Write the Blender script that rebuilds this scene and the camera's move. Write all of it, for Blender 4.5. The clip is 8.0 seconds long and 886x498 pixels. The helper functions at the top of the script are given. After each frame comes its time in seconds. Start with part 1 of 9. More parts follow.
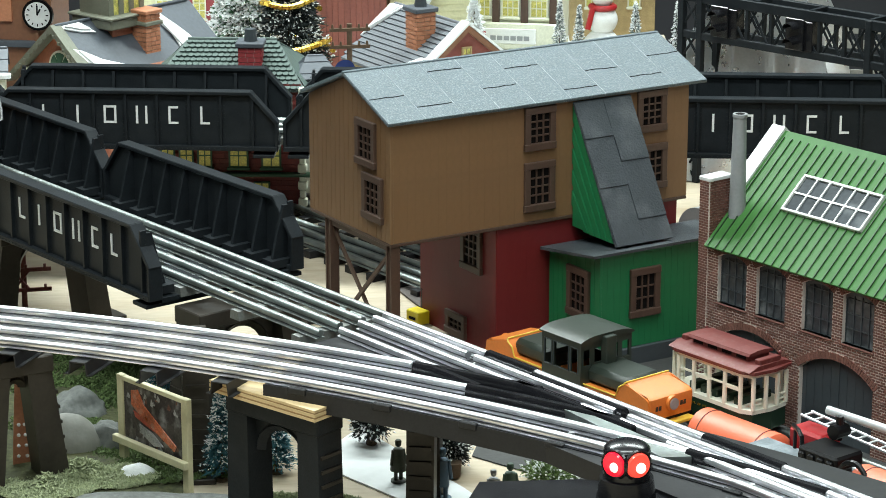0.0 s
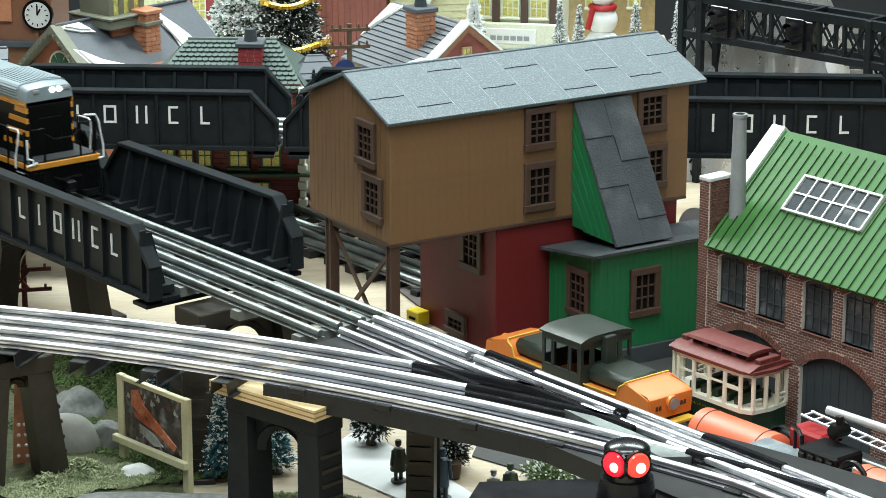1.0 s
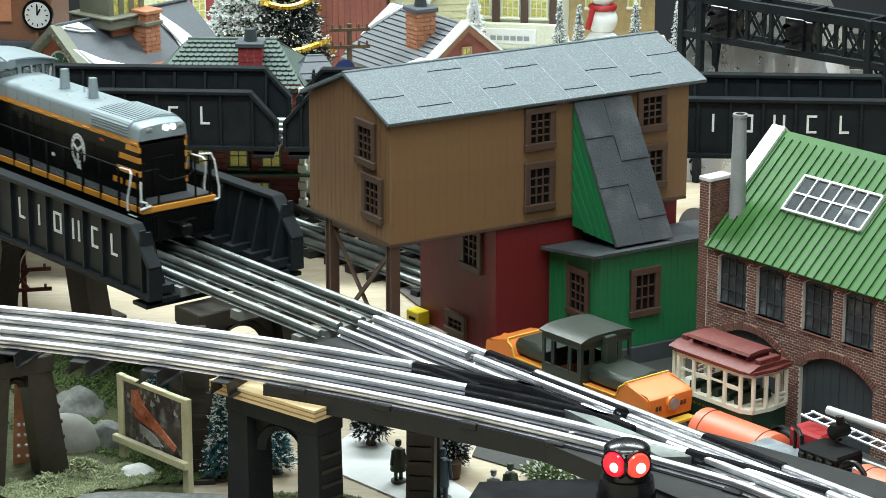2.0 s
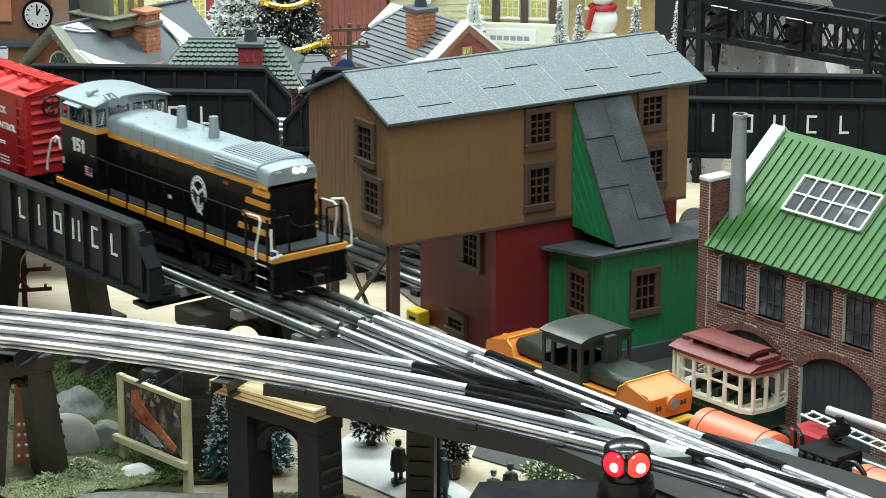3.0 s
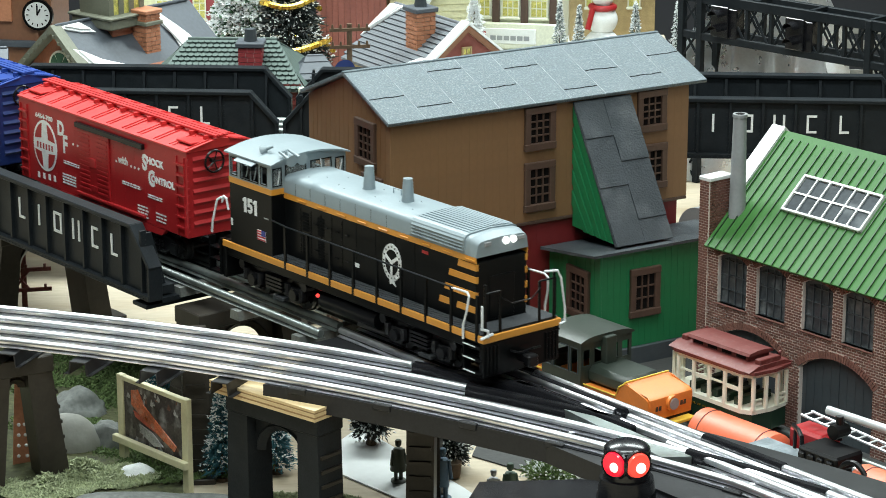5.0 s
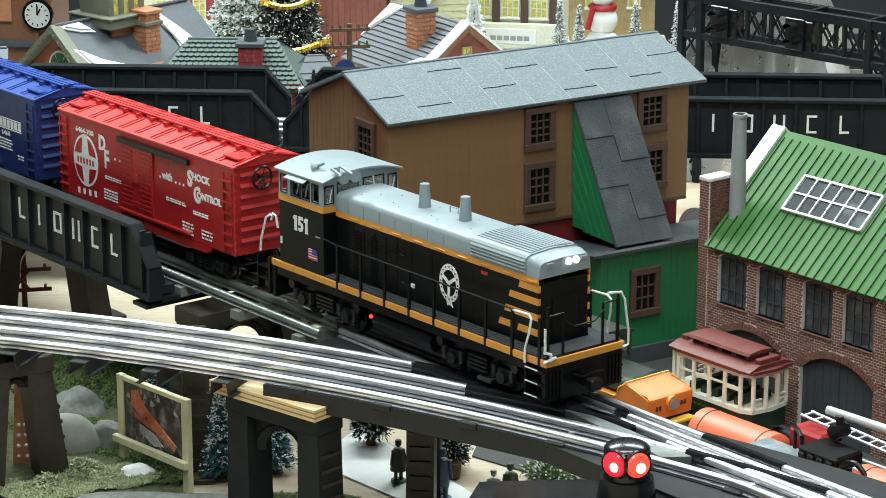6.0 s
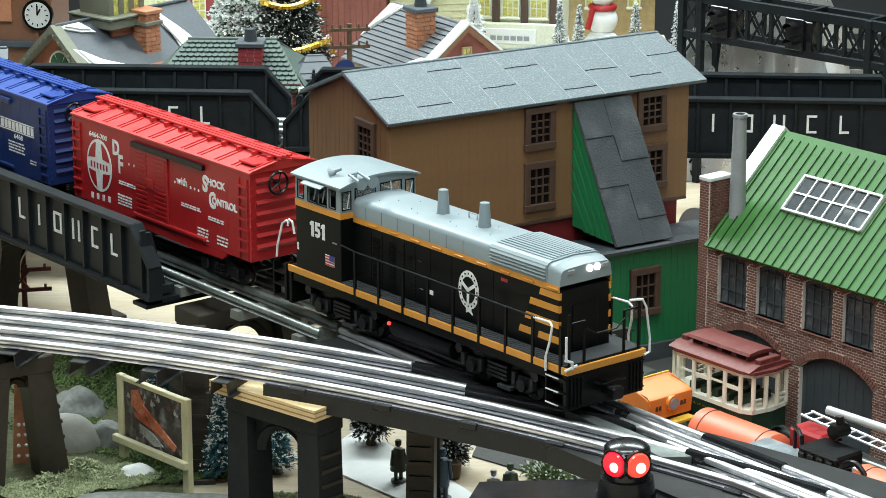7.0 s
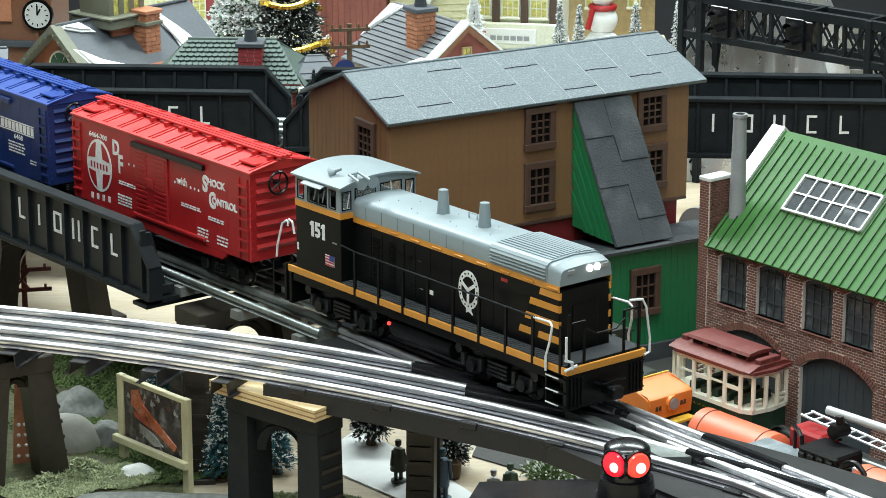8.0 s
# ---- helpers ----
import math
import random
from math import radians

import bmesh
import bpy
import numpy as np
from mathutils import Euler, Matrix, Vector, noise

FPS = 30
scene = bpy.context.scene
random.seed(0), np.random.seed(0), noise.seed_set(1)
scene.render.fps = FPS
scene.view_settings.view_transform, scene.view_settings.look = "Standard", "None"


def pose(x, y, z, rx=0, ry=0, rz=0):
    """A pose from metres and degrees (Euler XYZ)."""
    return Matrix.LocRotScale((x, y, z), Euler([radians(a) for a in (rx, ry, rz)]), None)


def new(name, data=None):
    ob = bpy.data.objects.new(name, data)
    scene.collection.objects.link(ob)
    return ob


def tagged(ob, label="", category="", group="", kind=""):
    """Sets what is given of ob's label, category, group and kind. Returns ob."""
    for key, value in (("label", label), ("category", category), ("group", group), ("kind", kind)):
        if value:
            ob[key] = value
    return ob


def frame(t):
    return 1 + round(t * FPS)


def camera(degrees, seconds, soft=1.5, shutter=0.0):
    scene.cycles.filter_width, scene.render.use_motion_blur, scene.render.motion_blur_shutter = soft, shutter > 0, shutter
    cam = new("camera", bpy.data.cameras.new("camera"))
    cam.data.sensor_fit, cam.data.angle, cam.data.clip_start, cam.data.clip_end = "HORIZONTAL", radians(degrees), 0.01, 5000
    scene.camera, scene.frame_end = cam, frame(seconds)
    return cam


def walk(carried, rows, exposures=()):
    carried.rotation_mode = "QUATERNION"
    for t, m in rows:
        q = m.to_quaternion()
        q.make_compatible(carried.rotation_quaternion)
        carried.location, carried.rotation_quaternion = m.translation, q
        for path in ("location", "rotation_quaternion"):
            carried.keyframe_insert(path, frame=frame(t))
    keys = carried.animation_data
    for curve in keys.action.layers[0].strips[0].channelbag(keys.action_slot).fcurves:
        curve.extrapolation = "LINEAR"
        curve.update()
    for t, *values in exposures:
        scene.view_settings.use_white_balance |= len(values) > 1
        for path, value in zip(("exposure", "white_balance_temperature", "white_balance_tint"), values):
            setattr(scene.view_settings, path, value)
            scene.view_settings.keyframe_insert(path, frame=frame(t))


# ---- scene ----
# ---------------------------------------------------------------- camera and its walk
cam = camera(19.17, 8.0, soft=0.9, shutter=0.5)
EYE = pose(0, 0, 0.645, 73.76, 0, 0)
walk(cam, [(0.0, EYE), (8.0, EYE)])

# ---------------------------------------------------------------- world, large lights, exposure
world = bpy.data.worlds.new("room_air")
scene.world = world
world.use_nodes = True
world.node_tree.nodes["Background"].inputs[0].default_value = (0.80, 0.95, 1.0, 1)
world.node_tree.nodes["Background"].inputs[1].default_value = 0.02
scene.view_settings.exposure = 0.06


def ceiling_lamp(x, y, z, sx, sy, watts, rz=0.0, tint=(0.885, 1.0, 0.98)):
    data = bpy.data.lights.new("ceiling_lamp", "AREA")
    data.shape, data.size, data.size_y, data.energy, data.color = "RECTANGLE", sx, sy, watts, tint
    ob = new("ceiling_lamp", data)
    ob.matrix_world = pose(x, y, z, 0, 0, rz)
    return ob


ceiling_lamp(-0.70, 2.92, 1.68, 1.2, 0.30, 62, 0)
ceiling_lamp(0.75, 2.85, 1.68, 1.2, 0.30, 42, 0)
ceiling_lamp(-0.20, 1.25, 1.68, 1.6, 0.30, 36, 0)
ceiling_lamp(0.10, 0.05, 1.68, 1.6, 0.30, 20, 0)

# ---------------------------------------------------------------- materials
def material(name, col, rough=0.5, metal=0.0, vary=0.12, scale=60.0, bump=0.0, bscale=400.0, spec=0.5, dirt=None, dirt_amt=0.0,
             dirt_scale=25.0, emit=0.0, coat=0.0, random_piece=0.0, stretch=(1, 1, 1)):
    """A procedural surface: base colour varied at two scales, stains, fine relief."""
    m = bpy.data.materials.new(name)
    m.use_nodes = True
    nt = m.node_tree
    n, link = nt.nodes, nt.links.new
    b = n["Principled BSDF"]
    b.inputs["Roughness"].default_value = rough
    b.inputs["Metallic"].default_value = metal
    b.inputs["Specular IOR Level"].default_value = spec
    b.inputs["Coat Weight"].default_value = coat
    tc = n.new("ShaderNodeTexCoord")
    mp = n.new("ShaderNodeMapping")
    mp.inputs["Scale"].default_value = stretch
    link(tc.outputs["Object"], mp.inputs[0])
    n1 = n.new("ShaderNodeTexNoise")
    n1.inputs["Scale"].default_value, n1.inputs["Detail"].default_value = scale, 4
    n2 = n.new("ShaderNodeTexNoise")
    n2.inputs["Scale"].default_value, n2.inputs["Detail"].default_value = scale * 7, 3
    link(mp.outputs[0], n1.inputs[0])
    link(mp.outputs[0], n2.inputs[0])
    add = n.new("ShaderNodeMath")
    add.operation = "MULTIPLY_ADD"
    add.inputs[1].default_value = 0.5
    link(n2.outputs[0], add.inputs[0])
    half = n.new("ShaderNodeMath")
    half.operation = "MULTIPLY"
    half.inputs[1].default_value = 0.5
    link(n1.outputs[0], half.inputs[0])
    link(half.outputs[0], add.inputs[2])
    ramp = n.new("ShaderNodeMapRange")
    ramp.inputs[1].default_value, ramp.inputs[2].default_value = 0.32, 0.68
    ramp.inputs[3].default_value, ramp.inputs[4].default_value = 1 - vary, 1 + vary
    link(add.outputs[0], ramp.inputs[0])
    last = ramp.outputs[0]
    if random_piece:
        oi = n.new("ShaderNodeObjectInfo")
        geo = n.new("ShaderNodeNewGeometry")
        sm = n.new("ShaderNodeMath")
        sm.operation = "ADD"
        link(oi.outputs["Random"], sm.inputs[0])
        link(geo.outputs["Random Per Island"], sm.inputs[1])
        rr = n.new("ShaderNodeMapRange")
        rr.inputs[2].default_value = 2.0
        rr.inputs[3].default_value, rr.inputs[4].default_value = 1 - random_piece, 1 + random_piece
        link(sm.outputs[0], rr.inputs[0])
        mu = n.new("ShaderNodeMath")
        mu.operation = "MULTIPLY"
        link(last, mu.inputs[0])
        link(rr.outputs[0], mu.inputs[1])
        last = mu.outputs[0]
    mix = n.new("ShaderNodeMix")
    mix.data_type, mix.blend_type = "RGBA", "MULTIPLY"
    mix.inputs[0].default_value = 1.0
    mix.inputs[6].default_value = (*col, 1)
    link(last, mix.inputs[7])
    colour = mix.outputs[2]
    if dirt:
        n3 = n.new("ShaderNodeTexNoise")
        n3.inputs["Scale"].default_value, n3.inputs["Detail"].default_value = dirt_scale, 6
        link(mp.outputs[0], n3.inputs[0])
        dr = n.new("ShaderNodeMapRange")
        dr.inputs[1].default_value, dr.inputs[2].default_value = 0.5, 0.72
        dr.inputs[4].default_value = dirt_amt
        link(n3.outputs[0], dr.inputs[0])
        dm = n.new("ShaderNodeMix")
        dm.data_type = "RGBA"
        link(dr.outputs[0], dm.inputs[0])
        link(colour, dm.inputs[6])
        dm.inputs[7].default_value = (*dirt, 1)
        colour = dm.outputs[2]
    link(colour, b.inputs["Base Color"])
    rv = n.new("ShaderNodeMapRange")
    rv.inputs[3].default_value, rv.inputs[4].default_value = max(0.02, rough - 0.08), min(1, rough + 0.1)
    link(n1.outputs[0], rv.inputs[0])
    link(rv.outputs[0], b.inputs["Roughness"])
    if bump:
        nb = n.new("ShaderNodeTexNoise")
        nb.inputs["Scale"].default_value, nb.inputs["Detail"].default_value = bscale, 3
        link(mp.outputs[0], nb.inputs[0])
        bp = n.new("ShaderNodeBump")
        bp.inputs["Strength"].default_value, bp.inputs["Distance"].default_value = bump, 0.0006
        link(nb.outputs[0], bp.inputs["Height"])
        link(bp.outputs[0], b.inputs["Normal"])
    if emit:
        b.inputs["Emission Color"].default_value = (*col, 1)
        b.inputs["Emission Strength"].default_value = emit
    return m


def glass(name, tint=(0.9, 0.95, 0.95), rough=0.03):
    m = bpy.data.materials.new(name)
    m.use_nodes = True
    b = m.node_tree.nodes["Principled BSDF"]
    b.inputs["Base Color"].default_value = (*tint, 1)
    b.inputs["Roughness"].default_value = rough
    b.inputs["Transmission Weight"].default_value = 0.9
    b.inputs["IOR"].default_value = 1.2
    return m


M = {}
M["board"] = material("table_board", (0.46, 0.39, 0.29), 0.75, vary=0.16, scale=9, bump=0.25, bscale=160, dirt=(0.34, 0.25, 0.15), dirt_amt=0.6, dirt_scale=7, stretch=(1, 4, 1))
M["room"] = material("dark_room_paint", (0.05, 0.05, 0.055), 0.85, vary=0.1, scale=2)
M["ceil"] = material("ceiling_paint", (0.5, 0.5, 0.5), 0.85, vary=0.05, scale=2)
M["rail"] = material("tinplate_rail", (0.86, 0.86, 0.90), 0.34, 1.0, vary=0.12, scale=30, dirt=(0.45, 0.44, 0.42), dirt_amt=0.35, dirt_scale=40)
M["rail_old"] = material("dull_tinplate_rail", (0.33, 0.365, 0.355), 0.42, 0.9, vary=0.18, scale=30, dirt=(0.14, 0.13, 0.11), dirt_amt=0.6, dirt_scale=35)
# dull oxidised metal, darkened as well for the shade under the rail head
M["rail_web"] = material("oxidised_shaded_rail_web", (0.17, 0.17, 0.185), 0.5, 0.5, spec=0.3, vary=0.3, scale=60, dirt=(0.05, 0.05, 0.05), dirt_amt=0.6, dirt_scale=50)
M["tie"] = material("black_metal_tie", (0.02, 0.02, 0.022), 0.4, 0.2, spec=0.3, vary=0.25, scale=80)
M["tie_tin"] = material("tin_tie", (0.24, 0.25, 0.24), 0.5, 0.6, vary=0.2, scale=80, dirt=(0.1, 0.09, 0.07), dirt_amt=0.5)
M["girder"] = material("black_girder_plastic", (0.0145, 0.0175, 0.0205), 0.44, vary=0.25, scale=90, bump=0.15, bscale=900, spec=0.12, dirt=(0.034, 0.038, 0.042), dirt_amt=0.25, dirt_scale=60)
M["pier"] = material("dark_brown_pier_plastic", (0.030, 0.025, 0.020), 0.4, spec=0.3, vary=0.2, scale=60, bump=0.1, bscale=600, dirt=(0.08, 0.068, 0.055), dirt_amt=0.35, dirt_scale=30)
M["letter"] = material("white_paint", (0.75, 0.76, 0.76), 0.5, vary=0.15, scale=300)
M["ply"] = material("pale_plywood", (0.62, 0.46, 0.25), 0.6, vary=0.15, scale=40, bump=0.2, bscale=300, stretch=(1, 8, 8))
M["brown"] = material("brown_clapboard_plastic", (0.20, 0.108, 0.050), 0.5, vary=0.07, scale=25, bump=0.08, bscale=700, dirt=(0.15, 0.09, 0.05), dirt_amt=0.35, dirt_scale=18)
M["trim_brown"] = material("dark_brown_plastic", (0.075, 0.042, 0.030), 0.45, vary=0.15, scale=80, bump=0.1, bscale=700)
M["roof_grey"] = material("grey_shingle_plastic", (0.098, 0.128, 0.147), 0.42, vary=0.14, scale=110, spec=0.4, bump=1.0, bscale=900, dirt=(0.42, 0.45, 0.46), dirt_amt=0.35, dirt_scale=620)
M["roof_seam"] = material("pale_worn_seam", (0.30, 0.33, 0.35), 0.6, vary=0.3, scale=200)
M["roof_dark"] = material("dark_shingle_plastic", (0.042, 0.050, 0.058), 0.5, vary=0.2, scale=60, bump=1.0, bscale=620, dirt=(0.2, 0.21, 0.22), dirt_amt=0.3, dirt_scale=30)
M["groove"] = material("dark_groove", (0.012, 0.013, 0.015), 0.9, spec=0.1, vary=0.2, scale=80)
M["red_wall"] = material("dark_red_clapboard_plastic", (0.15, 0.012, 0.013), 0.5, vary=0.08, scale=30, bump=0.08, bscale=700)
M["green_wall"] = material("green_clapboard_plastic", (0.010, 0.155, 0.055), 0.45, vary=0.08, scale=30, bump=0.08, bscale=700)
M["black_in"] = material("dark_interior", (0.008, 0.007, 0.007), 0.8, vary=0.2, scale=50, spec=0.1)
M["brick"] = material("red_brown_brick", (0.170, 0.074, 0.056), 0.75, vary=0.15, scale=80, bump=0.3, bscale=900, random_piece=0.3)
M["mortar"] = material("pale_mortar", (0.74, 0.66, 0.61), 0.85, vary=0.15, scale=100)
M["roof_green"] = material("green_standing_seam_plastic", (0.046, 0.145, 0.036), 0.45, spec=0.2, vary=0.12, scale=22, dirt=(0.15, 0.27, 0.13), dirt_amt=0.3, dirt_scale=16)
M["seam"] = material("dark_green_seam", (0.018, 0.05, 0.018), 0.5, vary=0.15, scale=60)
M["white"] = material("white_plastic", (0.72, 0.73, 0.72), 0.45, vary=0.06, scale=50)
M["slate"] = material("slate_grey_plastic", (0.050, 0.060, 0.068), 0.5, vary=0.12, scale=60)
# dark glass; the pale streaks are reflections painted into the colour
M["pane_grey"] = material("pane_painted_reflections", (0.045, 0.053, 0.060), 0.22, vary=0.35, scale=60, dirt=(0.30, 0.33, 0.34), dirt_amt=0.55, dirt_scale=70)
M["pane_sky"] = material("dusty_skylight_pane", (0.050, 0.058, 0.066), 0.6, spec=0.2, vary=0.35, scale=50, dirt=(0.30, 0.32, 0.33), dirt_amt=0.5, dirt_scale=45)
M["pipe"] = material("grey_pipe_plastic", (0.27, 0.28, 0.29), 0.45, vary=0.1, scale=60)
M["loco_black"] = material("gloss_black_paint", (0.0042, 0.0046, 0.0050), 0.32, vary=0.2, scale=60, spec=0.12)
M["loco_grey"] = material("grey_paint", (0.235, 0.285, 0.312), 0.42, vary=0.05, scale=60, bump=0.04, bscale=1200)
M["loco_orange"] = material("orange_yellow_paint", (0.62, 0.265, 0.035), 0.4, vary=0.06, scale=60)
M["chassis"] = material("black_chassis", (0.005, 0.005, 0.006), 0.34, 0.1, spec=0.3, vary=0.3, scale=90)
M["deck"] = material("worn_black_tread", (0.035, 0.038, 0.042), 0.7, spec=0.25, vary=0.3, scale=300, bump=0.6, bscale=1500)
M["chrome"] = material("white_handrail_paint", (0.72, 0.74, 0.76), 0.35, vary=0.05, scale=90)
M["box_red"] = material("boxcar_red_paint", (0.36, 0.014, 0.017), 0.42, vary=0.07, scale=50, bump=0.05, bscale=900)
# boxcar red again, lightened for the light falling on the roof
M["box_roof"] = material("top_lit_red_paint", (0.55, 0.030, 0.030), 0.38, vary=0.07, scale=50)
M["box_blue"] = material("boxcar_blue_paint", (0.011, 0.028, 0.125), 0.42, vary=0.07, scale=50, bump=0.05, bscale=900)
# boxcar blue again, with the overhead light painted into it
M["box_blue_roof"] = material("top_lit_blue_paint", (0.020, 0.060, 0.29), 0.38, vary=0.07, scale=50)
M["wheel"] = material("dark_wheel_metal", (0.06, 0.06, 0.06), 0.35, 0.8, vary=0.2, scale=100)
M["lens"] = material("lit_headlight", (1.0, 0.98, 0.9), 0.2, emit=5.0, vary=0)
M["cab_glass"] = glass("cab_glass")
M["frog"] = material("glossy_black_plastic", (0.010, 0.010, 0.012), 0.22, vary=0.25, scale=70)
M["lens_red"] = material("red_glowing_lens", (0.9, 0.015, 0.04), 0.12, emit=0.6, vary=0)
M["lens_pink"] = material("pink_glowing_lens", (0.95, 0.09, 0.06), 0.12, emit=0.65, vary=0)
M["ply_dark"] = material("dark_ply_layer", (0.33, 0.20, 0.09), 0.7, vary=0.2, scale=60)
M["moss"] = material("green_moss", (0.085, 0.130, 0.040), 0.9, vary=0.35, scale=120, random_piece=0.5)
M["moss_pale"] = material("pale_lichen", (0.26, 0.29, 0.17), 0.9, vary=0.3, scale=120, random_piece=0.4)
M["earth"] = material("dark_earth_mat", (0.058, 0.062, 0.026), 0.95, vary=0.7, scale=40, bump=0.8, bscale=300)
M["rock_grey"] = material("grey_stone", (0.150, 0.158, 0.150), 0.75, vary=0.40, scale=40, bump=0.7, bscale=260, dirt=(0.10, 0.11, 0.09), dirt_amt=0.7, dirt_scale=30)
M["rock_pale"] = material("pale_smooth_stone", (0.27, 0.27, 0.245), 0.7, vary=0.15, scale=35, bump=0.4, bscale=300, dirt=(0.2, 0.2, 0.17), dirt_amt=0.5, dirt_scale=25)
M["cream"] = material("cream_wood_paint", (0.62, 0.58, 0.38), 0.55, vary=0.1, scale=60)
M["fir_blue"] = material("blue_green_bristle", (0.035, 0.135, 0.165), 0.8, vary=0.3, scale=200, random_piece=0.4)
M["fir_dark"] = material("dark_bristle", (0.010, 0.016, 0.015), 0.8, vary=0.3, scale=200, random_piece=0.4)
M["fir_green"] = material("green_bristle", (0.035, 0.10, 0.045), 0.8, vary=0.3, scale=200, random_piece=0.4)
M["fir_grey"] = material("frosted_grey_bristle", (0.17, 0.21, 0.21), 0.8, vary=0.3, scale=200, random_piece=0.5)
M["frost"] = material("white_flock", (0.78, 0.80, 0.80), 0.85, vary=0.12, scale=150)
M["snow"] = material("white_snow_cloth", (0.70, 0.72, 0.72), 0.85, vary=0.05, scale=20, bump=0.3, bscale=120)
M["bark"] = material("brown_bark", (0.09, 0.055, 0.03), 0.85, vary=0.3, scale=150, bump=0.5)
M["gold"] = material("gold_tinsel", (0.75, 0.50, 0.08), 0.25, 0.9, vary=0.3, scale=200)
M["poster"] = material("dark_poster_print", (0.055, 0.045, 0.045), 0.3, vary=0.7, scale=90, dirt=(0.45, 0.45, 0.46), dirt_amt=0.55, dirt_scale=120)
M["poster_orange"] = material("orange_poster_print", (0.50, 0.13, 0.06), 0.3, vary=0.6, scale=110, dirt=(0.55, 0.45, 0.40), dirt_amt=0.5, dirt_scale=160)
M["poster_red"] = material("red_poster_print", (0.45, 0.09, 0.06), 0.3, vary=0.4, scale=150)
M["poster_dark"] = material("black_poster_print", (0.03, 0.02, 0.025), 0.3, vary=0.5, scale=150)
M["poster_brown"] = material("brown_poster_print", (0.16, 0.07, 0.05), 0.3, vary=0.5, scale=150)
M["poster_grey"] = material("grey_poster_print", (0.36, 0.36, 0.37), 0.3, vary=0.5, scale=150)

M["road"] = material("brown_grey_road", (0.10, 0.085, 0.078), 0.85, vary=0.15, scale=40, bump=0.3, bscale=300)
M["road_dark"] = material("dark_grey_mat", (0.045, 0.046, 0.045), 0.8, vary=0.2, scale=40, bump=0.3, bscale=300)

M["town_brick"] = material("orange_red_toy_brick", (0.33, 0.115, 0.06), 0.6, vary=0.2, scale=60, bump=0.3, bscale=300)
M["town_orange"] = material("orange_toy_brick", (0.46, 0.19, 0.10), 0.6, vary=0.2, scale=60, random_piece=0.25)
M["town_red"] = material("deep_red_toy_brick", (0.17, 0.030, 0.026), 0.55, vary=0.2, scale=60, random_piece=0.25)
M["town_red2"] = material("crimson_toy_paint", (0.27, 0.035, 0.04), 0.5, vary=0.15, scale=60)
M["town_red3"] = material("rust_red_toy_paint", (0.22, 0.060, 0.045), 0.55, vary=0.15, scale=60)
M["town_plank"] = material("pinkish_red_plank", (0.30, 0.105, 0.085), 0.6, vary=0.15, scale=60, random_piece=0.15)
M["town_brown"] = material("brown_glazed_toy", (0.22, 0.10, 0.055), 0.4, vary=0.15, scale=40)
M["town_slate"] = material("blue_grey_toy_slate", (0.070, 0.080, 0.096), 0.55, vary=0.15, scale=40, bump=0.3, bscale=260)
M["town_slate2"] = material("grey_toy_shingle", (0.13, 0.14, 0.155), 0.5, vary=0.25, scale=200, bump=0.9, bscale=240)
M["town_green_roof"] = material("green_grey_toy_shingle", (0.085, 0.115, 0.105), 0.5, spec=0.2, vary=0.2, scale=180, bump=0.9, bscale=240)
M["town_green_dk"] = material("dark_green_toy_paint", (0.025, 0.085, 0.045), 0.5, vary=0.15, scale=60)
M["town_olive"] = material("olive_grey_toy_paint", (0.15, 0.155, 0.115), 0.55, vary=0.15, scale=60)
M["town_stone"] = material("cream_toy_stone", (0.60, 0.58, 0.46), 0.6, vary=0.12, scale=60)
M["town_cream"] = material("pale_cream_toy_stone", (0.66, 0.67, 0.54), 0.6, vary=0.15, scale=60, bump=0.4, bscale=200)
M["town_pale"] = material("pale_yellow_toy_board", (0.62, 0.60, 0.38), 0.6, vary=0.12, scale=60)
M["town_ochre"] = material("ochre_toy_stone", (0.36, 0.27, 0.13), 0.6, vary=0.3, scale=120, bump=0.5, bscale=200)
M["lit_pane"] = material("glowing_yellow_pane", (0.50, 0.46, 0.12), 0.4, vary=0.6, scale=150, dirt=(0.05, 0.09, 0.03), dirt_amt=0.8, dirt_scale=170, emit=0.12)
M["foil"] = material("silver_foil", (0.82, 0.84, 0.86), 0.28, 0.75, vary=0.08, scale=60, bump=1.0, bscale=70)

M["bulb"] = material("bulb_glow", (1.0, 0.55, 0.50), 0.2, emit=1.6, vary=0)
M["stock_orange"] = material("orange_model_paint", (0.72, 0.20, 0.035), 0.42, vary=0.07, scale=60)
M["stock_green"] = material("dark_green_model_paint", (0.026, 0.034, 0.027), 0.4, vary=0.12, scale=60)
M["stock_yellow"] = material("yellow_model_paint", (0.75, 0.50, 0.06), 0.45, vary=0.08, scale=60)
M["maroon"] = material("maroon_model_paint", (0.150, 0.032, 0.028), 0.40, vary=0.12, scale=60, dirt=(0.5, 0.4, 0.38), dirt_amt=0.08, dirt_scale=300)
M["ivory"] = material("ivory_model_paint", (0.84, 0.83, 0.71), 0.45, vary=0.06, scale=60)
M["tram_green"] = material("deep_green_model_paint", (0.012, 0.035, 0.018), 0.4, vary=0.12, scale=60)
M["tank"] = material("coral_tank_plastic", (0.72, 0.155, 0.075), 0.42, vary=0.08, scale=60)
M["yellow"] = material("bright_yellow_plastic", (0.80, 0.62, 0.02), 0.4, vary=0.05, scale=60)
M["flat_grey"] = material("grey_flat_deck", (0.17, 0.20, 0.22), 0.45, vary=0.3, scale=60, dirt=(0.4, 0.42, 0.44), dirt_amt=0.5, dirt_scale=60)
M["ladder"] = material("white_metal_ladder", (0.65, 0.66, 0.68), 0.35, 0.4, vary=0.1, scale=60)

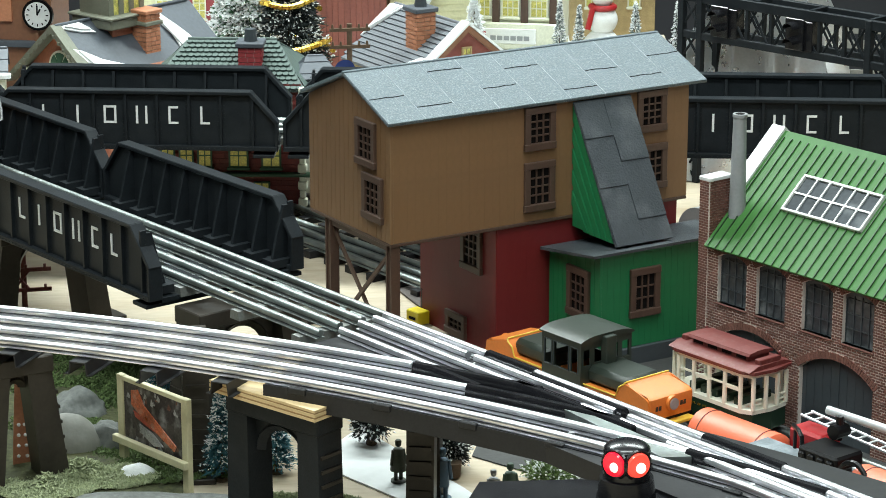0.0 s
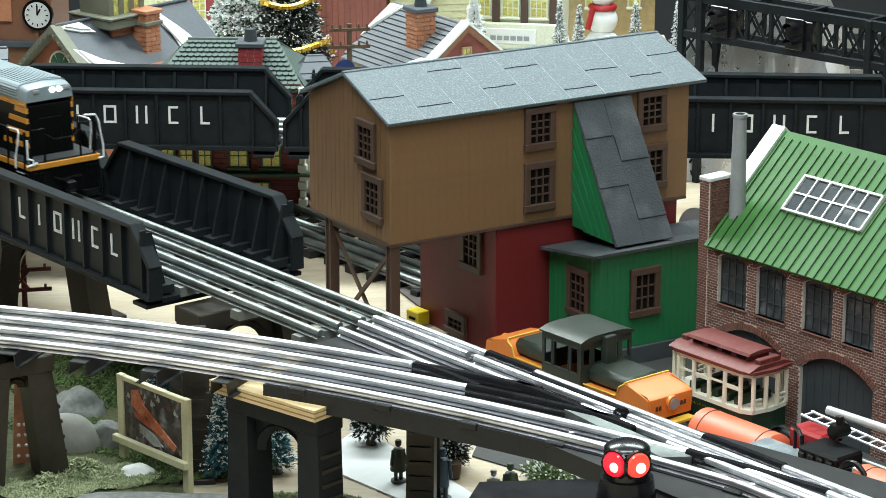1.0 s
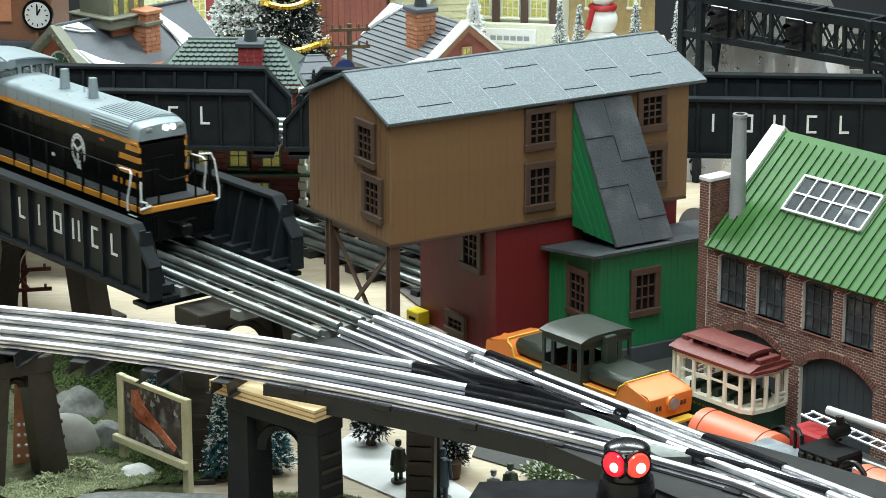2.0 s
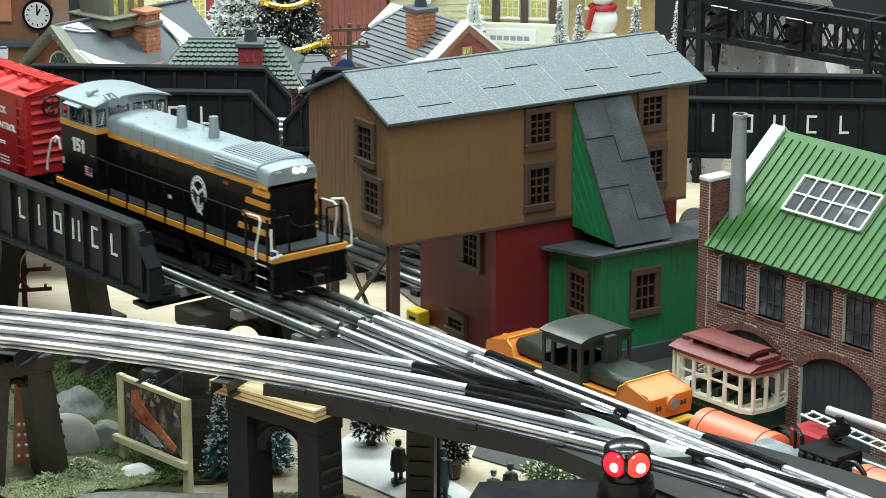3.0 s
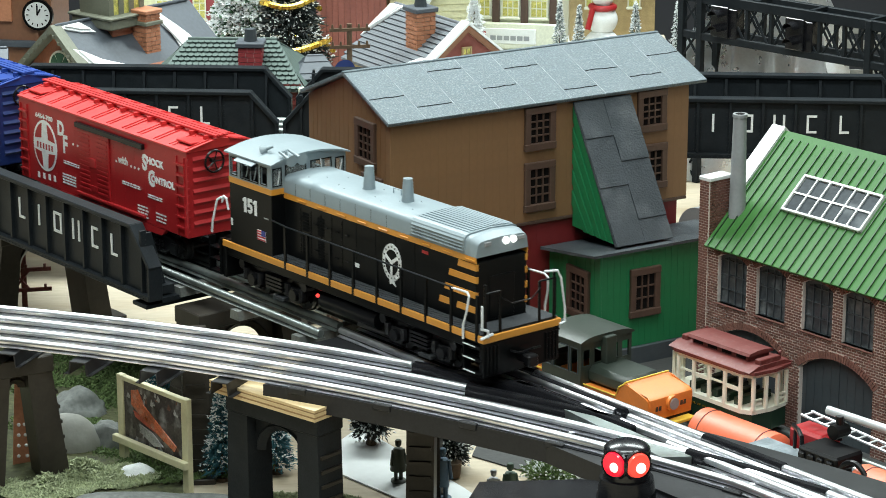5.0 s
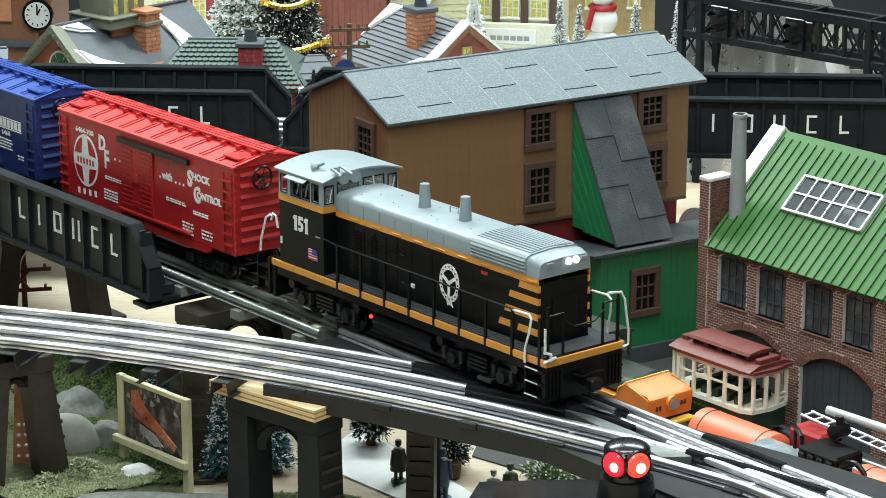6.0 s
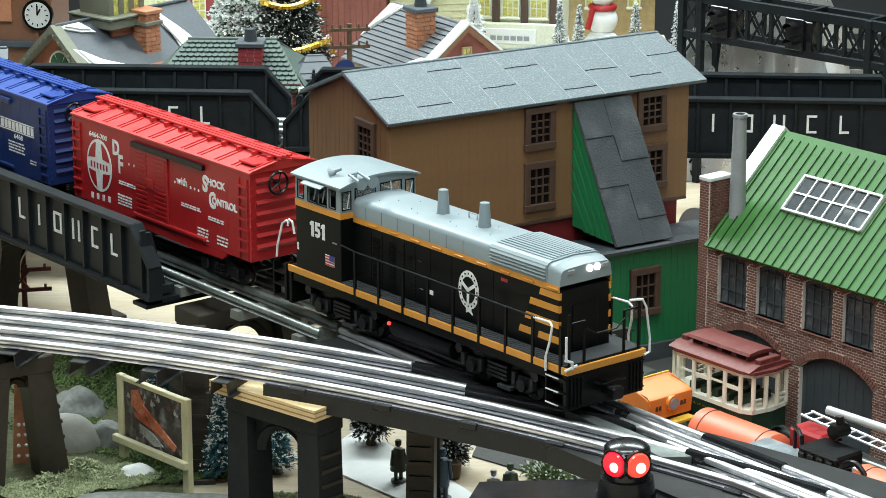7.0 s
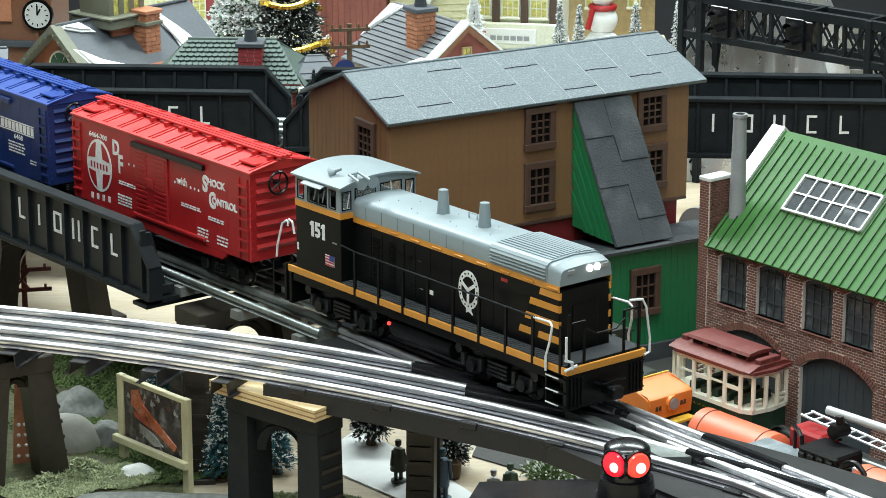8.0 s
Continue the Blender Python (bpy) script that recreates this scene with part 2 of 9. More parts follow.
# ---------------------------------------------------------------- mesh helpers
def finish(name, bm, mat, parent=None, label="", smooth=False):
    bmesh.ops.recalc_face_normals(bm, faces=bm.faces)
    me = bpy.data.meshes.new(name)
    bm.to_mesh(me)
    bm.free()
    for one in (mat if isinstance(mat, (list, tuple)) else [mat]):
        me.materials.append(one)
    if smooth:
        for p in me.polygons:
            p.use_smooth = True
        me.set_sharp_from_angle(angle=radians(40))
    ob = new(name, me)
    if parent is not None:
        ob.parent = parent
    if label:
        ob["label"] = label
    return ob


def part(name, bm, mat, parent, label="", smooth=False):
    return finish(name, bm, mat, parent, label, smooth)


def thing(name, m, label, category, group="", kind=""):
    """An Empty at the base of a thing."""
    ob = new(name)
    ob.empty_display_size = 0.01
    ob.matrix_basis = m
    return tagged(ob, label, category, group, kind)


def structure(ob, label="", category=""):
    return tagged(ob, label, category, kind="structure")


def box(bm, x0, x1, y0, y1, z0, z1, bevel=0.0, m=None, mi=0):
    """A box between two corners, its edges rounded by bevel."""
    vs = bmesh.ops.create_cube(bm, size=1.0)["verts"]
    for v in vs:
        v.co = Vector((x0 + (v.co.x + 0.5) * (x1 - x0), y0 + (v.co.y + 0.5) * (y1 - y0), z0 + (v.co.z + 0.5) * (z1 - z0)))
    if bevel:
        es = list({e for v in vs for e in v.link_edges})
        out = bmesh.ops.bevel(bm, geom=es, offset=bevel, segments=1, affect="EDGES")
        vs = list({v for f in out["faces"] for v in f.verts} | {v for v in vs if v.is_valid})
    if m is not None:
        for v in vs:
            v.co = m @ v.co
    if mi:
        for f in {f for v in vs for f in v.link_faces}:
            f.material_index = mi
    return vs


def prism(bm, outline, a0, a1, axis="x", m=None, mi=0):
    """An outline in two axes, drawn out along the third from a0 to a1."""
    def at(p, a):
        q = {"x": (a, p[0], p[1]), "y": (p[0], a, p[1]), "z": (p[0], p[1], a)}[axis]
        return m @ Vector(q) if m is not None else Vector(q)
    lo = [bm.verts.new(at(p, a0)) for p in outline]
    hi = [bm.verts.new(at(p, a1)) for p in outline]
    k = len(outline)
    fs = [bm.faces.new(lo), bm.faces.new(list(reversed(hi)))]
    for i in range(k):
        fs.append(bm.faces.new((lo[i], hi[i], hi[(i + 1) % k], lo[(i + 1) % k])))
    for f in fs:
        f.material_index = mi
    return lo + hi


def rod(bm, p, q, r, seg=8, r2=None):
    """A round bar from p to q, tapered to r2."""
    p, q = Vector(p), Vector(q)
    d = q - p
    m = Matrix.Translation((p + q) / 2) @ d.to_track_quat("Z", "Y").to_matrix().to_4x4()
    return bmesh.ops.create_cone(bm, cap_ends=True, segments=seg, radius1=r, radius2=r if r2 is None else r2, depth=d.length, matrix=m)["verts"]


def bar(bm, pts, r, seg=6):
    tube(bm, pts, r, seg)


def ball(bm, c, r, seg=10, scale=(1, 1, 1)):
    return bmesh.ops.create_uvsphere(bm, u_segments=seg, v_segments=max(5, seg * 2 // 3), radius=r, matrix=Matrix.Translation(c) @ Matrix.Diagonal((*scale, 1)))["verts"]


def tube(bm, pts, r, k=8):
    """A bent round bar through points, in one piece."""
    pts = [Vector(p) for p in pts]
    rings = []
    for i, p in enumerate(pts):
        d = (pts[min(len(pts) - 1, i + 1)] - pts[max(0, i - 1)]).normalized()
        u = d.orthogonal().normalized() if i == 0 else (u - d * u.dot(d)).normalized()
        w = d.cross(u)
        rings.append([bm.verts.new(p + (u * math.cos(2 * math.pi * j / k) + w * math.sin(2 * math.pi * j / k)) * r) for j in range(k)])
    for a, b in zip(rings, rings[1:]):
        for j in range(k):
            bm.faces.new((a[j], a[(j + 1) % k], b[(j + 1) % k], b[j]))
    bm.faces.new(rings[0])
    bm.faces.new(list(reversed(rings[-1])))


def hoop(bm, c, r, thick, axis, n=28, k=8):
    """A closed ring round an axis."""
    rings = []
    for i in range(n):
        a = 2 * math.pi * i / n
        ring = []
        for j in range(k):
            b = 2 * math.pi * j / k
            q, h = r + thick * math.cos(b), thick * math.sin(b)
            p = (h, q * math.cos(a), q * math.sin(a)) if axis == "x" else (q * math.cos(a), q * math.sin(a), h)
            ring.append(bm.verts.new(Vector(c) + Vector(p)))
        rings.append(ring)
    for i in range(n):
        for j in range(k):
            bm.faces.new((rings[i][j], rings[(i + 1) % n][j], rings[(i + 1) % n][(j + 1) % k], rings[i][(j + 1) % k]))


def sweep(bm, path, profile, z, close=True):
    """A profile (side, up) carried along a plan path of (x, y)."""
    rings = []
    for i, p in enumerate(path):
        a, b = Vector(path[max(0, i - 1)]), Vector(path[min(len(path) - 1, i + 1)])
        d = (b - a).normalized()
        n = Vector((-d.y, d.x))
        rings.append([bm.verts.new((p[0] + n.x * s, p[1] + n.y * s, z + h)) for s, h in profile])
    k = len(profile)
    for r0, r1 in zip(rings, rings[1:]):
        for j in range(k if close else k - 1):
            bm.faces.new((r0[j], r0[(j + 1) % k], r1[(j + 1) % k], r1[j]))
    if close:
        bm.faces.new(rings[0])
        bm.faces.new(list(reversed(rings[-1])))


def letters(name, text, size, m, mat, parent, depth=0.0004, label="", align="CENTER", squeeze=1.0, bold=0.0):
    """Raised lettering in the built-in font, as a mesh."""
    cu = bpy.data.curves.new(name, "FONT")
    cu.body, cu.size, cu.extrude, cu.align_x, cu.align_y = text, size, depth, align, "CENTER"
    cu.resolution_u = 3
    cu.offset = bold
    tmp = bpy.data.objects.new(name, cu)
    me = bpy.data.meshes.new_from_object(tmp)
    bpy.data.objects.remove(tmp)
    me.transform(Matrix.Diagonal((squeeze, 1, 1, 1)))
    me.materials.clear()
    me.materials.append(mat)
    ob = new(name, me)
    ob.parent = parent
    ob.matrix_basis = m
    if label:
        ob["label"] = label
    return ob


SIDE_NEAR = Matrix(((1, 0, 0, 0), (0, 0, -1, 0), (0, 1, 0, 0), (0, 0, 0, 1)))   # lettering on a face that looks to -y


# ---------------------------------------------------------------- the plan
TRACK_YAW = -50.98
TRACK = pose(0.0974, 1.4858, 0.1105, 0, 0, TRACK_YAW)     # rail top, x along the main line, y to its far side
RAIL_Z = 0.1105
MINE = pose(-0.0382, 1.8664, 0.0226, 0, 0, 31.5) @ Matrix.Scale(0.965, 4)             # corner of the mine house, x along its long wall
SHED = pose(0.1884, 1.8283, 0.0, 0, 0, -51.0)             # corner of the brick engine shed
BACK_Y = 2.18


def on_track(u, v, z=0.0):
    return TRACK @ Vector((u, v, z))

# ---------------------------------------------------------------- the room and the table
def room():
    bm = bmesh.new()
    prism(bm, [(-1.6, -0.4), (1.2, -0.4), (1.2, 2.66), (0.27, 2.66), (0.27, 3.15), (-1.6, 3.15)], -0.03, 0.0, "z")
    structure(finish("ground", bm, M["board"]), "bare tan wooden layout board", "table top")
    for x, y in ((-1.5, -0.3), (1.1, -0.3), (1.1, 2.5), (-1.5, 3.0)):
        bm = bmesh.new()
        box(bm, x - 0.04, x + 0.04, y - 0.04, y + 0.04, -0.9, -0.03)
        structure(finish("table_leg", bm, M["room"]), "plain dark table leg", "table leg")
    for name, b in (("floor", (-3, 3, -2.4, 5.4, -0.95, -0.9)), ("ceiling", (-3, 3, -2.4, 5.4, 1.75, 1.8)),
                    ("wall_north", (-3, 3, 5.4, 5.5, -0.9, 1.75)), ("wall_south", (-3, 3, -2.5, -2.4, -0.9, 1.75)),
                    ("wall_east", (3, 3.1, -2.4, 5.4, -0.9, 1.75)), ("wall_west", (-3.1, -3, -2.4, 5.4, -0.9, 1.75))):
        bm = bmesh.new()
        box(bm, *b)
        structure(finish(name, bm, M["ceil"] if name == "ceiling" else M["room"]))


room()

# ---------------------------------------------------------------- tracks
RAIL_PROFILE = [(-0.0036, -0.0060), (0.0036, -0.0060), (0.0036, -0.0055), (0.0012, -0.0050), (0.0012, -0.0042), (0.0024, -0.0036), (0.0028, -0.0024), (0.0023, -0.0010),
                (0.0010, 0.0), (-0.0010, 0.0), (-0.0023, -0.0010), (-0.0028, -0.0024), (-0.0024, -0.0036), (-0.0012, -0.0042), (-0.0012, -0.0050), (-0.0036, -0.0055)]
ARC_U, ARC_R, ARC_V = 0.34, 1.26, -0.0004


def straight(v, u0, u1, n=2):
    return [tuple(on_track(u0 + (u1 - u0) * i / (n - 1), v)[:2]) for i in range(n)]


def arc(off, a0, a1, n=40):
    """The curved line: off metres to the far side of its nearest rail; a in degrees back from where it joins."""
    out = []
    for i in range(n):
        a = radians(a0 + (a1 - a0) * i / (n - 1))
        r = ARC_R + off
        out.append(tuple(on_track(ARC_U - r * math.sin(a), ARC_V - ARC_R + r * math.cos(a))[:2]))
    return out


def rail(parent, path, mat, label="", z=RAIL_Z):
    bm = bmesh.new()
    sweep(bm, path, RAIL_PROFILE, z)
    k = len(RAIL_PROFILE)
    bm.faces.ensure_lookup_table()
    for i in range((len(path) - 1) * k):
        # bright head and foot, dull web between them with its shade painted in
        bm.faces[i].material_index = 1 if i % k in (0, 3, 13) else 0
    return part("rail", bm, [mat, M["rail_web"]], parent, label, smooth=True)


def tie_piece(parent, mesh_of, m):
    ob = new("tie", mesh_of.data)
    ob.parent = parent
    ob.matrix_basis = m
    return ob


def tracks():
    main = thing("railway_track", Matrix(), "dull grey tinplate toy train track on the raised line", "track", kind="structure")
    for v in (0.019, 0.0, -0.019):
        rail(main, straight(v, -1.3, -0.24), M["rail_old"])
    rail(main, straight(-0.0385, -1.3, -0.235), M["rail_old"])
    bm = bmesh.new()
    prism(bm, [(-0.0055, -0.0125), (0.0055, -0.0125), (0.0045, -0.0060), (-0.0045, -0.0060)], -0.046, 0.028, "y")
    first = part("tie", bm, M["tie_tin"], main)
    first.matrix_basis = TRACK @ pose(-1.25, 0, -0.001)
    for i in range(1, 15):
        tie_piece(main, first, TRACK @ pose(-1.25 + i * 0.0712, 0, -0.001))
    # curved line
    near = thing("railway_track", Matrix(), "shiny silver tinplate toy train track curving on trestles", "track", kind="structure")
    for off, a0, a1 in ((0.0, 44, 9.6), (0.0205, 44, 11.8), (0.041, 44, 19.3), (0.062, 44, 21.6)):
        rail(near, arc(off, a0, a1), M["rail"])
    bm = bmesh.new()
    # folded tin channel, open below, with turned-out lips
    prism(bm, [(-0.0095, -0.0150), (-0.0095, -0.0143), (-0.0068, -0.0143), (-0.0058, -0.0061), (0.0058, -0.0061), (0.0068, -0.0143), (0.0095, -0.0143), (0.0095, -0.0150),
               (0.0061, -0.0150), (0.0051, -0.0068), (-0.0051, -0.0068), (-0.0061, -0.0150)], -0.0120, 0.0690, "y")
    first = part("tie", bm, M["tie"], near)
    for i in range(9):
        a = 26.0 + i * 2.35
        r = radians(a)
        m = TRACK @ pose(ARC_U - ARC_R * math.sin(r), ARC_V - ARC_R + ARC_R * math.cos(r), -0.001, 0, 0, a)
        if i == 0:
            first.matrix_basis = m
        else:
            tie_piece(near, first, m)


tracks()


# ---------------------------------------------------------------- girder bridges
SPAN, TALL = 0.254, 0.050
STAMPS = {}


def girder_mesh(bm, outward, first=0.0556, step=0.0273):
    """One side girder along x from 0 to SPAN, base at z 0; its plated face looks to y * outward."""
    o = outward
    shape = [(0, 0), (SPAN, 0), (SPAN, 0.024), (SPAN - 0.023, TALL), (0.023, TALL), (0, 0.024)]
    prism(bm, shape, -0.0015, 0.0015, "y")
    # flange round the top and the slopes
    top = shape[2:]
    for (x0, z0), (x1, z1) in zip(top, top[1:]):
        d = Vector((x1 - x0, z1 - z0))
        m = Matrix.Translation(((x0 + x1) / 2, 0, (z0 + z1) / 2)) @ pose(0, 0, 0, 0, -math.degrees(math.atan2(d.y, d.x)), 0)
        box(bm, -d.length / 2 - 0.0006, d.length / 2 + 0.0006, -0.0055, 0.0055, -0.0016, 0.0016, 0.0005, m)
    box(bm, -0.0008, 0.0020, -0.0055, 0.0055, 0, 0.0245, 0.0004)
    box(bm, SPAN - 0.0020, SPAN + 0.0008, -0.0055, 0.0055, 0, 0.0245, 0.0004)
    box(bm, 0, SPAN, -0.006, 0.006, 0, 0.004, 0.0004)
    for i in range(-1, 9):
        x = first - 0.5 * step + step * (i - 0)
        if not 0.010 < x < SPAN - 0.008:
            continue
        yield x


def rivets_mesh(bm, o, first=0.0556, step=0.0273):
    for i in range(-1, 9):
        x = first - 0.5 * step + step * i
        if not 0.010 < x < SPAN - 0.008:
            continue
        for s in (-0.0026, 0.0026):
            for k in range(11):
                z = 0.0065 + k * 0.0036
                box(bm, x + s - 0.0004, x + s + 0.0004, o * 0.0012 if o > 0 else -0.0019, 0.0019 if o > 0 else -0.0012, z - 0.0004, z + 0.0004)
    for k in range(52):
        x = 0.006 + k * (SPAN - 0.012) / 51
        box(bm, x - 0.0004, x + 0.0004, -0.0068 if o < 0 else 0.006, -0.006 if o < 0 else 0.0068, 0.0014, 0.0022)


def bridge(m, half, label, marks, first=0.0556, step=0.0273):
    """A deck girder bridge: x along it from 0, y across, z 0 at the girders' base."""
    br = thing("girder_bridge", m, label, "bridge", "girder bridges")
    for side in (-1, 1):
        bm = bmesh.new()
        ribs = list(girder_mesh(bm, side, first, step))
        g = part("girder", bm, M["girder"], br)
        g.matrix_basis = pose(0, side * half, 0)
        for kind in ("rib", "buttress", "bracket"):
            if (kind, side) not in STAMPS:
                bm = bmesh.new()
                y = -side
                if kind == "rib":
                    box(bm, -0.0011, 0.0011, 0.0 if side > 0 else -0.0045, 0.0045 if side > 0 else 0.0, 0.003, TALL - 0.001)
                elif kind == "buttress":
                    prism(bm, [(0, 0.004), (y * 0.016, 0.004), (y * 0.0045, TALL - 0.003), (0, TALL - 0.003)], -0.0012, 0.0012, "x")
                else:
                    box(bm, -0.006, 0.006, min(0, y * 0.019), max(0, y * 0.019), 0.002, 0.008)
                first_one = part(kind, bm, M["girder"], g)
                first_one.matrix_basis = pose(ribs[0], 0, 0)
                STAMPS[(kind, side)] = first_one.data
                rest = ribs[1:]
            else:
                rest = ribs
            for x in rest:
                ob = new(kind, STAMPS[(kind, side)])
                ob.parent = g
                ob.matrix_basis = pose(x, 0, 0)
        bm = bmesh.new()
        rivets_mesh(bm, side, first, step)
        tagged(part("rivets", bm, M["girder"], g), kind="stuff")
        if side < 0 and marks:
            for i, (kind, w) in enumerate((("L", 0.0082), ("I", 0.0034), ("O", 0.0110), ("N", 0.0100), ("E", 0.0085), ("L", 0.0082))):
                x = first + i * step
                bm = bmesh.new()
                h = 0.0155
                t = 0.0019
                y0, y1 = -0.0022, -0.0014
                box(bm, x - w / 2, x - w / 2 + t, y0, y1, 0.0222, 0.0222 + h)
                if kind in "ON":
                    box(bm, x + w / 2 - t, x + w / 2, y0, y1, 0.0222, 0.0222 + h)
                if kind in "LOE":
                    box(bm, x - w / 2 + t, x + w / 2 - (t if kind == "O" else 0), y0, y1, 0.0222, 0.0222 + t)
                if kind in "OE":
                    box(bm, x - w / 2 + t, x + w / 2 - (t if kind == "O" else 0), y0, y1, 0.0222 + h - t, 0.0222 + h)
                part("white_mark", bm, M["letter"], g, "plain white painted mark")
    bm = bmesh.new()
    box(bm, 0.001, SPAN - 0.001, -half + 0.006, half - 0.006, -0.003, 0.0005)
    part("deck_plate", bm, M["girder"], br)
    for x in (0.012, SPAN - 0.012):
        bm = bmesh.new()
        box(bm, x - 0.009, x + 0.009, -half - 0.006, half + 0.006, -0.006, -0.0031, 0.0004)
        part("end_shoe", bm, M["girder"], br)
    return br


for u in (-0.645, -0.903, -1.160):
    bridge(TRACK @ pose(u, -0.0055, -0.0125), 0.0610, "black plastic plate girder bridge with white side marks", True, 0.0765, 0.0256)
BACK_YAW = -3.6
BACK = pose(-0.1383, 2.1806 + 0.0480, 0.098, 0, 0, BACK_YAW)
for u in (-0.512, -0.254, 0.006, 0.288):
    bridge(BACK @ pose(u, 0, 0), 0.0480, "black plastic plate girder bridge on the back line", True)


def back_track():
    tr = thing("railway_track", Matrix(), "grey tinplate track on the back bridges", "track", kind="structure")
    for v in (-0.019, 0, 0.019):
        p = [tuple((BACK @ Vector((u, v, 0)))[:2]) for u in (-0.9, 0.9)]
        rail(tr, p, M["rail_old"])
    bm = bmesh.new()
    for i in range(40):
        box(bm, -0.8 + i * 0.04, -0.79 + i * 0.04, -0.03, 0.03, -0.0, 0.006, m=BACK)
    tagged(part("ties", bm, M["tie_tin"], tr), kind="stuff")


back_track()


# ---------------------------------------------------------------- trestle piers
def pier(m, tall, wide_top, wide_foot, thick, label, name="trestle_pier"):
    """A frame pier across the line: x across, y along, z up from the board."""
    pr = thing(name, m, label, "bridge pier", "trestle piers")
    wt, wf = wide_top / 2, wide_foot / 2
    leg = 0.017
    for s in (-1, 1):
        bm = bmesh.new()
        prism(bm, [(s * wf, 0.004), (s * (wf - leg * 1.15), 0.004), (s * (wt - leg), tall - 0.012), (s * wt, tall - 0.012)], -thick / 2, thick / 2, "y")
        leg_ob = part("leg", bm, M["pier"], pr)
        for k in range(6):
            z = 0.012 + k * (tall - 0.03) / 6
            x = wf + (wt - wf) * z / tall
            bm = bmesh.new()
            box(bm, s * x - 0.0012, s * x + 0.0012, -thick / 2 + 0.002, thick / 2 - 0.002, z, z + 0.0022)
            part("leg_rib", bm, M["pier"], leg_ob)
        bm = bmesh.new()
        box(bm, s * wf - 0.012, s * wf + 0.012, -thick / 2 - 0.003, thick / 2 + 0.003, 0, 0.004, 0.0006)
        part("foot", bm, M["pier"], pr)
    # arched web between the legs
    bm = bmesh.new()
    span = wt - leg * 0.9
    pts = [(-span, tall - 0.011), (span, tall - 0.011)]
    rad = span * 0.86
    cz = tall - 0.016 - rad
    for i in range(13):
        a = math.pi * i / 12
        pts.append((rad * math.cos(a), cz + rad * math.sin(a)))
    pts.insert(2, (span * 1.04, cz))
    pts.append((-span * 1.04, cz))
    prism(bm, pts, -0.003, 0.003, "y")
    part("arch_web", bm, M["pier"], pr)
    bm = bmesh.new()
    for i in range(12):
        a0, a1 = math.pi * i / 12, math.pi * (i + 1) / 12
        rod(bm, (rad * math.cos(a0), 0, cz + rad * math.sin(a0)), (rad * math.cos(a1), 0, cz + rad * math.sin(a1)), 0.0042, 4)
    part("arch_rim", bm, M["pier"], pr)
    bm = bmesh.new()
    box(bm, -wt - 0.0012, wt + 0.0012, -thick / 2 - 0.001, thick / 2 + 0.001, tall - 0.012, tall, 0.0008)
    part("cap", bm, M["pier"], pr)
    return pr


def arc_pose(a, off=0.0285, turn=0.0):
    r = radians(a)
    q = on_track(ARC_U - (ARC_R + off) * math.sin(r), ARC_V - ARC_R + (ARC_R + off) * math.cos(r))
    return pose(q.x, q.y, 0, 0, 0, TRACK_YAW + a + 90 + turn)


for u in (-0.375, -0.648, -0.905):
    q = on_track(u, -0.008)
    pier(pose(q.x, q.y, 0, 0, 0, TRACK_YAW + 90), 0.0920, 0.085, 0.108, 0.030, "dark brown plastic trestle pier under the girder bridge")

# ---------------------------------------------------------------- the mine house
def sash(parent, m, wide, tall, cols, rows, trim, name="window", sill=True, label="dark brown framed window with small panes"):
    """A framed window on a wall, x along it, z up, looking to -y; m at its lower middle."""
    bm = bmesh.new()
    w, t = wide / 2, 0.0052
    box(bm, -w, -w + t, -0.0026, 0.0004, 0.002, tall - 0.002, 0.0004)
    box(bm, w - t, w, -0.0026, 0.0004, 0.002, tall - 0.002, 0.0004)
    win = part(name, bm, trim, parent, label)
    win.matrix_basis = m
    bm = bmesh.new()
    box(bm, -w - 0.0003, w + 0.0003, -0.0029, 0.0004, tall - 0.0058, tall, 0.0005)
    part("lintel", bm, trim, win)
    bm = bmesh.new()
    box(bm, -w - 0.0005, w + 0.0005, -0.0032, 0.0004, 0, 0.0058, 0.0005)
    part("sill", bm, trim, win)
    iw, z0, z1 = w - t, 0.0060, tall - 0.0062
    bm = bmesh.new()
    box(bm, -iw, iw, -0.0003, 0.0002, z0, z1)
    part("pane", bm, M["black_in"], win, "dark panes")
    for k in range(1, cols):
        bm = bmesh.new()
        x = -iw + 2 * iw * k / cols
        box(bm, x - 0.0006, x + 0.0006, -0.0016, -0.0003, z0, z1)
        part("muntin", bm, trim, win)
    for k in range(1, rows):
        bm = bmesh.new()
        z = z0 + (z1 - z0) * k / rows
        box(bm, -iw, iw, -0.0015, -0.0003, z - 0.0006, z + 0.0006)
        part("muntin", bm, trim, win)
    return win


FACE_END = pose(0, 0, 0, 0, 0, -90)      # turns a face that looks to -y so that it looks to -x


def boards(parent, mat, x0, x1, y, top, bottom, step, m=None, slope=None, g=0.00016):
    """Upright boards on a wall that looks to -y; top may follow a gable by slope(x)."""
    n = max(1, round((x1 - x0) / step))
    w = (x1 - x0) / n
    shared = None
    for i in range(n):
        a = x0 + i * w
        if slope is None and shared is not None:
            ob = new("board", shared)
            ob.parent = parent
            ob.matrix_basis = (m or Matrix()) @ pose(a, y, 0)
            continue
        bm = bmesh.new()
        t0, t1 = (top, top) if slope is None else (slope(a), slope(a + w))
        prism(bm, [(g, bottom), (w - g, bottom), (w - g, t1), (g, t0)], -0.0008, 0.0002, "y")
        ob = part("board", bm, mat, parent)
        ob.matrix_basis = (m or Matrix()) @ pose(a, y, 0)
        shared = ob.data


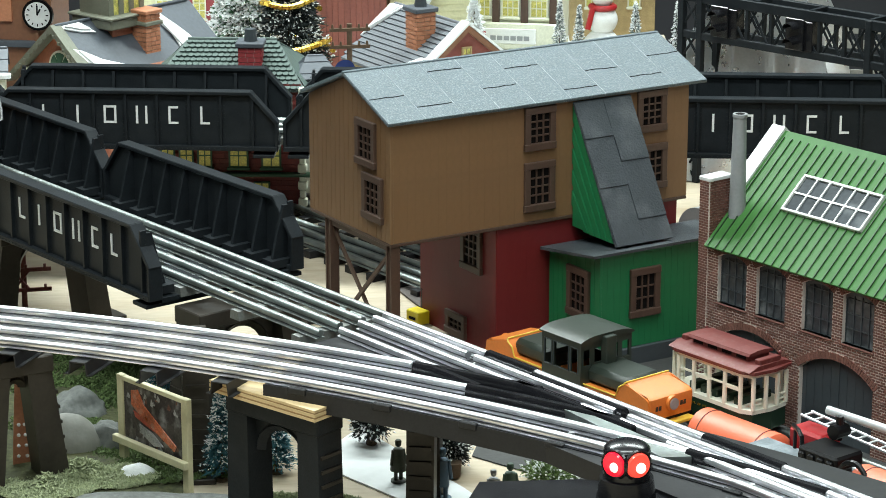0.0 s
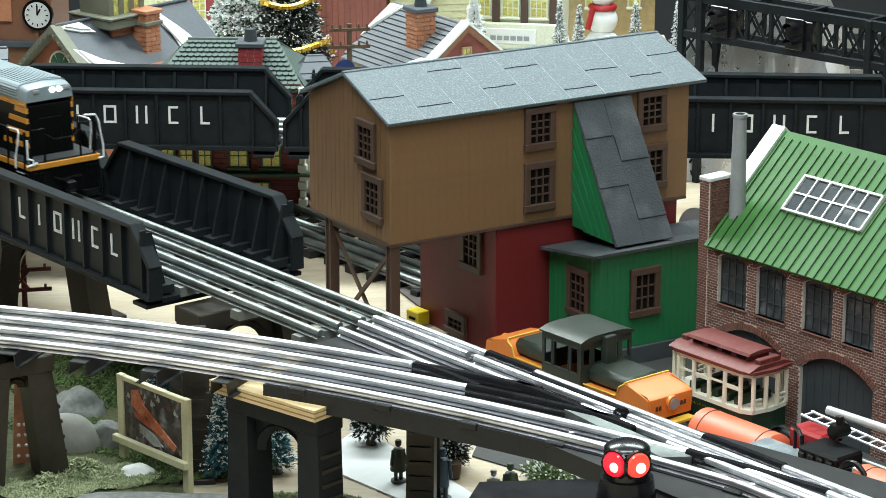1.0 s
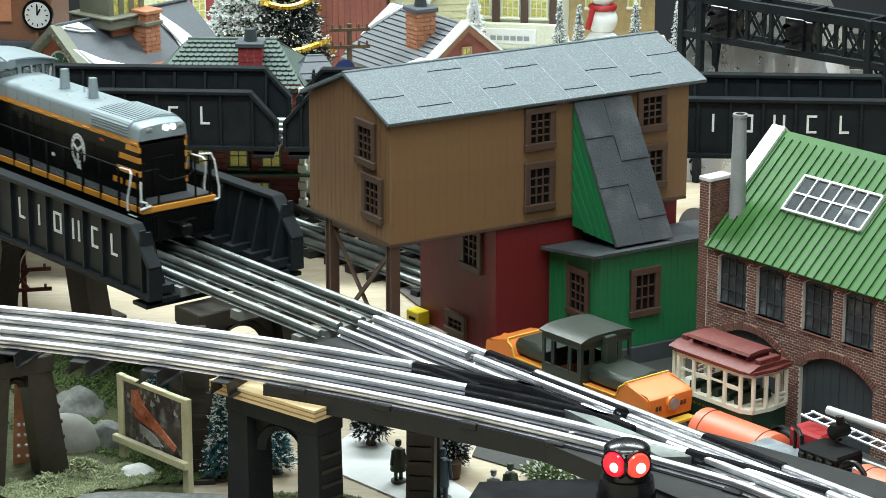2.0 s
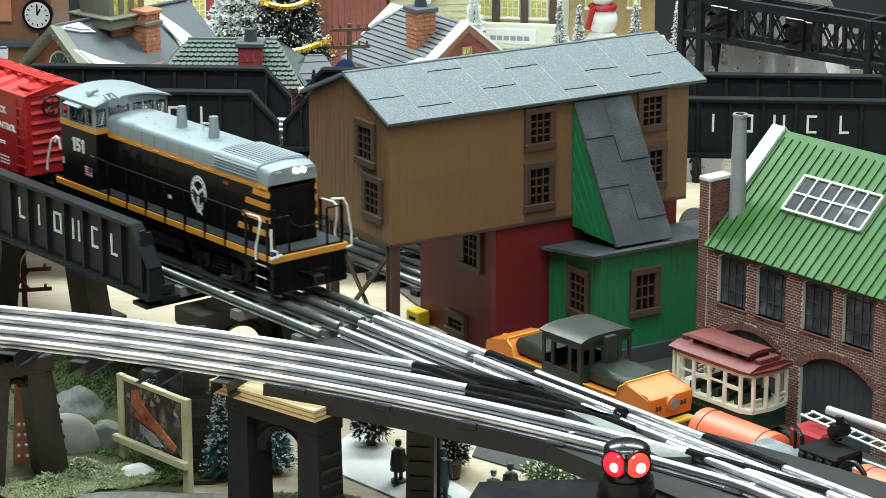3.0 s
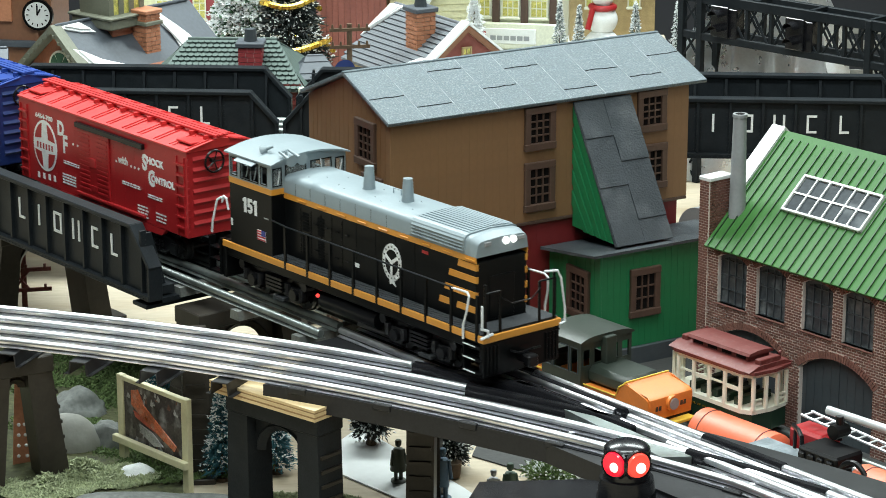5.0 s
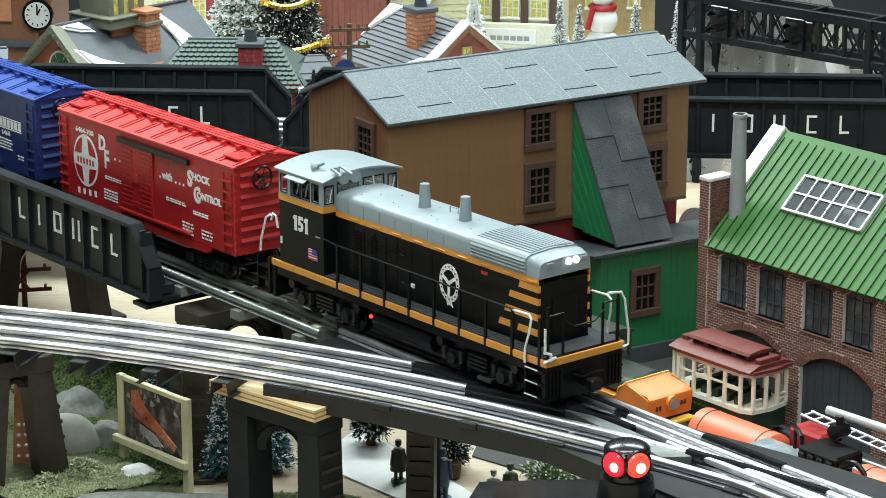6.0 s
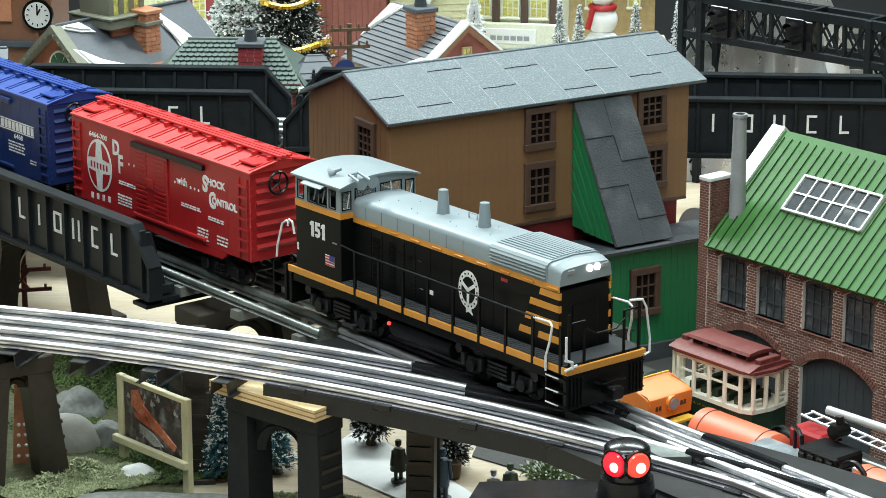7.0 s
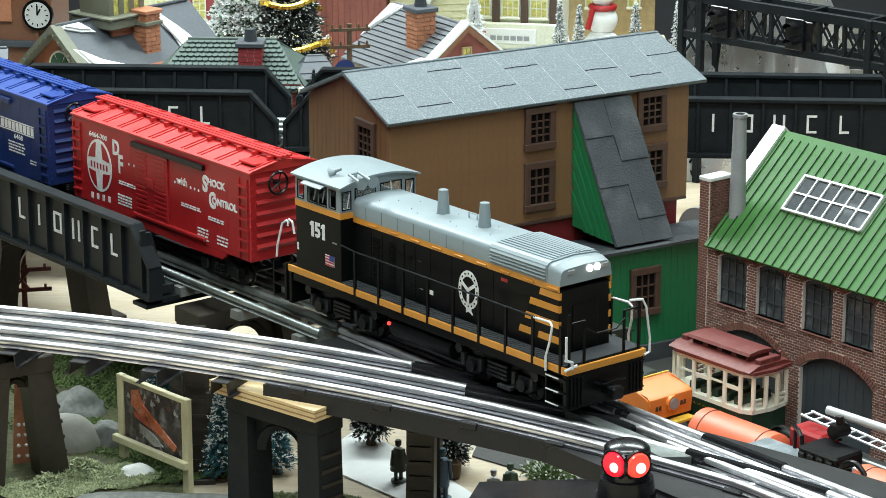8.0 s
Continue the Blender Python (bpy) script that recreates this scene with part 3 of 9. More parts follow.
def mine_house():
    t = thing("mine_house", MINE, "brown mine house on posts with grey roof and red base", "building")
    L, D, z0, z1, zp = 0.280, 0.128, 0.0858, 0.1800, 0.2062
    mid = D / 2
    FOOT, WALL_FOOT = -0.0234, -0.0080      # the board, and the top of the lean-to's plinth
    slope = lambda q: z1 + (zp - z1) * (1 - abs(q - mid) / mid)
    bm = bmesh.new()
    prism(bm, [(0.0006, z0), (D, z0), (D, z1), (mid, zp), (0.0006, z1)], 0.0006, L, "x")
    up = part("upper_house", bm, M["brown"], t, "brown boarded upper house")
    boards(up, M["brown"], 0.0, L, 0.0, z1 - 0.001, z0 - 0.0005, 0.0070, g=0.00003)
    boards(up, M["brown"], -D, 0.0, 0.0, z1, z0 - 0.0005, 0.0070, FACE_END, lambda q: slope(-q) - 0.001, 0.00022)
    bm = bmesh.new()
    box(bm, -0.0016, 0.0012, -0.0016, 0.0012, z0 - 0.0006, z1 - 0.0005, 0.0004)
    part("corner_board", bm, M["brown"], up)
    bm = bmesh.new()
    box(bm, -0.0013, L, -0.0013, D, z0 - 0.0032, z0 - 0.0008, 0.0003)
    part("floor_beam", bm, M["trim_brown"], up)
    for x, zb, tall in ((0.1345, 0.1430, 0.0350), (0.1345, 0.0935, 0.0400), (0.2425, 0.1440, 0.0345), (0.2440, 0.0960, 0.0375)):
        sash(up, pose(x, -0.0011, zb), 0.0285, tall, 3, 4, M["trim_brown"])
    for v, zb in ((0.0350, 0.1400), (0.0250, 0.0985)):
        sash(up, FACE_END @ pose(-v, -0.0011, zb), 0.0300, 0.0365, 3, 4, M["trim_brown"])
    # roof: two slopes with shingle courses
    rise, run = 0.0275, 0.070
    ang = math.degrees(math.atan2(rise, run))
    ln = math.hypot(rise, run)
    for s in (0, 1):
        m = pose(-0.0055, -0.006, 0.1815, ang, 0, 0) if s == 0 else pose(0.2945, 2 * mid + 0.006, 0.1815, ang, 0, 180)
        bm = bmesh.new()
        box(bm, 0, 0.300, 0, ln, -0.0026, -0.0004, 0.0003)
        slab = part("roof_slope", bm, M["roof_grey"], t, "grey shingled roof slope")
        slab.matrix_basis = m
        n = 9
        w = 0.300 / n
        rng = random.Random(61 + s)
        for i in range(n):
            bm = bmesh.new()
            box(bm, i * w + 0.0002, (i + 1) * w - 0.0002, 0.0001, ln, -0.0006, 0.0003, 0.0002)
            panel = part("shingle_panel", bm, M["roof_grey"], slab)
            c = ln * (0.45, 0.22, 0.80, 0.38, 0.68, 0.17, 0.45, 0.24, 0.575)[i if s == 0 else n - 1 - i]
            bm = bmesh.new()
            y = c
            for k in range(6):
                y2 = c + rng.uniform(-0.0007, 0.0007)
                x0, x1 = i * w + 0.0012 + (w - 0.0024) * k / 6, i * w + 0.0012 + (w - 0.0024) * (k + 1) / 6
                prism(bm, [(x0, y - 0.0004), (x1, y2 - 0.0004), (x1, y2 + 0.0003), (x0, y + 0.0003)], 0.0002, 0.0006, "z")
                y = y2
            part("course_line", bm, M["groove"], panel, "dark broken shingle edge")
            if i:
                bm = bmesh.new()
                box(bm, i * w - 0.00022, i * w + 0.00022, 0.0004, ln - 0.001, 0.0, 0.00045)
                part("seam", bm, M["roof_seam"], panel, "pale worn seam")
    bm = bmesh.new()
    box(bm, -0.0055, 0.2945, mid - 0.0020, mid + 0.0020, 0.2083, 0.2096, 0.0004)
    part("ridge_cap", bm, M["roof_grey"], t)
    # red base
    u0 = 0.0975
    bm = bmesh.new()
    box(bm, u0 + 0.0006, 0.272, 0.0026, 0.118, FOOT, z0 - 0.0034)
    base = part("red_base", bm, M["red_wall"], t, "dark red boarded base")
    boards(base, M["red_wall"], u0, 0.272, 0.0020, z0 - 0.0036, FOOT, 0.0090, g=0.00002)
    boards(base, M["red_wall"], -0.118, -0.002, 0.0, z0 - 0.0036, FOOT, 0.0090, pose(u0, 0, 0) @ FACE_END, g=0.00002)
    sash(base, pose(u0 - 0.0011, 0.0365, 0.0395) @ FACE_END, 0.0300, 0.0375, 3, 4, M["trim_brown"])
    sash(base, pose(u0 - 0.0011, 0.0600, -0.0215) @ FACE_END, 0.0300, 0.0200, 3, 2, M["trim_brown"])
    # green lean-to
    g0, gf, gz = 0.147, -0.070, 0.0705
    bm = bmesh.new()
    prism(bm, [(gf + 0.0006, FOOT), (0.0005, FOOT), (0.0005, 0.0602), (gf + 0.0006, gz)], g0 + 0.0006, 0.282, "x")
    shed = part("green_lean_to", bm, M["green_wall"], t, "green boarded lean-to")
    boards(shed, M["green_wall"], g0, 0.282, gf, gz, WALL_FOOT, 0.0062, g=0.00008)
    boards(shed, M["green_wall"], 0.0, -gf - 0.0005, 0.0, gz, WALL_FOOT, 0.0062, pose(g0, gf, 0) @ pose(0, 0, 0, 0, 0, 90) @ pose(0, 0, 0, 0, 0, 180) @ pose(gf, 0, 0), lambda q: 0.0602 + q * 0.14)
    bm = bmesh.new()
    box(bm, g0 - 0.003, 0.285, gf - 0.004, 0.0, FOOT, WALL_FOOT - 0.0002, 0.0004)
    part("plinth", bm, M["slate"], shed)
    bm = bmesh.new()
    box(bm, g0 - 0.0012, g0 + 0.0010, gf - 0.0013, gf + 0.0010, WALL_FOOT, gz, 0.0003)
    part("corner_board", bm, M["green_wall"], shed)
    bm = bmesh.new()
    prism(bm, [(-0.0004, 0.0630), (-0.0004, 0.0605), (gf - 0.0060, 0.0712), (gf - 0.0060, 0.0734)], g0 - 0.0100, 0.290, "x")
    part("lean_to_roof", bm, M["roof_dark"], t, "dark grey lean-to roof")
    sash(shed, pose(0.1885, gf - 0.0011, 0.0160), 0.0285, 0.0400, 3, 3, M["trim_brown"])
    sash(shed, pose(g0 - 0.0011, -0.0430, 0.0140) @ FACE_END, 0.0300, 0.0410, 3, 4, M["trim_brown"])
    # sloping chute between house and lean-to
    c0, c1 = 0.1660, 0.2190
    bm = bmesh.new()
    prism(bm, [(-0.0013, 0.1745), (-0.0605, 0.0745), (-0.0013, 0.0760)], c0 + 0.001, c1 - 0.001, "x")
    chute = part("chute", bm, M["green_wall"], t, "green boarded conveyor housing with dark roof")
    for k in range(5):
        bm = bmesh.new()
        q = k * 0.0088
        p0, p1 = (-0.0015, 0.1740 - q * 1.95), (-0.0600 + q, 0.0752)
        wd = 0.0066
        if p0[1] > 0.085:
            prism(bm, [p0, p1, (p1[0] + wd * 0.92, 0.0752), (p0[0], p0[1] - wd * 1.75)], c0 - 0.0003, c0 + 0.0012, "x")
            part("board", bm, M["green_wall"], chute)
    sl = Vector((0, -0.0615, -0.1040))
    ln2 = sl.length
    m = Matrix.Translation((c0 - 0.0008, -0.0630, 0.0725)) @ pose(0, 0, 0, math.degrees(math.atan2(0.1040, 0.0615)), 0, 0)
    bm = bmesh.new()
    box(bm, 0, c1 - c0 + 0.0016, 0.0, ln2 + 0.0005, 0.0, 0.0022, 0.0003)
    croof = part("chute_roof", bm, M["roof_dark"], t, "dark shingled chute roof")
    croof.matrix_basis = m
    for col, cuts in ((0, (0, 0.40, 0.74, 1.0)), (1, (0, 0.16, 0.56, 1.0))):
        for a, b in zip(cuts, cuts[1:]):
            bm = bmesh.new()
            w = (c1 - c0 + 0.0016) / 2
            prism(bm, [(a * ln2 + 0.0001, 0.0022), (b * ln2 - 0.0002, 0.0022), (b * ln2 - 0.0002, 0.0026), (a * ln2 + 0.0001, 0.0034)], col * w + 0.0002, (col + 1) * w - 0.0002, "x")
            part("shingle_panel", bm, M["roof_dark"], croof)
    # posts with cross braces
    for u in (0.0035,):
        for v in (0.0040, 0.1000):
            bm = bmesh.new()
            box(bm, u - 0.0028, u + 0.0028, v - 0.0032, v + 0.0032, FOOT, z0 - 0.0032)
            for e in (-1, 1):
                box(bm, u - 0.0040, u + 0.0040, v + e * 0.0034 - 0.0008, v + e * 0.0034 + 0.0008, FOOT, z0 - 0.0032)
            part("post", bm, M["trim_brown"], t)
        bm = bmesh.new()
        box(bm, u - 0.0028, u + 0.0028, 0.0, 0.105, z0 - 0.0080, z0 - 0.0033)
        part("cross_beam", bm, M["trim_brown"], t)
    for a, b in (((0.0035, 0.006, -0.012), (0.0035, 0.098, 0.076)), ((0.0020, 0.006, 0.076), (0.0020, 0.098, -0.012))):
        bm = bmesh.new()
        d = Vector(b) - Vector(a)
        mm = Matrix.Translation(a) @ pose(0, 0, 0, math.degrees(math.atan2(d.z, d.y)), 0, 0)
        box(bm, -0.0010, 0.0010, 0, d.length, -0.0016, 0.0016, m=mm)
        part("brace", bm, M["trim_brown"], t)


mine_house()


# ---------------------------------------------------------------- the brick engine shed
def arc_top(x0, x1, spring, crown, n=10):
    """Points of a flat arch from x0 to x1."""
    w, h = (x1 - x0) / 2, crown - spring
    r = (w * w + h * h) / (2 * h)
    a = math.asin(w / r)
    return [((x0 + x1) / 2 + r * math.sin(-a + 2 * a * i / n), crown - r + r * math.cos(-a + 2 * a * i / n)) for i in range(n + 1)]


def engine_shed():
    s = thing("engine_shed", SHED, "red-brown brick engine shed with green metal roof and arched doors", "building")
    L, D, H = 0.30, 0.150, 0.1190
    wins = [(x, x + 0.0285, 0.0762, 0.1105, 0.1150) for x in (0.0165, 0.0550, 0.0998, 0.1378, 0.1830, 0.2210)]
    doors = [(x, x + 0.0685, 0.0, 0.0490, 0.0620) for x in (0.0165, 0.0998, 0.1830)]
    holes = wins + doors
    wt = 0.0050

    def solid(bm, a, b, c, d):
        if b - a > 1e-5 and d - c > 1e-5:
            box(bm, a, b, 0.0002, wt, c, d)
    bm = bmesh.new()
    solid(bm, 0, L, 0.1150, H)
    solid(bm, 0, L, 0.0620, 0.0762)
    for band, zz in ((wins, (0.0762, 0.1150)), (doors, (0.0, 0.0620))):
        edge = 0.0
        for h in band:
            solid(bm, edge, h[0], *zz)
            edge = h[1]
            top = arc_top(h[0], h[1], h[3], h[4])
            prism(bm, [(h[0], h[4] + 1e-5)] + top + [(h[1], h[4] + 1e-5)], 0.0002, wt, "y")
        solid(bm, edge, L, *zz)
    wall = part("wall_front", bm, M["mortar"], s, "red-brown brick wall with pale joints")
    bm = bmesh.new()
    prism(bm, [(wt, 0), (D, 0), (D, H), (D / 2, 0.190), (wt, H)], 0.0, 0.004, "x")
    prism(bm, [(wt, 0), (D, 0), (D, H), (D / 2, 0.190), (wt, H)], L - 0.004, L, "x")
    box(bm, 0.004, L - 0.004, D - 0.004, D, 0, H)
    part("wall_rest", bm, M["brick"], s)
    bm = bmesh.new()
    box(bm, 0.004, L - 0.004, 0.020, 0.021, 0.001, H)
    part("inner_wall", bm, M["black_in"], s)
    # bricks
    rng = random.Random(4)
    bl, bh = 0.0046, 0.00200
    verts, faces, singles = [], [], []

    def blocked(z):
        """Stretches of a course at height z that openings and their arches take."""
        out = []
        for a, b, c, d, e in holes:
            w, h = (b - a) / 2, e - d
            r = (w * w + h * h) / (2 * h)
            rise = z - (e - r)
            if c - 0.0004 <= z < d - 0.0006:
                out.append((a, b))
            elif d - 0.0006 <= z and rise < r + 0.0054:
                half = min(w + 0.0030, math.sqrt(max(0.0, (r + 0.0054) ** 2 - rise * rise)))
                out.append(((a + b) / 2 - half, (a + b) / 2 + half))
        return out

    rows = int(H / bh)
    for j in range(rows):
        z = j * bh
        x = -(bl / 2 if j % 2 else 0)
        gaps = blocked(z + bh / 2)
        while x < L:
            a, b = max(0.0, x) + 0.00032, min(L, x + bl) - 0.00032
            x += bl
            for g0, g1 in gaps:
                if g0 < b and g1 > a:
                    if g0 - a > b - g1:
                        b = min(b, g0 - 0.0002)
                    else:
                        a = max(a, g1 + 0.0002)
            if b - a < 0.0007:
                continue
            y = -0.0001 - rng.random() * 0.00025
            if 0.0 < a < 0.10 and z > 0.088 and len(singles) < 290:
                singles.append((a, b, z, y))
                continue
            k = len(verts)
            for yy in (y, 0.0010):
                verts += [(a, yy, z + 0.00036), (b, yy, z + 0.00036), (b, yy, z + bh - 0.00036), (a, yy, z + bh - 0.00036)]
            faces += [(k, k + 1, k + 2, k + 3), (k, k + 4, k + 5, k + 1), (k + 1, k + 5, k + 6, k + 2), (k + 2, k + 6, k + 7, k + 3), (k + 3, k + 7, k + 4, k)]
    me = bpy.data.meshes.new("brickwork")
    me.from_pydata(verts, [], faces)
    me.materials.append(M["brick"])
    ob = new("brickwork", me)
    ob.parent = wall
    tagged(ob, kind="stuff")
    shared = {}
    for a, b, z, y in singles:
        key = round(b - a, 5)
        if key not in shared:
            bm = bmesh.new()
            box(bm, 0, b - a, 0, 0.0012, 0.00036, bh - 0.00036)
            me = bpy.data.meshes.new("brick")
            bm.to_mesh(me)
            bm.free()
            me.materials.append(M["brick"])
            shared[key] = me
        ob = new("brick", shared[key])
        ob.parent = wall
        ob.matrix_basis = pose(a, y, z)
    # arch bricks
    for a, b, c, d, e in holes:
        n = 17 if b - a < 0.05 else 34
        pts = arc_top(a - 0.0012, b + 0.0012, d - 0.0004, e, n)
        cx = (a + b) / 2
        for p, q in zip(pts, pts[1:]):
            mx, mz = (p[0] + q[0]) / 2, (p[1] + q[1]) / 2
            w = (b - a) / 2
            r = (w * w + (e - d) ** 2) / (2 * (e - d))
            ang = math.degrees(math.atan2(mx - cx, mz - (e - r)))
            bm = bmesh.new()
            hw = math.hypot(q[0] - p[0], q[1] - p[1]) / 2 - 0.00018
            box(bm, -hw, hw, -0.0009, 0.0010, 0.0002, 0.0052)
            ob = part("arch_brick", bm, M["brick"], wall)
            ob.matrix_basis = pose(mx, 0, mz, 0, ang, 0)
    # windows
    for a, b, c, d, e in wins:
        bm = bmesh.new()
        prism(bm, [(a, c), (b, c)] + list(reversed(arc_top(a, b, d - 0.0030, e - 0.0030))), 0.0042, 0.0047, "y")
        win = part("window", bm, M["pane_grey"], s, "dark multi-pane arched window")
        bm = bmesh.new()
        prism(bm, [(p[0], p[1] - 0.0030) for p in arc_top(a, b, d, e)] + list(reversed(arc_top(a, b, d, e))), 0.0030, 0.0048, "y")
        part("arch_panel", bm, M["slate"], win, "slate grey arch panel")
        for k in range(5):
            x = a + (b - a) * k / 4
            bm = bmesh.new()
            box(bm, x - 0.0004, x + 0.0004, 0.0032, 0.0044, c, d + (0.0 if k in (0, 4) else 0.0025))
            part("muntin", bm, M["slate"], win)
        for k in range(4):
            z = c + (d - c) * k / 3.2
            bm = bmesh.new()
            box(bm, a, b, 0.0034, 0.0043, z - 0.0004, z + 0.0004)
            part("muntin", bm, M["slate"], win)
        bm = bmesh.new()
        box(bm, a - 0.001, b + 0.001, -0.0012, 0.0040, c - 0.0012, c, 0.0002)
        part("sill", bm, M["brick"], win)
    for a, b, c, d, e in doors:
        bm = bmesh.new()
        prism(bm, [(a, 0.001), (b, 0.001)] + list(reversed(arc_top(a, b, d, e))), 0.0036, 0.0046, "y")
        dr = part("door", bm, M["slate"], s, "slate-grey arched double door")
        for k in range(9):
            x = a + (b - a) * (k + 0.5) / 9
            bm = bmesh.new()
            box(bm, x - 0.0002, x + 0.0002, 0.0033, 0.0036, 0.002, d + 0.006)
            part("door_batten", bm, M["slate"], dr)
        bm = bmesh.new()
        box(bm, (a + b) / 2 - 0.0007, (a + b) / 2 + 0.0007, 0.0028, 0.0036, 0.002, e - 0.001)
        part("door_stile", bm, M["slate"], dr)
    # roof
    ang = math.degrees(math.atan2(0.0675, 0.075))
    ln = math.hypot(0.0675, 0.075)
    for side in (0, 1):
        m = pose(0.0, -0.0045, 0.1165, ang, 0, 0) if side == 0 else pose(L, D + 0.0045, 0.1165, ang, 0, 180)
        bm = bmesh.new()
        box(bm, 0.0066 if side == 0 else 0.0, L + 0.003, 0, ln + 0.0045, 0.0, 0.0020, 0.0003)
        slope = part("roof_slope", bm, M["roof_green"], s, "green standing seam roof")
        slope.matrix_basis = m
        if side == 0:
            k = 0
            while k * 0.0080 < L - 0.013:
                x = 0.0105 + k * 0.0080
                bm = bmesh.new()
                box(bm, x - 0.00035, x + 0.00035, 0.0004, ln + 0.002, 0.0020, 0.0030)
                part("seam", bm, M["seam"], slope)
                k += 1
            # skylight
            bm = bmesh.new()
            x0, x1, y0, y1 = 0.0515, 0.1275, 0.0440, 0.0765
            for b in ((x0, x1, y0, y0 + 0.0019), (x0, x1, y1 - 0.0019, y1), (x0, x0 + 0.0019, y0, y1), (x1 - 0.0019, x1, y0, y1)):
                box(bm, b[0], b[1], b[2], b[3], 0.0018, 0.0050, 0.0003)
            sky = part("skylight", bm, M["white"], slope, "white framed skylight with small panes")
            for i in range(6):
                for j in range(2):
                    bm = bmesh.new()
                    w, h = (x1 - x0 - 0.0040) / 6, (y1 - y0 - 0.0040) / 2
                    a, c = x0 + 0.0020 + i * w, y0 + 0.0020 + j * h
                    box(bm, a + 0.0006, a + w - 0.0006, c + 0.0006, c + h - 0.0006, 0.0031, 0.0035)
                    part("pane", bm, M["pane_sky"], sky, "dusty grey pane")
            for i in range(1, 6):
                bm = bmesh.new()
                x = x0 + 0.0020 + i * (x1 - x0 - 0.0040) / 6
                box(bm, x - 0.0006, x + 0.0006, y0 + 0.0019, y1 - 0.0019, 0.0026, 0.0046)
                part("muntin", bm, M["white"], sky)
            bm = bmesh.new()
            box(bm, x0 + 0.002, x1 - 0.002, (y0 + y1) / 2 - 0.0007, (y0 + y1) / 2 + 0.0007, 0.0026, 0.0045)
            part("muntin", bm, M["white"], sky)
    bm = bmesh.new()
    for sgn in (-1, 1):
        c = D / 2
        prism(bm, [(c, 0.1908), (c + sgn * 0.0105, 0.1814), (c + sgn * 0.0105, 0.1796), (c, 0.1889)], -0.0005, L + 0.004, "x")
    part("ridge_cap", bm, M["roof_green"], s, "light green ridge cap")
    bm = bmesh.new()
    prism(bm, [(0.0205, 0.1390), (D / 2, 0.1905), (D + 0.004, 0.1170), (D + 0.004, 0.1235), (D / 2, 0.1935), (0.0205, 0.1440)], -0.0060, 0.0068, "x")
    part("gable_coping", bm, M["white"], s, "white gable coping")
    # brick corner stack with a white cap, and the metal flue
    bm = bmesh.new()
    box(bm, -0.0035, 0.0060, -0.0008, 0.0200, 0.0, 0.1640)
    ch = part("parapet_pillar", bm, M["mortar"], s, "small brick parapet stack with white cap")
    verts, faces = [], []
    for j in range(82):
        z = j * bh
        for (p, q, axis, at) in ((-0.0035, 0.0060, "x", -0.0008), (0.0, 0.0200, "y", 0.0060)):
            x = p - (bl / 2 if j % 2 else 0)
            while x < q:
                a, b = max(p, x) + 0.0002, min(q, x + bl) - 0.0002
                x += bl
                if b - a < 0.0006:
                    continue
                k = len(verts)
                o, i_ = (-0.0003, 0.0002) if axis == "x" else (0.0005, -0.0002)
                for dd in (o, i_):
                    for (aa, zz) in ((a, z + 0.0002), (b, z + 0.0002), (b, z + bh - 0.0002), (a, z + bh - 0.0002)):
                        verts.append((aa, at + dd, zz) if axis == "x" else (at + dd, aa, zz))
                faces += [(k, k + 1, k + 2, k + 3), (k, k + 4, k + 5, k + 1), (k + 1, k + 5, k + 6, k + 2), (k + 2, k + 6, k + 7, k + 3), (k + 3, k + 7, k + 4, k)]
    me = bpy.data.meshes.new("brickwork")
    me.from_pydata(verts, [], faces)
    me.materials.append(M["brick"])
    ob = new("brickwork", me)
    ob.parent = ch
    tagged(ob, kind="stuff")
    bm = bmesh.new()
    box(bm, -0.0045, 0.0072, -0.0012, 0.0215, 0.1640, 0.1668, 0.0004)
    part("stack_cap", bm, M["white"], ch, "white cap")
    bm = bmesh.new()
    rod(bm, (0.0140, 0.0200, 0.1300), (0.0140, 0.0200, 0.2120), 0.0064, 20, 0.0048)
    rod(bm, (0.0140, 0.0200, 0.2105), (0.0140, 0.0200, 0.2128), 0.0054, 20)
    flue = part("flue", bm, M["pipe"], s, "tall grey tapered flue", smooth=True)
    bm = bmesh.new()
    rod(bm, (0.0140, 0.0200, 0.2120), (0.0140, 0.0200, 0.2130), 0.0034, 14)
    part("flue_mouth", bm, M["black_in"], flue)


engine_shed()
# ---------------------------------------------------------------- the train
WHEELSETS = []


def wheelset(parent, x, z, radius, gauge=0.0318, mat="wheel"):
    """A pair of wheels on an axle; it turns about its own y axis."""
    bm = bmesh.new()
    for s in (-1, 1):
        y = s * gauge / 2
        rod(bm, (0, y - 0.0002 * s, 0), (0, y + 0.0036 * s, 0), radius, 20)
        rod(bm, (0, y - 0.0014 * s, 0), (0, y - 0.0002 * s, 0), radius + 0.0013, 20)
        rod(bm, (0, y + 0.0036 * s, 0), (0, y + 0.0044 * s, 0), radius * 0.45, 10)
        for k in range(6):
            a = k * math.pi / 3
            rod(bm, (math.cos(a) * radius * 0.3, y + 0.0034 * s, math.sin(a) * radius * 0.3), (math.cos(a) * radius * 0.8, y + 0.0040 * s, math.sin(a) * radius * 0.8), 0.0006, 4)
    rod(bm, (0, -gauge / 2, 0), (0, gauge / 2, 0), 0.0014, 8)
    ob = part("wheelset", bm, M[mat], parent)
    place = pose(x, 0, z)
    ob.matrix_basis = place
    WHEELSETS.append((ob, place, radius))
    return ob


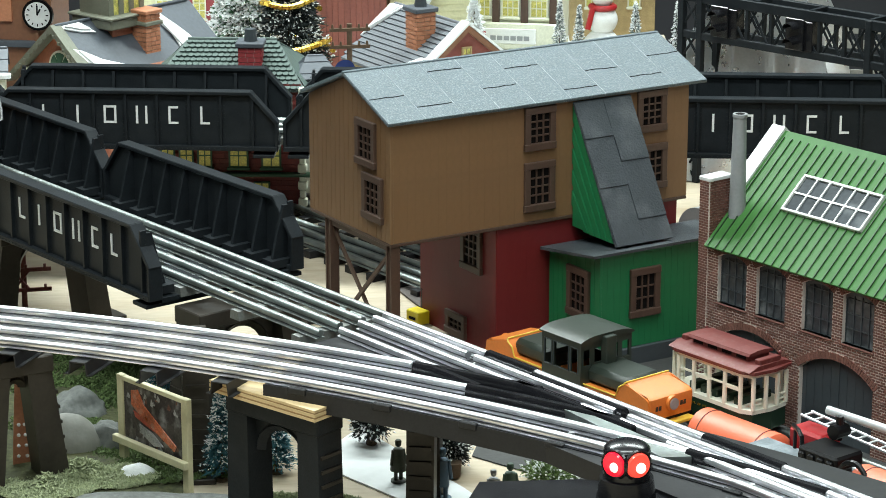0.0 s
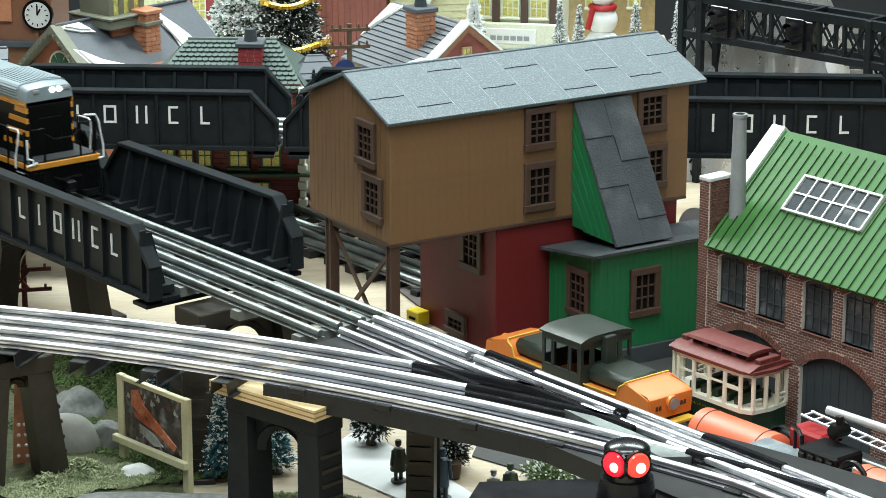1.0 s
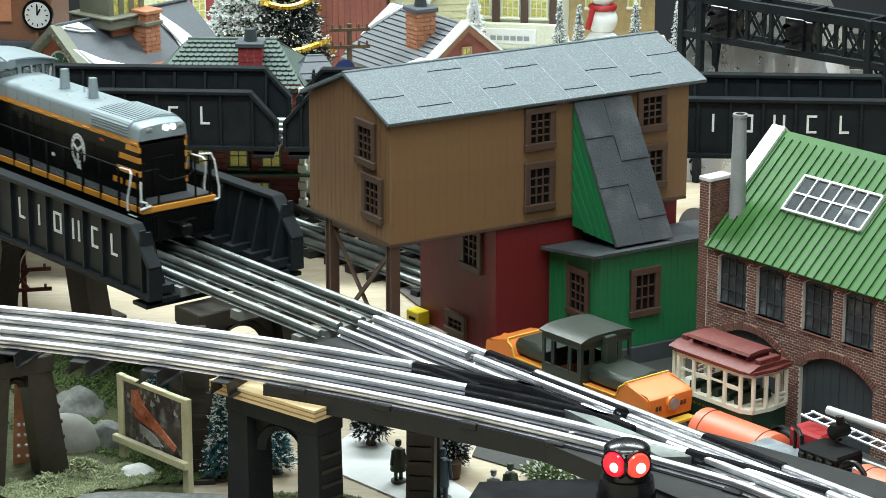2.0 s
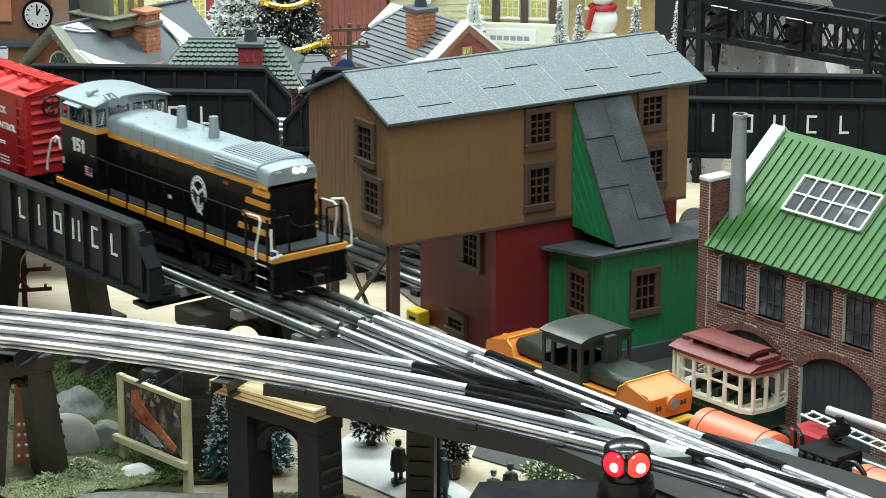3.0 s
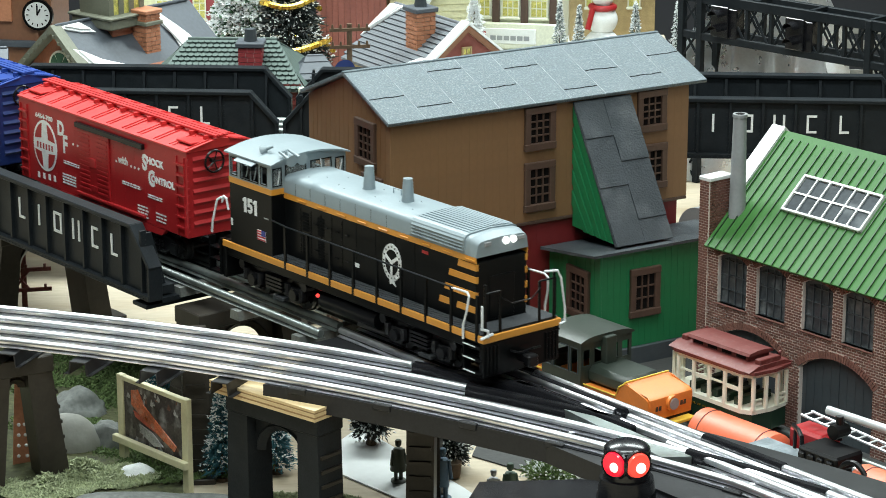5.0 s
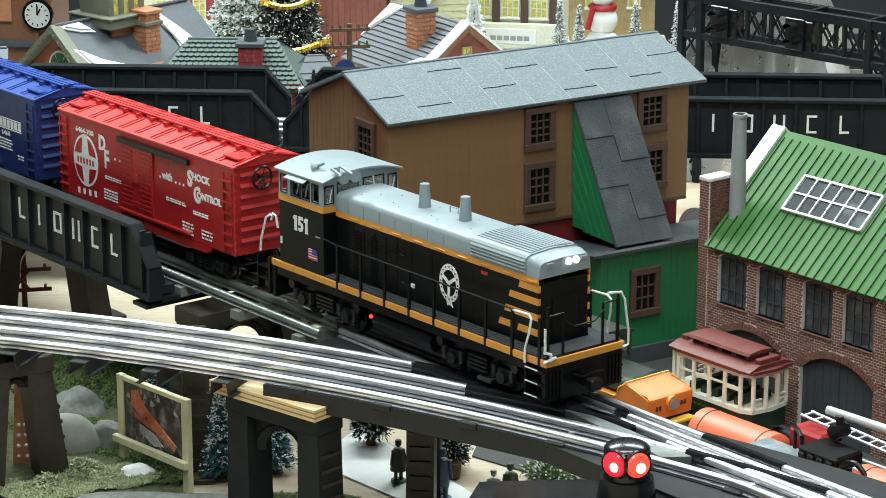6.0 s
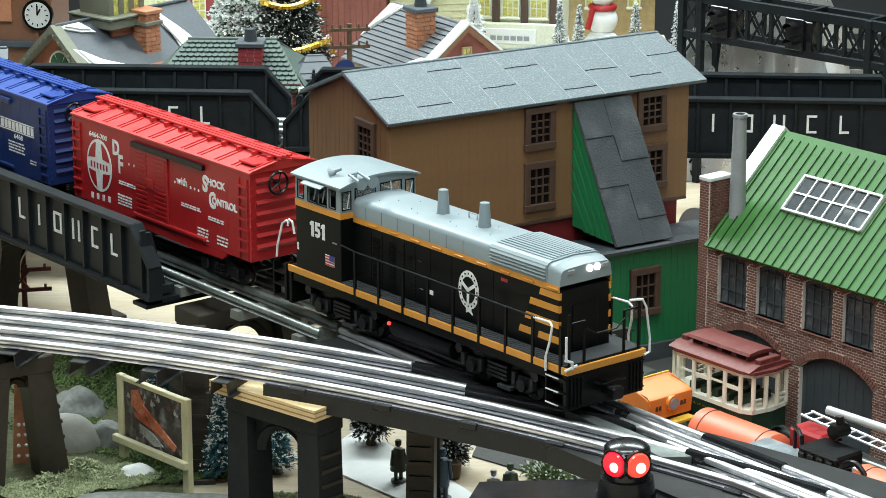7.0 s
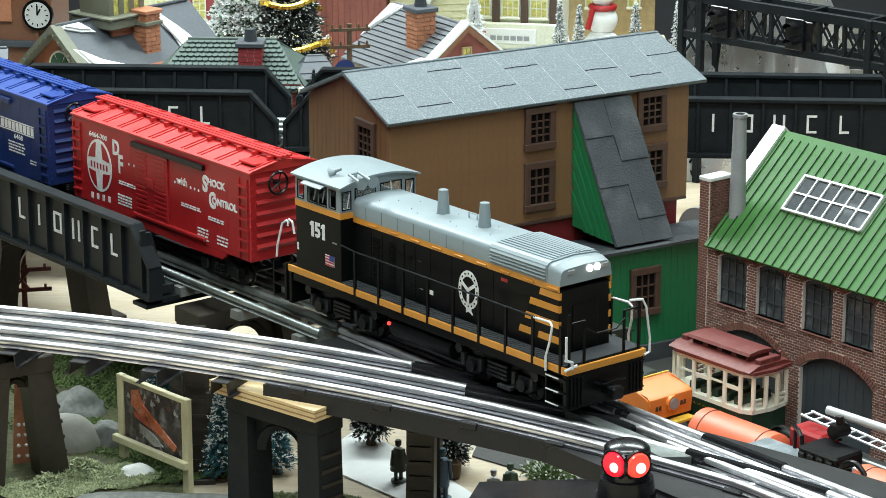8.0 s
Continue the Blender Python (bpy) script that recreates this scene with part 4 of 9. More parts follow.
def decal(parent, name, x, w, sx, sz, y, mat, label=""):
    bm = bmesh.new()
    box(bm, x - sx / 2, x + sx / 2, y - 0.0003, y, w - sz / 2, w + sz / 2)
    return part(name, bm, mat, parent, label)


def oval(bm, x, w, rx, rz, y0, y1, n=24):
    prism(bm, [(x + rx * math.cos(2 * math.pi * i / n), w + rz * math.sin(2 * math.pi * i / n)) for i in range(n)], y0, y1, "y")


def loco_truck(loco, x):
    tr = bmesh.new()
    box(tr, x - 0.036, x + 0.036, -0.009, 0.009, 0.009, 0.020)
    truck = part("truck", tr, M["chassis"], loco)
    for s in (-1, 1):
        bm = bmesh.new()
        y = s * 0.0245
        a, b = min(y, y - s * 0.004), max(y, y - s * 0.004)
        prism(bm, [(x - 0.037, 0.014), (x - 0.037, 0.019), (x - 0.028, 0.023), (x + 0.028, 0.023), (x + 0.037, 0.019), (x + 0.037, 0.014), (x + 0.020, 0.009), (x - 0.020, 0.009)], a, b, "y")
        for k in (-1, 1):
            box(bm, x + k * 0.024 - 0.006, x + k * 0.024 + 0.006, y - 0.0035, y + 0.0035, 0.006, 0.0165, 0.001)
            rod(bm, (x + k * 0.024, y - 0.006, 0.0115), (x + k * 0.024, y + 0.006, 0.0115), 0.0042, 10)
            rod(bm, (x + k * 0.036, y - 0.005, 0.020), (x + k * 0.036, y + 0.005, 0.020), 0.0034, 8)
            for j in (-1, 1):
                rod(bm, (x + k * 0.024 + j * 0.0082, y + s * 0.003, 0.010), (x + k * 0.024 + j * 0.0082, y + s * 0.003, 0.018), 0.0026, 8)
        for k in range(4):
            box(bm, x - 0.009, x + 0.009, y - 0.004, y + 0.004, 0.0095 + k * 0.0026, 0.0112 + k * 0.0026)
        part("side_frame", bm, M["chassis"], truck)
        bm = bmesh.new()
        box(bm, x + 0.001, x + 0.013, y + s * 0.002 - 0.003, y + s * 0.002 + 0.003, 0.0045, 0.0065)
        part("step", bm, M["deck"], truck, "worn step plate")
    for k in (-1, 1):
        wheelset(loco, x + k * 0.024, 0.0098, 0.0098)


def pane_frame(bm, a0, a1, w0, w1, at, axis, t=0.0008, proud=0.0008):
    """A raised rim round an opening, on a face across x or y."""
    for c in ((a0 - t, a1 + t, w0 - t, w0), (a0 - t, a1 + t, w1, w1 + t), (a0 - t, a0, w0, w1), (a1, a1 + t, w0, w1)):
        if axis == "y":
            box(bm, c[0], c[1], min(at, at + proud), max(at, at + proud), c[2], c[3])
        else:
            box(bm, min(at, at + proud), max(at, at + proud), c[0], c[1], c[2], c[3])


def wall_holes(bm, a0, a1, w0, w1, holes, at, thick, axis):
    """A wall between a0..a1 and w0..w1 with openings (a0, a1, w0, w1) all of one band of heights."""
    def put(p0, p1, q0, q1):
        if p1 - p0 < 1e-5 or q1 - q0 < 1e-5:
            return
        if axis == "y":
            box(bm, p0, p1, min(at, at + thick), max(at, at + thick), q0, q1)
        else:
            box(bm, min(at, at + thick), max(at, at + thick), p0, p1, q0, q1)
    lo, hi = min(h[2] for h in holes), max(h[3] for h in holes)
    put(a0, a1, w0, lo)
    put(a0, a1, hi, w1)
    edge = a0
    for h in sorted(holes):
        put(edge, h[0], lo, hi)
        put(h[0], h[1], lo, h[2])
        put(h[0], h[1], h[3], hi)
        edge = h[1]
    put(edge, a1, lo, hi)


def locomotive():
    lo = thing("switcher_locomotive", TRACK, "black and orange toy diesel switcher with grey cab roof", "locomotive")
    B, G, OR = M["loco_black"], M["loco_grey"], M["loco_orange"]
    # frame and deck
    bm = bmesh.new()
    box(bm, -0.281, -0.001, -0.030, 0.030, 0.0225, 0.0335, 0.0006)
    box(bm, -0.276, -0.006, -0.0295, 0.0295, 0.0335, 0.0342)
    frame_ = part("frame", bm, B, lo)
    bm = bmesh.new()
    box(bm, -0.2215, -0.002, -0.0312, -0.0207, 0.0340, 0.0347)
    box(bm, -0.2215, -0.002, 0.0207, 0.0312, 0.0340, 0.0347)
    box(bm, -0.0190, -0.002, -0.0207, 0.0207, 0.0340, 0.0347)
    for i in range(70):
        x = -0.220 + i * 0.0031
        box(bm, x, x + 0.0012, -0.0308, -0.0212, 0.0347, 0.03505)
    part("walkway", bm, M["deck"], lo, "worn dark tread walkway")
    for s in (-1, 1):
        bm = bmesh.new()
        box(bm, -0.2805, -0.0005, *sorted((s * 0.0302, s * 0.0319)), 0.0292, 0.0337, 0.0003)
        part("edge_stripe", bm, OR, lo, "orange side sill stripe")
    bm = bmesh.new()
    box(bm, -0.0008, 0.0010, -0.0318, 0.0318, 0.0292, 0.0337, 0.0003)
    part("edge_stripe", bm, OR, lo, "orange front sill stripe")
    # hood
    bm = bmesh.new()
    box(bm, -0.2220, -0.0195, -0.0205, 0.0205, 0.034, 0.0745, 0.0006)
    hood = part("hood", bm, B, lo)
    bm = bmesh.new()
    for k in range(5):
        x = -0.203 + k * 0.0115
        box(bm, x - 0.0001, x + 0.0002, -0.0208, -0.0205, 0.038, 0.0715)
        for j in range(11):
            box(bm, x - 0.0009, x - 0.0004, -0.0210, -0.0205, 0.040 + j * 0.0029, 0.0408 + j * 0.0029)
        for j in range(2):
            rod(bm, (x + 0.004, -0.0212, 0.045 + j * 0.018), (x + 0.008, -0.0212, 0.045 + j * 0.018), 0.0004, 5)
    for k in range(4):
        x = -0.142 + k * 0.0205
        box(bm, x - 0.0001, x + 0.0002, -0.0207, -0.0205, 0.036, 0.0730)
    part("door_seams", bm, B, hood)
    for k, (a, b) in enumerate(((-0.203, -0.192), (-0.186, -0.175))):
        for j in range(2):
            bm = bmesh.new()
            for i in range(6):
                z = 0.040 + j * 0.016 + i * 0.0022
                prism(bm, [(-0.0204, z), (-0.0212, z), (-0.0205, z + 0.0015)], a + 0.002, b - 0.002, "x")
            part("louvre", bm, B, hood)
    for s in (-1, 1):
        bm = bmesh.new()
        box(bm, -0.2222, -0.0193, *sorted((s * 0.0204, s * 0.0210)), 0.0738, 0.0778)
        for k in range(9):
            rod(bm, (-0.205 + k * 0.022, s * 0.0214, 0.0756), (-0.196 + k * 0.022, s * 0.0214, 0.0756), 0.0006, 6)
        part("hood_stripe", bm, OR, hood, "orange stripe along the hood")
    # grey top of the hood with rounded shoulders
    bm = bmesh.new()
    pts = []
    for y, z in ((0.0210, 0.0776), (0.0210, 0.0858), (0.0205, 0.0876), (0.0190, 0.0890), (0.0170, 0.0897), (0.0, 0.0909)):
        pts.append((y, z))
    out = pts + [(-y, z) for y, z in reversed(pts[:-1])]
    prism(bm, out, -0.2218, -0.0255, "x")
    top = part("hood_top", bm, G, lo, "grey hood top", smooth=True)
    for k in range(7):
        x = -0.2080 + k * 0.0165
        bm = bmesh.new()
        box(bm, x - 0.00014, x + 0.00014, -0.02112, -0.0208, 0.0779, 0.0862)
        part("panel_joint", bm, M["slate"], top)
    for k in range(12):
        bm = bmesh.new()
        x, y = -0.205 + k * 0.0098, (-0.012, -0.004, 0.006, -0.009)[k % 4]
        ball(bm, (x, y, 0.0909 - abs(y) * 0.07), 0.00045, 6)
        part("bolt", bm, M["slate"], top)
    bm = bmesh.new()
    prism(bm, [(y * 1.0, z) for y, z in out], -0.0255, -0.0190, "x")
    vs = [v for v in bm.verts if v.co.x > -0.02]
    for v in vs:
        if v.co.z > 0.08:
            v.co.z = 0.0776 + (v.co.z - 0.0776) * 0.82
            v.co.y *= 0.95
    part("nose_cap", bm, G, lo, "grey nose cap", smooth=True)
    # radiator grille box
    bm = bmesh.new()
    rz = [(y * 1.02 + (0.0004 if y > 0 else -0.0004), z + 0.0009) for y, z in out if z > 0.079]
    prism(bm, [(0.0214, 0.0792)] + rz + [(-0.0214, 0.0792)], -0.0835, -0.0300, "x")
    grille = part("grille_housing", bm, G, lo, "grey louvred radiator housing")
    for k in range(12):
        y = -0.0165 + k * 0.0030
        bm = bmesh.new()
        zt = 0.0916 - (y / 0.0176) ** 2 * 0.0012
        box(bm, -0.0815, -0.0315, y, y + 0.0019, zt, zt + 0.0006)
        part("slat", bm, G, grille)
    for s in (-1, 1):
        for k in range(4):
            bm = bmesh.new()
            z = 0.0802 + k * 0.0021
            prism(bm, [(s * 0.0213, z), (s * 0.0226, z), (s * 0.0213, z + 0.0014)], -0.0820, -0.0310, "x")
            part("slat", bm, G, grille)
    for x in (-0.1543, -0.1134):
        bm = bmesh.new()
        rod(bm, (x, 0, 0.0905), (x, 0, 0.1060), 0.0042, 16, 0.0031)
        rod(bm, (x, 0, 0.1056), (x, 0, 0.1062), 0.0022, 12)
        part("exhaust_pipe", bm, G, lo, smooth=True)
    bm = bmesh.new()
    bar(bm, [(-0.136, 0.006, 0.0905), (-0.136, 0.006, 0.094), (-0.128, 0.006, 0.094), (-0.128, 0.006, 0.0905)], 0.0004)
    part("lifting_lug", bm, G, top)
    # lights on the nose
    for y in (0.0026, 0.0086):
        bm = bmesh.new()
        rod(bm, (-0.0198, y, 0.0852), (-0.0180, y, 0.0852), 0.0022, 14)
        part("headlight", bm, M["lens"], lo, "lit white headlight")
    for y in (-0.0120, 0.0150):
        bm = bmesh.new()
        box(bm, -0.0198, -0.0182, y - 0.0028, y + 0.0028, 0.0838, 0.0866, 0.0004)
        part("number_light", bm, M["pipe"], lo, "pale number light")
    # orange nose stripes, on both sides
    for s in (-1, 1):
        for w, x0, x1 in ((0.0712, -0.0375, -0.0199), (0.0632, -0.0465, -0.0199), (0.0533, -0.0505, -0.0199), (0.0437, -0.0385, -0.0199), (0.0437, -0.0560, -0.0435)):
            bm = bmesh.new()
            prism(bm, [(x0, w - 0.0021), (x0 + 0.0012, w + 0.0021), (x1, w + 0.0021), (x1, w - 0.0021)], *sorted((s * 0.0205, s * 0.0209)), "y")
            part("nose_stripe", bm, OR, hood, "orange nose stripe")
            if x1 > -0.02:
                bm = bmesh.new()
                box(bm, -0.0197, -0.0192, *sorted((s * 0.0209, s * 0.0190)), w - 0.0021, w + 0.0021)
                part("nose_stripe", bm, OR, hood, "orange nose stripe")
    bm = bmesh.new()
    box(bm, -0.0197, -0.0188, -0.010, 0.010, 0.036, 0.064, 0.0003)
    part("nose_door", bm, B, hood)
    # round railway emblem: a white ring, a dark field and a white figure on it
    bm = bmesh.new()
    oval(bm, -0.1040, 0.0555, 0.0098, 0.0125, -0.0208, -0.0204)
    em = part("emblem", bm, M["letter"], hood, "round white emblem")
    bm = bmesh.new()
    oval(bm, -0.1040, 0.0555, 0.0066, 0.0086, -0.0211, -0.0207)
    for k in range(16):
        a = k * math.pi / 8
        oval(bm, -0.1040 + 0.0083 * math.cos(a), 0.0555 + 0.0106 * math.sin(a), 0.0005, 0.0007, -0.0211, -0.0207, 6)
    part("emblem_field", bm, B, em)
    bm = bmesh.new()
    for dx, dz in ((-0.0060, 0.0040), (0.0060, 0.0040), (0.0, -0.0086)):
        d = Vector((dx, dz)).normalized()
        n = Vector((-d.y, d.x)) * 0.0011
        c = Vector((-0.1040, 0.0555))
        e = c + Vector((dx, dz))
        prism(bm, [tuple(c + n), tuple(e + n), tuple(e - n), tuple(c - n)], -0.0213 - abs(dx) * 0.01, -0.0210, "y")
    part("emblem_figure", bm, M["letter"], em)
    bm = bmesh.new()
    prism(bm, [(-0.1065, 0.0440), (-0.1020, 0.0440), (-0.1000, 0.0400), (-0.1035, 0.0415), (-0.1060, 0.0405)], -0.0209, -0.0204, "y")
    part("emblem_tail", bm, M["letter"], em)
    decal(lo, "label_plate", -0.1411, 0.0450, 0.0042, 0.0028, -0.0205, M["letter"], "small white label")
    decal(lo, "warning_plate", -0.0700, 0.0700, 0.0060, 0.0020, -0.0205, material("red_plate", (0.35, 0.02, 0.02), 0.4), "small red plate")
    # cab: black below, grey with windows above
    x0, x1, y = -0.2712, -0.2217, 0.0312
    bm = bmesh.new()
    box(bm, x0, x1, -y, y, 0.034, 0.0770, 0.0004)
    cab = part("cab_base", bm, B, lo)
    bm = bmesh.new()
    box(bm, x0 - 0.0003, x1 + 0.0003, -y - 0.0003, y + 0.0003, 0.0768, 0.0808)
    part("cab_stripe", bm, OR, cab, "orange stripe under the cab windows")
    bm = bmesh.new()
    box(bm, x0 + 0.0014, x1 - 0.0014, -y + 0.0014, y - 0.0014, 0.0802, 0.0818)
    part("cab_floor", bm, M["black_in"], cab)
    bm = bmesh.new()
    side = [(-0.2685, -0.2620, 0.0830, 0.0945), (-0.2570, -0.2475, 0.0825, 0.0950), (-0.2465, -0.2370, 0.0825, 0.0950), (-0.2335, -0.2270, 0.0830, 0.0945)]
    front = [(-0.0295, -0.0232, 0.0832, 0.0945), (-0.0190, -0.0030, 0.0860, 0.0955), (0.0020, 0.0185, 0.0860, 0.0955), (0.0228, 0.0290, 0.0832, 0.0945)]
    for s in (-1, 1):
        wall_holes(bm, x0, x1, 0.0806, 0.0985, side, s * y, -s * 0.0012, "y")
    wall_holes(bm, -y + 0.0012, y - 0.0012, 0.0806, 0.0985, front, x1, -0.0012, "x")
    wall_holes(bm, -y + 0.0012, y - 0.0012, 0.0806, 0.0985, front, x0, 0.0012, "x")
    arch = [(-y, 0.0984), (-0.020, 0.1000), (-0.010, 0.1012), (0, 0.1016), (0.010, 0.1012), (0.020, 0.1000), (y, 0.0984)]
    for xx in (x1, x0 + 0.0012):
        prism(bm, arch, xx - 0.0012, xx, "x")
    upper = part("cab_wall", bm, G, cab, "grey cab walls with window openings")
    for s in (-1, 1):
        for h in side:
            bm = bmesh.new()
            pane_frame(bm, *h, s * y, "y", 0.0006, s * 0.0004)
            part("window_frame", bm, B, upper)
    for h in front:
        bm = bmesh.new()
        pane_frame(bm, *h, x1, "x", 0.0007, 0.0004)
        part("window_frame", bm, B, upper)
        bm = bmesh.new()
        box(bm, x1 - 0.0008, x1 - 0.0006, h[0], h[1], h[2], h[3])
        g = part("pane", bm, M["cab_glass"], upper)
        g.visible_shadow = False
    for xx in (-0.236, -0.2455):
        bm = bmesh.new()
        rod(bm, (xx - 0.006, -0.0308, 0.0840), (xx - 0.003, -0.0308, 0.0935), 0.0005, 5)
        part("cab_fitting", bm, G, upper)
    bm = bmesh.new()
    rod(bm, (x1 + 0.0008, -0.0265, 0.0840), (x1 + 0.0008, -0.0245, 0.0930), 0.0004, 5)
    rod(bm, (x1 + 0.0008, 0.0105, 0.0880), (x1 + 0.0008, 0.0095, 0.0965), 0.0004, 5)
    rod(bm, (x1 + 0.0008, 0.0255, 0.0850), (x1 + 0.0008, 0.0275, 0.0930), 0.0004, 5)
    part("wiper", bm, M["chrome"], upper)
    bm = bmesh.new()
    prism(bm, [(-y, 0.0968), (-y - 0.0055, 0.0948), (-y - 0.0055, 0.0953), (-y, 0.0976)], -0.2580, -0.2365, "x")
    part("awning", bm, G, upper)
    bm = bmesh.new()
    yo = y + 0.0022
    lo_, hi_ = [], []
    for i in range(17):
        q = -1 + i / 8
        lo_.append((q * yo, 0.0975 + 0.0050 * (1 - q * q)))
        hi_.append((q * yo, 0.0986 + 0.0052 * (1 - q * q)))
    prism(bm, lo_ + list(reversed(hi_)), x0 - 0.0025, x1 + 0.0028, "x")
    part("cab_roof", bm, G, lo, "arched grey cab roof", smooth=True)
    bm = bmesh.new()
    box(bm, -0.2600, -0.2330, -0.022, 0.022, 0.0342, 0.068)
    part("cab_seats", bm, M["black_in"], lo)
    # air horn
    bm = bmesh.new()
    rod(bm, (-0.2225, -0.0180, 0.1005), (-0.2225, -0.0180, 0.1055), 0.0010, 8)
    for dx, dy, dz, ln in ((0.0, -0.004, 0.0, 0.013), (0.001, 0.002, 0.0012, 0.016), (-0.013, -0.001, 0.001, -0.004)):
        p = Vector((-0.2235 + dx, -0.0180 + dy, 0.1050 + dz))
        q = p + Vector((ln, -0.002, -0.002))
        rod(bm, p, q, 0.0009, 8, 0.0012)
        rod(bm, q, q + (q - p).normalized() * 0.0035, 0.0013, 12, 0.0041)
    rod(bm, (-0.2245, -0.0225, 0.1048), (-0.2225, -0.0150, 0.1060), 0.0009, 6)
    part("air_horn", bm, G, lo, "triple grey air horn", smooth=True)
    # numbers and flag
    one = [(0.0016, 0.0), (0.0044, 0.0), (0.0044, 0.0105), (0.0020, 0.0105), (0.0002, 0.0092), (0.0002, 0.0072), (0.0016, 0.0078)]
    five = [(0.0, 0.0022), (0.0010, 0.0006), (0.0030, 0.0), (0.0052, 0.0010), (0.0060, 0.0034), (0.0052, 0.0060), (0.0032, 0.0068), (0.0026, 0.0066), (0.0027, 0.0083), (0.0056, 0.0083),
            (0.0056, 0.0105), (0.0006, 0.0105), (0.0002, 0.0044), (0.0020, 0.0042), (0.0028, 0.0048), (0.0036, 0.0034), (0.0028, 0.0020), (0.0018, 0.0026)]
    for shape, dx in ((one, -0.2555), (five, -0.2500), (one, -0.2433)):
        bm = bmesh.new()
        prism(bm, [(q[0] + dx, q[1] + 0.0590) for q in shape], -y - 0.0003, -y, "y")
        part("road_number", bm, M["letter"], cab, "bold white road number")
    blue = material("flag_blue", (0.03, 0.05, 0.25), 0.5)
    redf = material("flag_red", (0.45, 0.03, 0.04), 0.5)
    bm = bmesh.new()
    box(bm, -0.2385, -0.2290, -y - 0.0003, -y, 0.0428, 0.0500)
    flag = part("flag", bm, M["letter"], cab, "small striped flag")
    bm = bmesh.new()
    for k in range(4):
        box(bm, -0.2385, -0.2290, -y - 0.0005, -y - 0.0002, 0.0430 + k * 0.0019, 0.0439 + k * 0.0019)
    part("flag_stripes", bm, redf, flag)
    bm = bmesh.new()
    box(bm, -0.2336, -0.2290, -y - 0.0007, -y - 0.0002, 0.0464, 0.0501)
    part("flag_canton", bm, blue, flag)
    decal(cab, "label_plate", -0.2280, 0.0595, 0.0050, 0.0008, -y, M["pipe"])
    decal(cab, "label_plate", -0.2690, 0.0490, 0.0018, 0.0050, -y, M["letter"])
    # handrails
    for s in (-1, 1):
        for k in range(9):
            bm = bmesh.new()
            x = -0.2063 + k * 0.0251
            box(bm, x - 0.0010, x + 0.0010, *sorted((s * 0.0322, s * 0.0308)), 0.0290, 0.0590)
            part("stanchion", bm, B, lo)
        bm = bmesh.new()
        bar(bm, [(-0.2215, s * 0.0315, 0.0600), (-0.2063, s * 0.0315, 0.0588), (-0.0270, s * 0.0315, 0.0588)], 0.0006)
        part("handrail", bm, M["girder"], lo)
        bm = bmesh.new()
        bar(bm, [(-0.0300, s * 0.0315, 0.0585), (-0.0150, s * 0.0315, 0.0590), (-0.0125, s * 0.0322, 0.0570), (-0.0135, s * 0.0330, 0.0480), (-0.0165, s * 0.0335, 0.0380), (-0.0165, s * 0.0335, 0.0290)], 0.0008)
        part("grab_rail", bm, M["chrome"], lo, "white grab rail")
        bm = bmesh.new()
        bar(bm, [(-0.001, s * 0.0190, 0.0660), (0.0, s * 0.0290, 0.0650), (0.0012, s * 0.0310, 0.0600), (0.0012, s * 0.0330, 0.0480), (0.0012, s * 0.0345, 0.0400), (0.0012, s * 0.0345, 0.0310), (0.0012, s * 0.0300, 0.0300)] if s > 0 else
                 [(0.0012, -0.0330, 0.0540), (0.0012, -0.0330, 0.0400)], 0.0008)
        part("grab_rail", bm, M["chrome"], lo, "white grab rail")
        bm = bmesh.new()
        bar(bm, [(-0.2820, s * 0.0290, 0.0615), (-0.2850, s * 0.0290, 0.0625), (-0.2885, s * 0.0300, 0.0600), (-0.2925, s * 0.0315, 0.0440), (-0.2935, s * 0.0315, 0.0360)], 0.0008)
        bar(bm, [(-0.2735, s * 0.0310, 0.0560), (-0.2755, s * 0.0310, 0.0640), (-0.2790, s * 0.0310, 0.0650), (-0.2810, s * 0.0310, 0.0600)], 0.0008)
        part("grab_rail", bm, M["chrome"], lo, "white grab rail")
        bm = bmesh.new()
        for x in (-0.0020,):
            rod(bm, (x, s * 0.0160, 0.034), (x, s * 0.0160, 0.060), 0.0010, 6)
            rod(bm, (x, s * 0.0280, 0.034), (x, s * 0.0280, 0.066), 0.0010, 6)
        bar(bm, [(-0.002, s * 0.016, 0.060), (-0.002, s * 0.028, 0.060)], 0.0006)
        part("stanchion", bm, B, lo)
        for k in range(3):
            bm = bmesh.new()
            box(bm, -0.0175, -0.0010, *sorted((s * 0.0325, s * 0.0270)), 0.0085 + k * 0.0085, 0.0095 + k * 0.0085)
            box(bm, -0.0178, -0.0168, *sorted((s * 0.0325, s * 0.0270)), 0.0085 + k * 0.0085, 0.0170 + k * 0.0085)
            part("step", bm, B, lo)
            bm = bmesh.new()
            box(bm, -0.0175, -0.0060, *sorted((s * 0.0329, s * 0.0325)), 0.0088 + k * 0.0085, 0.0096 + k * 0.0085)
            part("step_edge", bm, M["chrome"], lo, "white step edge")
            bm = bmesh.new()
            box(bm, -0.2960, -0.2820, *sorted((s * 0.0325, s * 0.0270)), 0.0085 + k * 0.0085, 0.0095 + k * 0.0085)
            part("step", bm, B, lo)
        bm = bmesh.new()
        box(bm, -0.2965, -0.2955, *sorted((s * 0.0325, s * 0.0270)), 0.0080, 0.0330)
        box(bm, -0.2835, -0.2815, *sorted((s * 0.0325, s * 0.0270)), 0.0080, 0.0340)
        part("step_panel", bm, B, lo)
    bm = bmesh.new()
